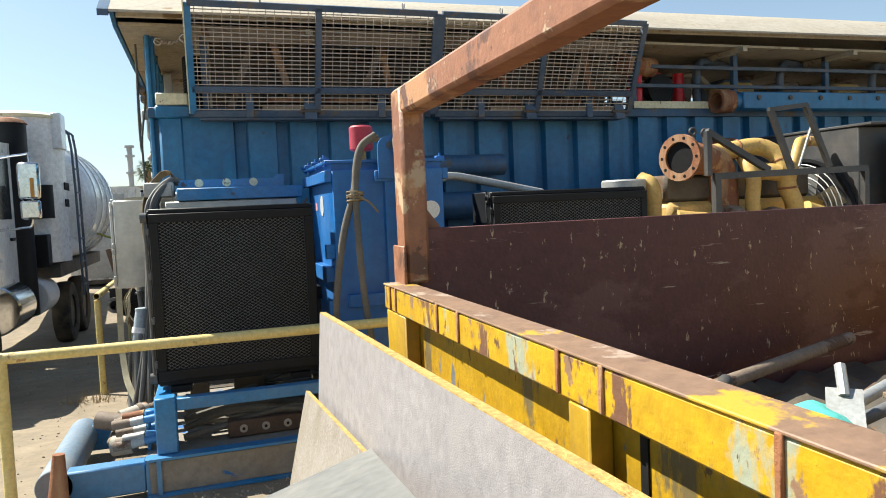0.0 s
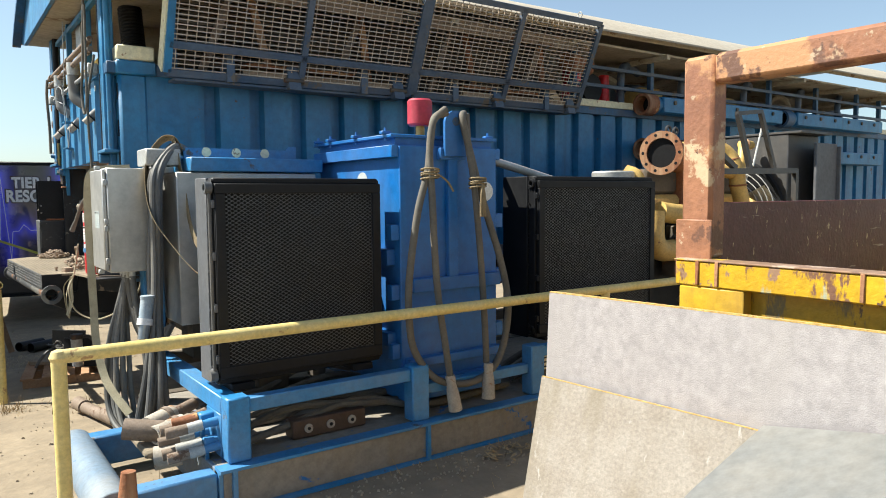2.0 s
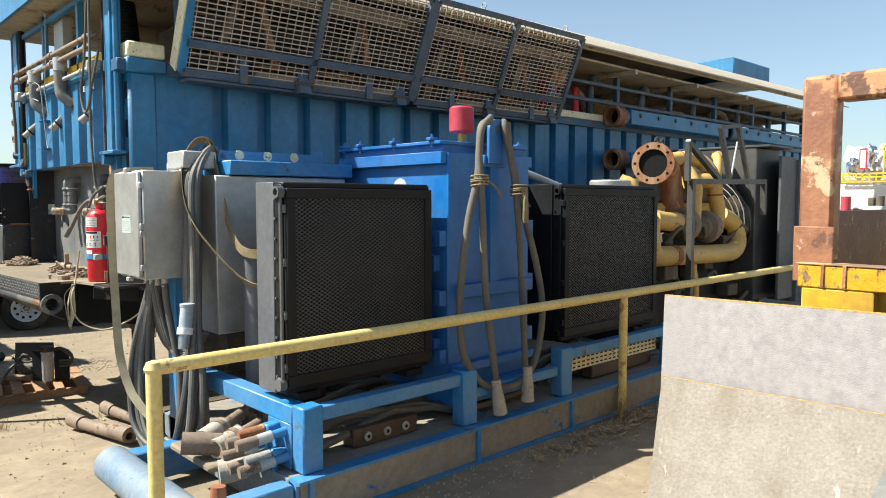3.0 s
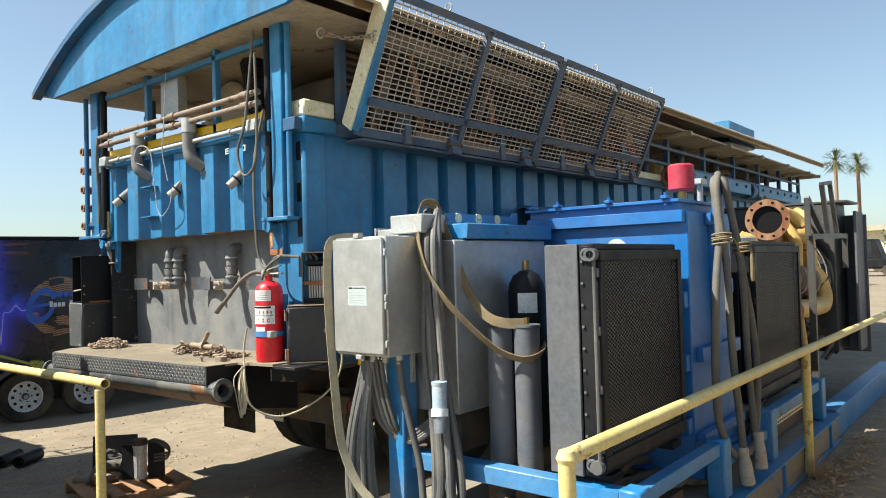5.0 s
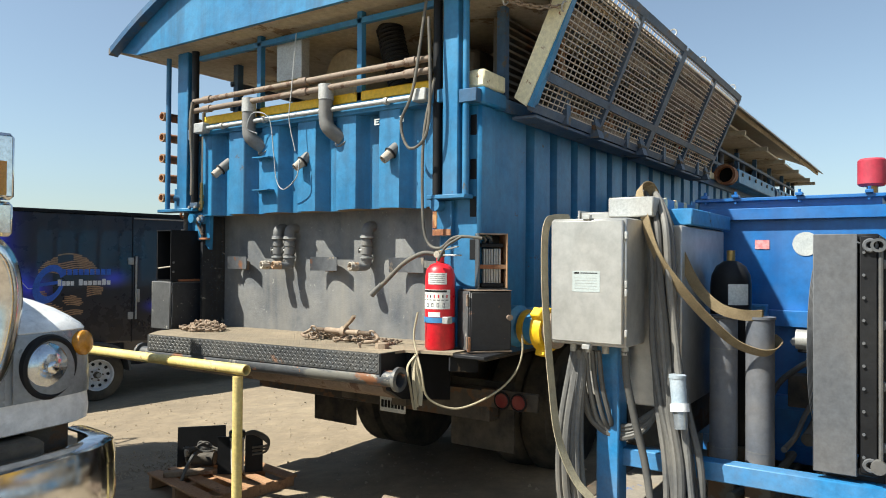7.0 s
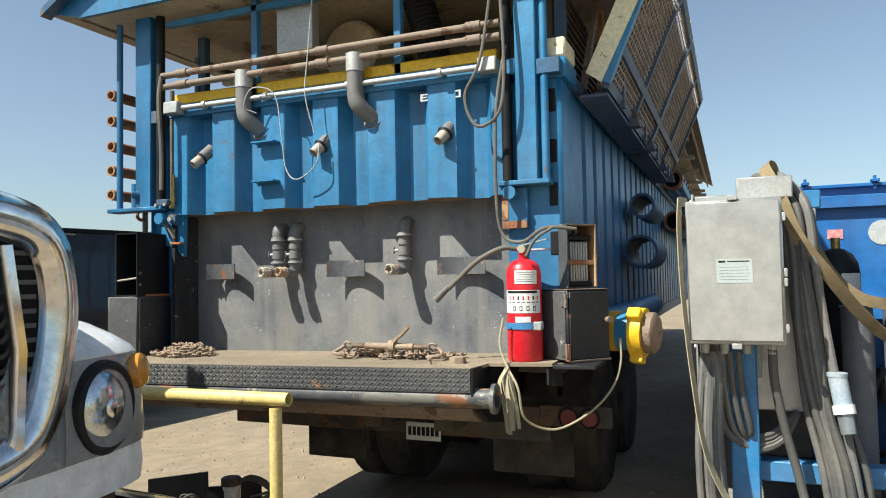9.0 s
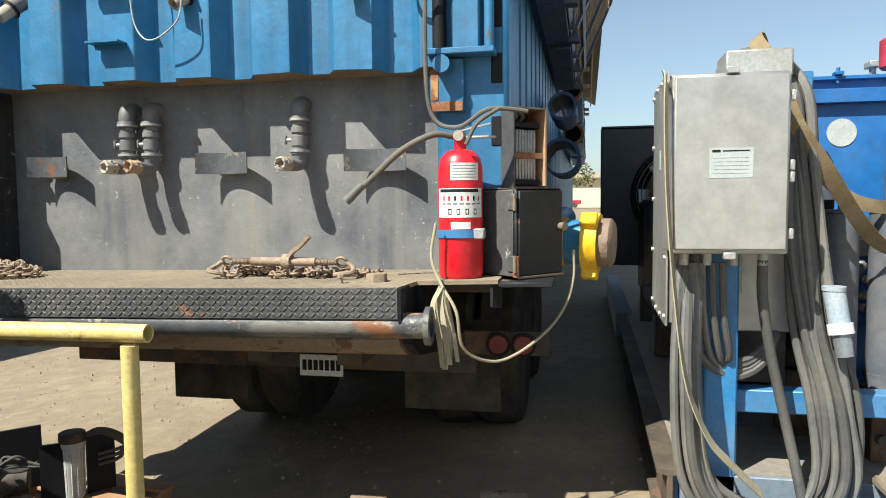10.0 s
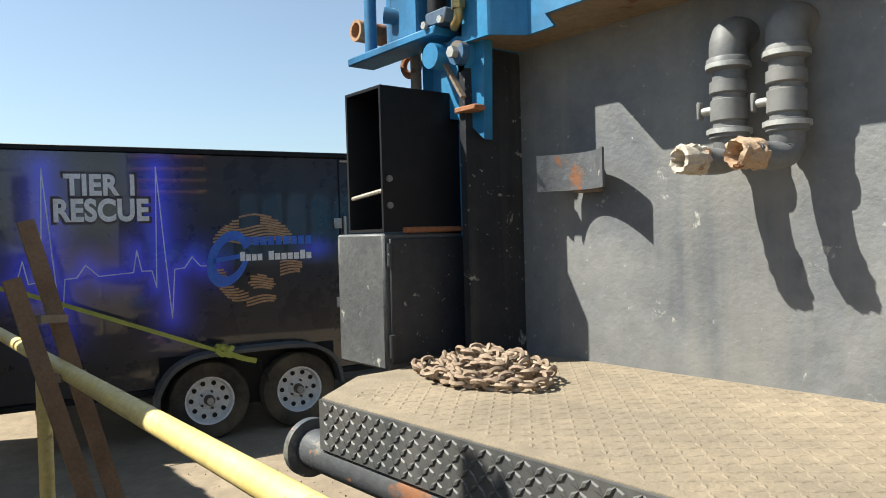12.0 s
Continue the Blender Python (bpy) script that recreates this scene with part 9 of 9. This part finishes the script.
    part("door_handle", B(N(), xl - 0.20, xl - 0.17, 10.2, 10.35, 1.35, 1.39), M_BLACK, t)
    part("sun_visor", B(N(), xr + 0.25, xl - 0.25, 9.2, 9.45, 2.5, 2.54), M_TRUCK, t)
    # mirror
    g = part("mirror_arm", T(N(), [(xl - 0.20, 9.3, 2.27), (xl + 0.22, 9.15, 2.32), (xl + 0.29, 9.12, 2.26), (xl + 0.29, 9.12, 1.60), (xl + 0.17, 9.15, 1.51), (xl - 0.20, 9.3, 1.49)], 0.014, 8, 4), M_CHROME, t)
    part("mirror", B(N(), xl + 0.165, xl + 0.385, 9.08, 9.16, 1.825, 2.235, 0.03), M_CHROME, g, "chrome side mirror")
    part("mirror", B(N(), xl + 0.175, xl + 0.38, 9.08, 9.16, 1.60, 1.815, 0.03), M_CHROME, g)
    part("mirror_marker", B(N(), xl + 0.29, xl + 0.33, 9.074, 9.082, 1.85, 2.06, 0.005), M_AMBER, g)
    # stack, air cleaner, tank
    part("exhaust_pipe", C(N(), (xl - 0.27, 10.78, 0.35), (xl - 0.27, 10.78, 2.86), 0.22, None, 28), M_BLACK, t, "black exhaust stack shield")
    part("stack_cap", lathe(N(), [(0.24, 0), (0.2, 0.05), (0.1, 0.08), (0, 0.09)], Matrix.Translation((xl - 0.27, 10.78, 2.86)), 24), M_RUSTY, t)
    part("air_cleaner", C(N(), (xl + 0.0, 11.25, 1.62), (xl + 0.0, 11.25, 2.08), 0.13, None, 20), M_BLACK, t)
    part("battery_box", B(N(), xl - 0.35, xl + 0.04, 11.1, 11.45, 0.95, 1.4, 0.01), M_BLACK, t)
    part("cyclone", C(N(), (xl - 0.33, 11.75, 1.0), (xl - 0.33, 11.75, 3.02), 0.55, None, 36), M_TRUCK, t, "white cyclone drum")
    part("cyclone_lid", lathe(N(), [(0.58, 0), (0.58, 0.04), (0.4, 0.10), (0, 0.13)], Matrix.Translation((xl - 0.33, 11.75, 3.02)), 32), M_CREAM, t)
    part("lift_bracket", B(N(), xl + 0.12, xl + 0.25, 11.45, 11.8, 2.6, 3.1, 0.01), M_TRUCK, t)
    tx = -2.74
    part("tank", lathe(N(), [(0.0, 0.0), (0.6, 0.04), (0.95, 0.16), (1.04, 0.32), (1.05, 0.5), (1.05, 3.0), (1.0, 3.2), (0.7, 3.38), (0.0, 3.46)], Matrix.Translation((tx, 12.45, 1.88)) @ Matrix.Rotation(-math.pi / 2, 4, "X"), 48), M_TRUCK, t, "white round vacuum tank")
    for y in (13.0, 13.7, 14.4, 15.1):
        part("tank_ring", C(N(), (tx, y - 0.02, 1.88), (tx, y + 0.02, 1.88), 1.068, None, 48), M_TRUCK, t)
    part("chassis", B(N(), cx - 0.5, cx + 0.5, 8.0, 18.6, 0.62, 0.85), M_DARK, t)
    part("side_deck", B(N(), xl - 0.5, xl + 0.12, 11.4, 15.4, 0.78, 0.98), M_DARK, t)
    part("fuel_tank", C(N(), (xl - 0.30, 9.6, 0.55), (xl - 0.30, 10.4, 0.55), 0.30, None, 28, 0, 0.02), M_CHROME, t)
    part("air_tank", C(N(), (xl - 0.22, 11.0, 0.55), (xl - 0.22, 11.7, 0.55), 0.26, None, 28, 0, 0.02), M_LETTER, t)
    part("hose_reel", C(N(), (xl + 0.02, 12.1, 1.18), (xl + 0.02, 13.4, 1.16), 0.16, None, 24, 0, 0.02), M_LETTER, t)
    bm = N()
    for y in (12.05, 12.42):
        T(bm, [(xl + 0.30, y, 0.45), (xl + 0.27, y, 2.65), (xl + 0.15, y, 2.92), (xl - 0.1, y, 2.95)], 0.018, 8, 3)
    for z in (0.6, 0.95, 1.3, 1.65, 2.0, 2.35):
        C(bm, (xl + 0.29, 12.05, z), (xl + 0.29, 12.42, z), 0.014, None, 8)
    part("ladder", bm, M_GUARD, t)
    bm = N()
    for z, n in ((2.02, 4), (1.78, 3)):
        for k in range(n):
            B(bm, xl + 0.205, xl + 0.222, 11.62 + k * 0.09, 11.68 + k * 0.09, z, z + 0.11, 0)
    part("lettering_bars", bm, M_INK, t)
    for y in (8.35, 13.2, 14.4):
        for x in (xl - 0.16, xr + 0.16):
            wheel(t, x, y, 0.50 + gz(x, y), 0.50, 0.28, "x", M_PIPE if y < 9 else M_DARK, "dirty steel rim", 0.55)


M_GLASS = surf("dark window glass", (0.02, 0.025, 0.03), None, 4, 0.05, 0.0, 0.0)
vacuum_truck()


def far_buildings():
    for x0, x1, y0, y1, h, lab in ((-3.2, -1.6, 19.5, 26, 2.3, "white storage container"), (-1.0, 1.5, 30, 34, 2.6, "white storage container")):
        c = thing("storage_container", ((x0 + x1) / 2, (y0 + y1) / 2, 0), lab + " at the yard edge", "container", "containers at the yard edge")
        part("shell", corrugated(corrugated(N(), y1 - y0, 0.28, 0.03, 0.15, 0.03, lambda s, d, z: (x1 - d, y0 + s, z), 0.1, h), x1 - x0, 0.28, 0.03, 0.15, 0.03, lambda s, d, z: (x0 + s, y0 + d, z), 0.1, h), M_WHITE, c, "", False)
        part("roof", B(N(), x0, x1, y0, y1, h, h + 0.08), M_WHITE, c)
        part("base", B(N(), x0, x1, y0, y1, 0.0, 0.1), M_DARK, c)
        part("door_leaf", B(N(), (x0 + x1) / 2 - 0.5, (x0 + x1) / 2 + 0.5, y0 - 0.02, y0, 0.15, h - 0.1), M_GALV, c)
    b = thing("warehouse", (2, 52, 0), "long low beige warehouse in the distance", "building")
    part("wall", B(N(), -6, 14, 50, 58, 0, 3.2, 0), M_CREAM, b)
    part("roof", B(N(), -6.5, 14.5, 49.5, 58.5, 3.2, 3.7, 0), M_CEIL, b)
    for k in range(6):
        w = part("window", B(N(), -4 + 3 * k, -2.8 + 3 * k, 49.97, 50.0, 1.2, 2.2, 0), M_GLASS, b)
        part("frame", B(N(), -4.05 + 3 * k, -2.75 + 3 * k, 49.98, 50.01, 2.2, 2.27, 0), M_WHITE, w)
    t = thing("flare_tower", (-6.5, 75, 0), "grey process tower in the haze", "tower")
    part("column", C(N(), (-6.5, 75, 0), (-6.5, 75, 8.6), 0.25, None, 16), M_FAR, t)
    for z in (4, 6, 7.6, 8.5):
        part("platform", C(N(), (-6.5, 75, z), (-6.5, 75, z + 0.2), 0.45, None, 16), M_FAR, t)
    w = thing("warehouse", (110, 30, 0), "long low pale shed across the yard", "building")
    part("wall", B(N(), 108, 116, 2, 60, 0, 4.5, 0), M_CREAM, w)
    part("roof", B(N(), 107, 117, 1, 61, 4.5, 5.2, 0), M_CEIL, w)


M_FAR = surf("hazy grey steel", (0.42, 0.44, 0.46), (0.36, 0.38, 0.40), 1, 0.8, 0, 0.0)
far_buildings()


def palm(x, y, h, r0):
    t = thing("palm_tree", (x, y, 0), "tall fan palm with a ragged crown", "tree", "palms")
    part("trunk", T(N(), [(x, y, 0), (x + 0.1, y, h * 0.5), (x, y, h)], 0.22, 10, 6), M_WOOD, t)
    bm = N()
    r = random.Random(int(x * 10))
    for k in range(70):
        a, e = r.uniform(0, 6.28), r.uniform(-0.9, 1.3)
        d = Vector((math.cos(a) * math.cos(e), math.sin(a) * math.cos(e), math.sin(e)))
        side = d.cross(Vector((0, 0, 1))).normalized()
        base = Vector((x, y, h))
        tip = base + d * r0 * r.uniform(0.75, 1.1)
        midp = base + d * r0 * 0.55
        for j in range(7):
            u = (j - 3) / 3
            q = tip + side * u * r0 * 0.45 + Vector((0, 0, -0.25 * abs(u) * r0 - r.uniform(0, 0.2)))
            bm.faces.new([bm.verts.new(v) for v in (midp - side * 0.04, midp + side * 0.04, q)])
        bm.faces.new([bm.verts.new(v) for v in (base - side * 0.05, base + side * 0.05, midp + side * 0.05, midp - side * 0.05)])
    part("crown", bm, M_PALM, t, "", False)


palm(-4.0, 60.0, 5.4, 1.15)
palm(98, 22, 13.4, 1.9)
palm(101, 20.0, 13.1, 1.9)


def bushy(x, y, h, w):
    t = thing("tree", (x, y, 0), "dusty green broadleaf tree in the distance", "tree", "far trees")
    part("trunk", C(N(), (x, y, 0), (x, y, h * 0.5), 0.3, 0.15), M_WOOD, t)
    bm = N()
    r = random.Random(int(x + y))
    for k in range(900):
        a, e, q = r.uniform(0, 6.28), r.uniform(-0.6, 1.5), r.uniform(0.5, 1.0) ** 0.5
        p = Vector((x + w * q * math.cos(a) * math.cos(e), y + w * q * math.sin(a) * math.cos(e), h * 0.62 + h * 0.38 * q * math.sin(e)))
        p += Vector((noise.noise(p * 0.7), noise.noise(p * 0.7 + Vector((9, 0, 0))), noise.noise(p * 0.7 + Vector((0, 9, 0))))) * 0.5
        bm.faces.new([bm.verts.new(p + Vector((r.uniform(-.3, .3), r.uniform(-.3, .3), r.uniform(-.3, .3)))) for _ in range(3)])
    part("crown", bm, M_PALM, t, "", False)


bushy(92, 9.0, 7.0, 3.5)
bushy(96, 14, 5.5, 3.0)


def far_vehicles():
    for x, y, mat, h, lab in ((62, 12.5, M_TRUCK, 1.9, "white pickup truck parked far across the yard"), (58, 17.5, M_TRUCK, 2.0, "white service truck parked far across the yard"), (105, 8.2, M_REDCAP, 1.8, "red pickup truck far across the yard"), (50, 10.2, M_BLACK, 2.4, "dark truck parked far across the yard"), (40, 15.5, M_REDCAP, 2.0, "red and white truck parked across the yard")):
        v = thing("parked_truck", (x, y, 0), lab, "truck", "vehicles across the yard")
        part("body", B(N(), x - 1.0, x + 1.0, y - 1.0, y + 4.2, 0.5, 1.15, 0.1), mat, v)
        part("cab", prism(N(), [(y + 0.2, 1.15), (y + 0.6, h), (y + 2.2, h), (y + 2.5, 1.15)], "x", x - 0.9, x + 0.9), mat, v)
        part("window", B(N(), x - 0.92, x + 0.92, y + 0.8, y + 2.1, 1.25, h - 0.12), M_GLASS, v)
        for wy in (y - 0.1, y + 3.3):
            part("wheel", C(N(), (x - 1.02, wy, 0.38), (x + 1.02, wy, 0.38), 0.38, None, 20), M_RUBBER, v)
    g = thing("process_skid", (33, 11.7, 0), "silver wrapped process equipment with yellow rails on a white trailer", "equipment")
    r = random.Random(17)
    for k in range(16):
        bm = N()
        bmesh.ops.create_icosphere(bm, subdivisions=3, radius=1.0, matrix=Matrix.Translation((32.5 + r.uniform(0, 2), 10.95 + 1.5 * (k + 0.5) / 16, 3.25 + r.uniform(-.25, .25))) @ Matrix.Diagonal((0.5, 0.22, r.uniform(0.4, 0.75), 1)))
        for v in bm.verts:
            v.co += Vector((noise.noise(v.co * 2.7), noise.noise(v.co * 2.7 + Vector((4, 0, 0))), noise.noise(v.co * 2.7 + Vector((0, 4, 0))))) * 0.22
        part("wrapped_vessel", bm, r.choice([M_GALV, M_CHROME, M_WHITE, M_GALV]), g, "", False)
    for z in (2.35, 2.55, 2.7):
        part("yellow_rail", B(N(), 32.0, 32.06, 10.4, 12.5, z, z + 0.06, 0), M_YBEAM, g)
    for k in range(9):
        y = 10.3 + 0.26 * k
        part("yellow_post", B(N(), 32.0, 32.05, y, y + 0.05, 2.35, 3.9 if y < 10.9 else 2.75, 0), M_YBEAM, g)
    part("yellow_rail", B(N(), 32.0, 32.05, 10.2, 11.0, 3.7, 3.76, 0), M_YBEAM, g)
    part("red_frame", B(N(), 31.9, 31.95, 11.45, 11.75, 2.9, 3.8, 0), M_REDCAP, g)
    part("frame_infill", B(N(), 31.88, 31.9, 11.5, 11.7, 2.98, 3.72, 0), M_WHITE, g)
    part("deck", B(N(), 32, 36, 10.9, 13.0, 1.0, 1.15, 0), M_DARK, g)
    part("white_body", B(N(), 32.2, 36, 11.2, 13.0, 1.15, 2.3, 0.05), M_WHITE, g)
    for y in (12.35, 11.95):
        part("wheel", C(N(), (32.0, y, 0.42), (32.0, y + 0.28, 0.42), 0.42, None, 22), M_RUBBER, g)
        part("wheel_rim", C(N(), (31.9, y + 0.05, 0.42), (31.99, y + 0.2, 0.42), 0.22, None, 18), M_GALV, g)
    part("red_tank", C(N(), (31.7, 12.15, 0.8), (31.7, 12.15, 1.75), 0.2, None, 18), M_REDCAP, g)
    u = thing("utility_cart", (31.5, 10.9, 0), "white and pale green wheeled machine parked across the yard", "machine")
    part("body", B(N(), 31, 32, 10.45, 11.35, 0.35, 1.0, 0.06), M_WHITE, u)
    part("upper", B(N(), 31.1, 31.9, 10.6, 11.3, 1.0, 1.35, 0.05), M_TEALPALE, u)
    part("motor", C(N(), (31.4, 10.75, 1.35), (31.4, 10.75, 1.75), 0.16, None, 16), M_DARK, u)
    part("motor", B(N(), 31.3, 31.7, 10.95, 11.2, 1.35, 1.7, 0.04), M_DARK, u)
    for y in (10.6, 11.15):
        part("wheel", C(N(), (31.0, y, 0.24), (31.9, y, 0.24), 0.24, None, 16), M_RUBBER, u)
    for y in (10.55, 10.25):
        c = thing("traffic_cone", (29.0, y - 0.75, 0), "red-orange tall traffic cone with white bands", "cone", "cones across the yard")
        part("cone", C(N(), (29.0, y - 0.75, 0.04), (29.0, y - 0.75, 1.05), 0.12, 0.05, 16), M_ORANGE, c)
        part("band", C(N(), (29.0, y - 0.75, 0.70), (29.0, y - 0.75, 0.80), 0.083, 0.075, 16), M_LETTER, c)
        part("foot", B(N(), 28.8, 29.2, y - 0.95, y - 0.55, 0, 0.04, 0), M_BLACK, c)


M_TEALPALE = surf("pale green machine paint", (0.42, 0.50, 0.42), (0.36, 0.43, 0.36), 4, 0.5, 0, 0.05)
far_vehicles()
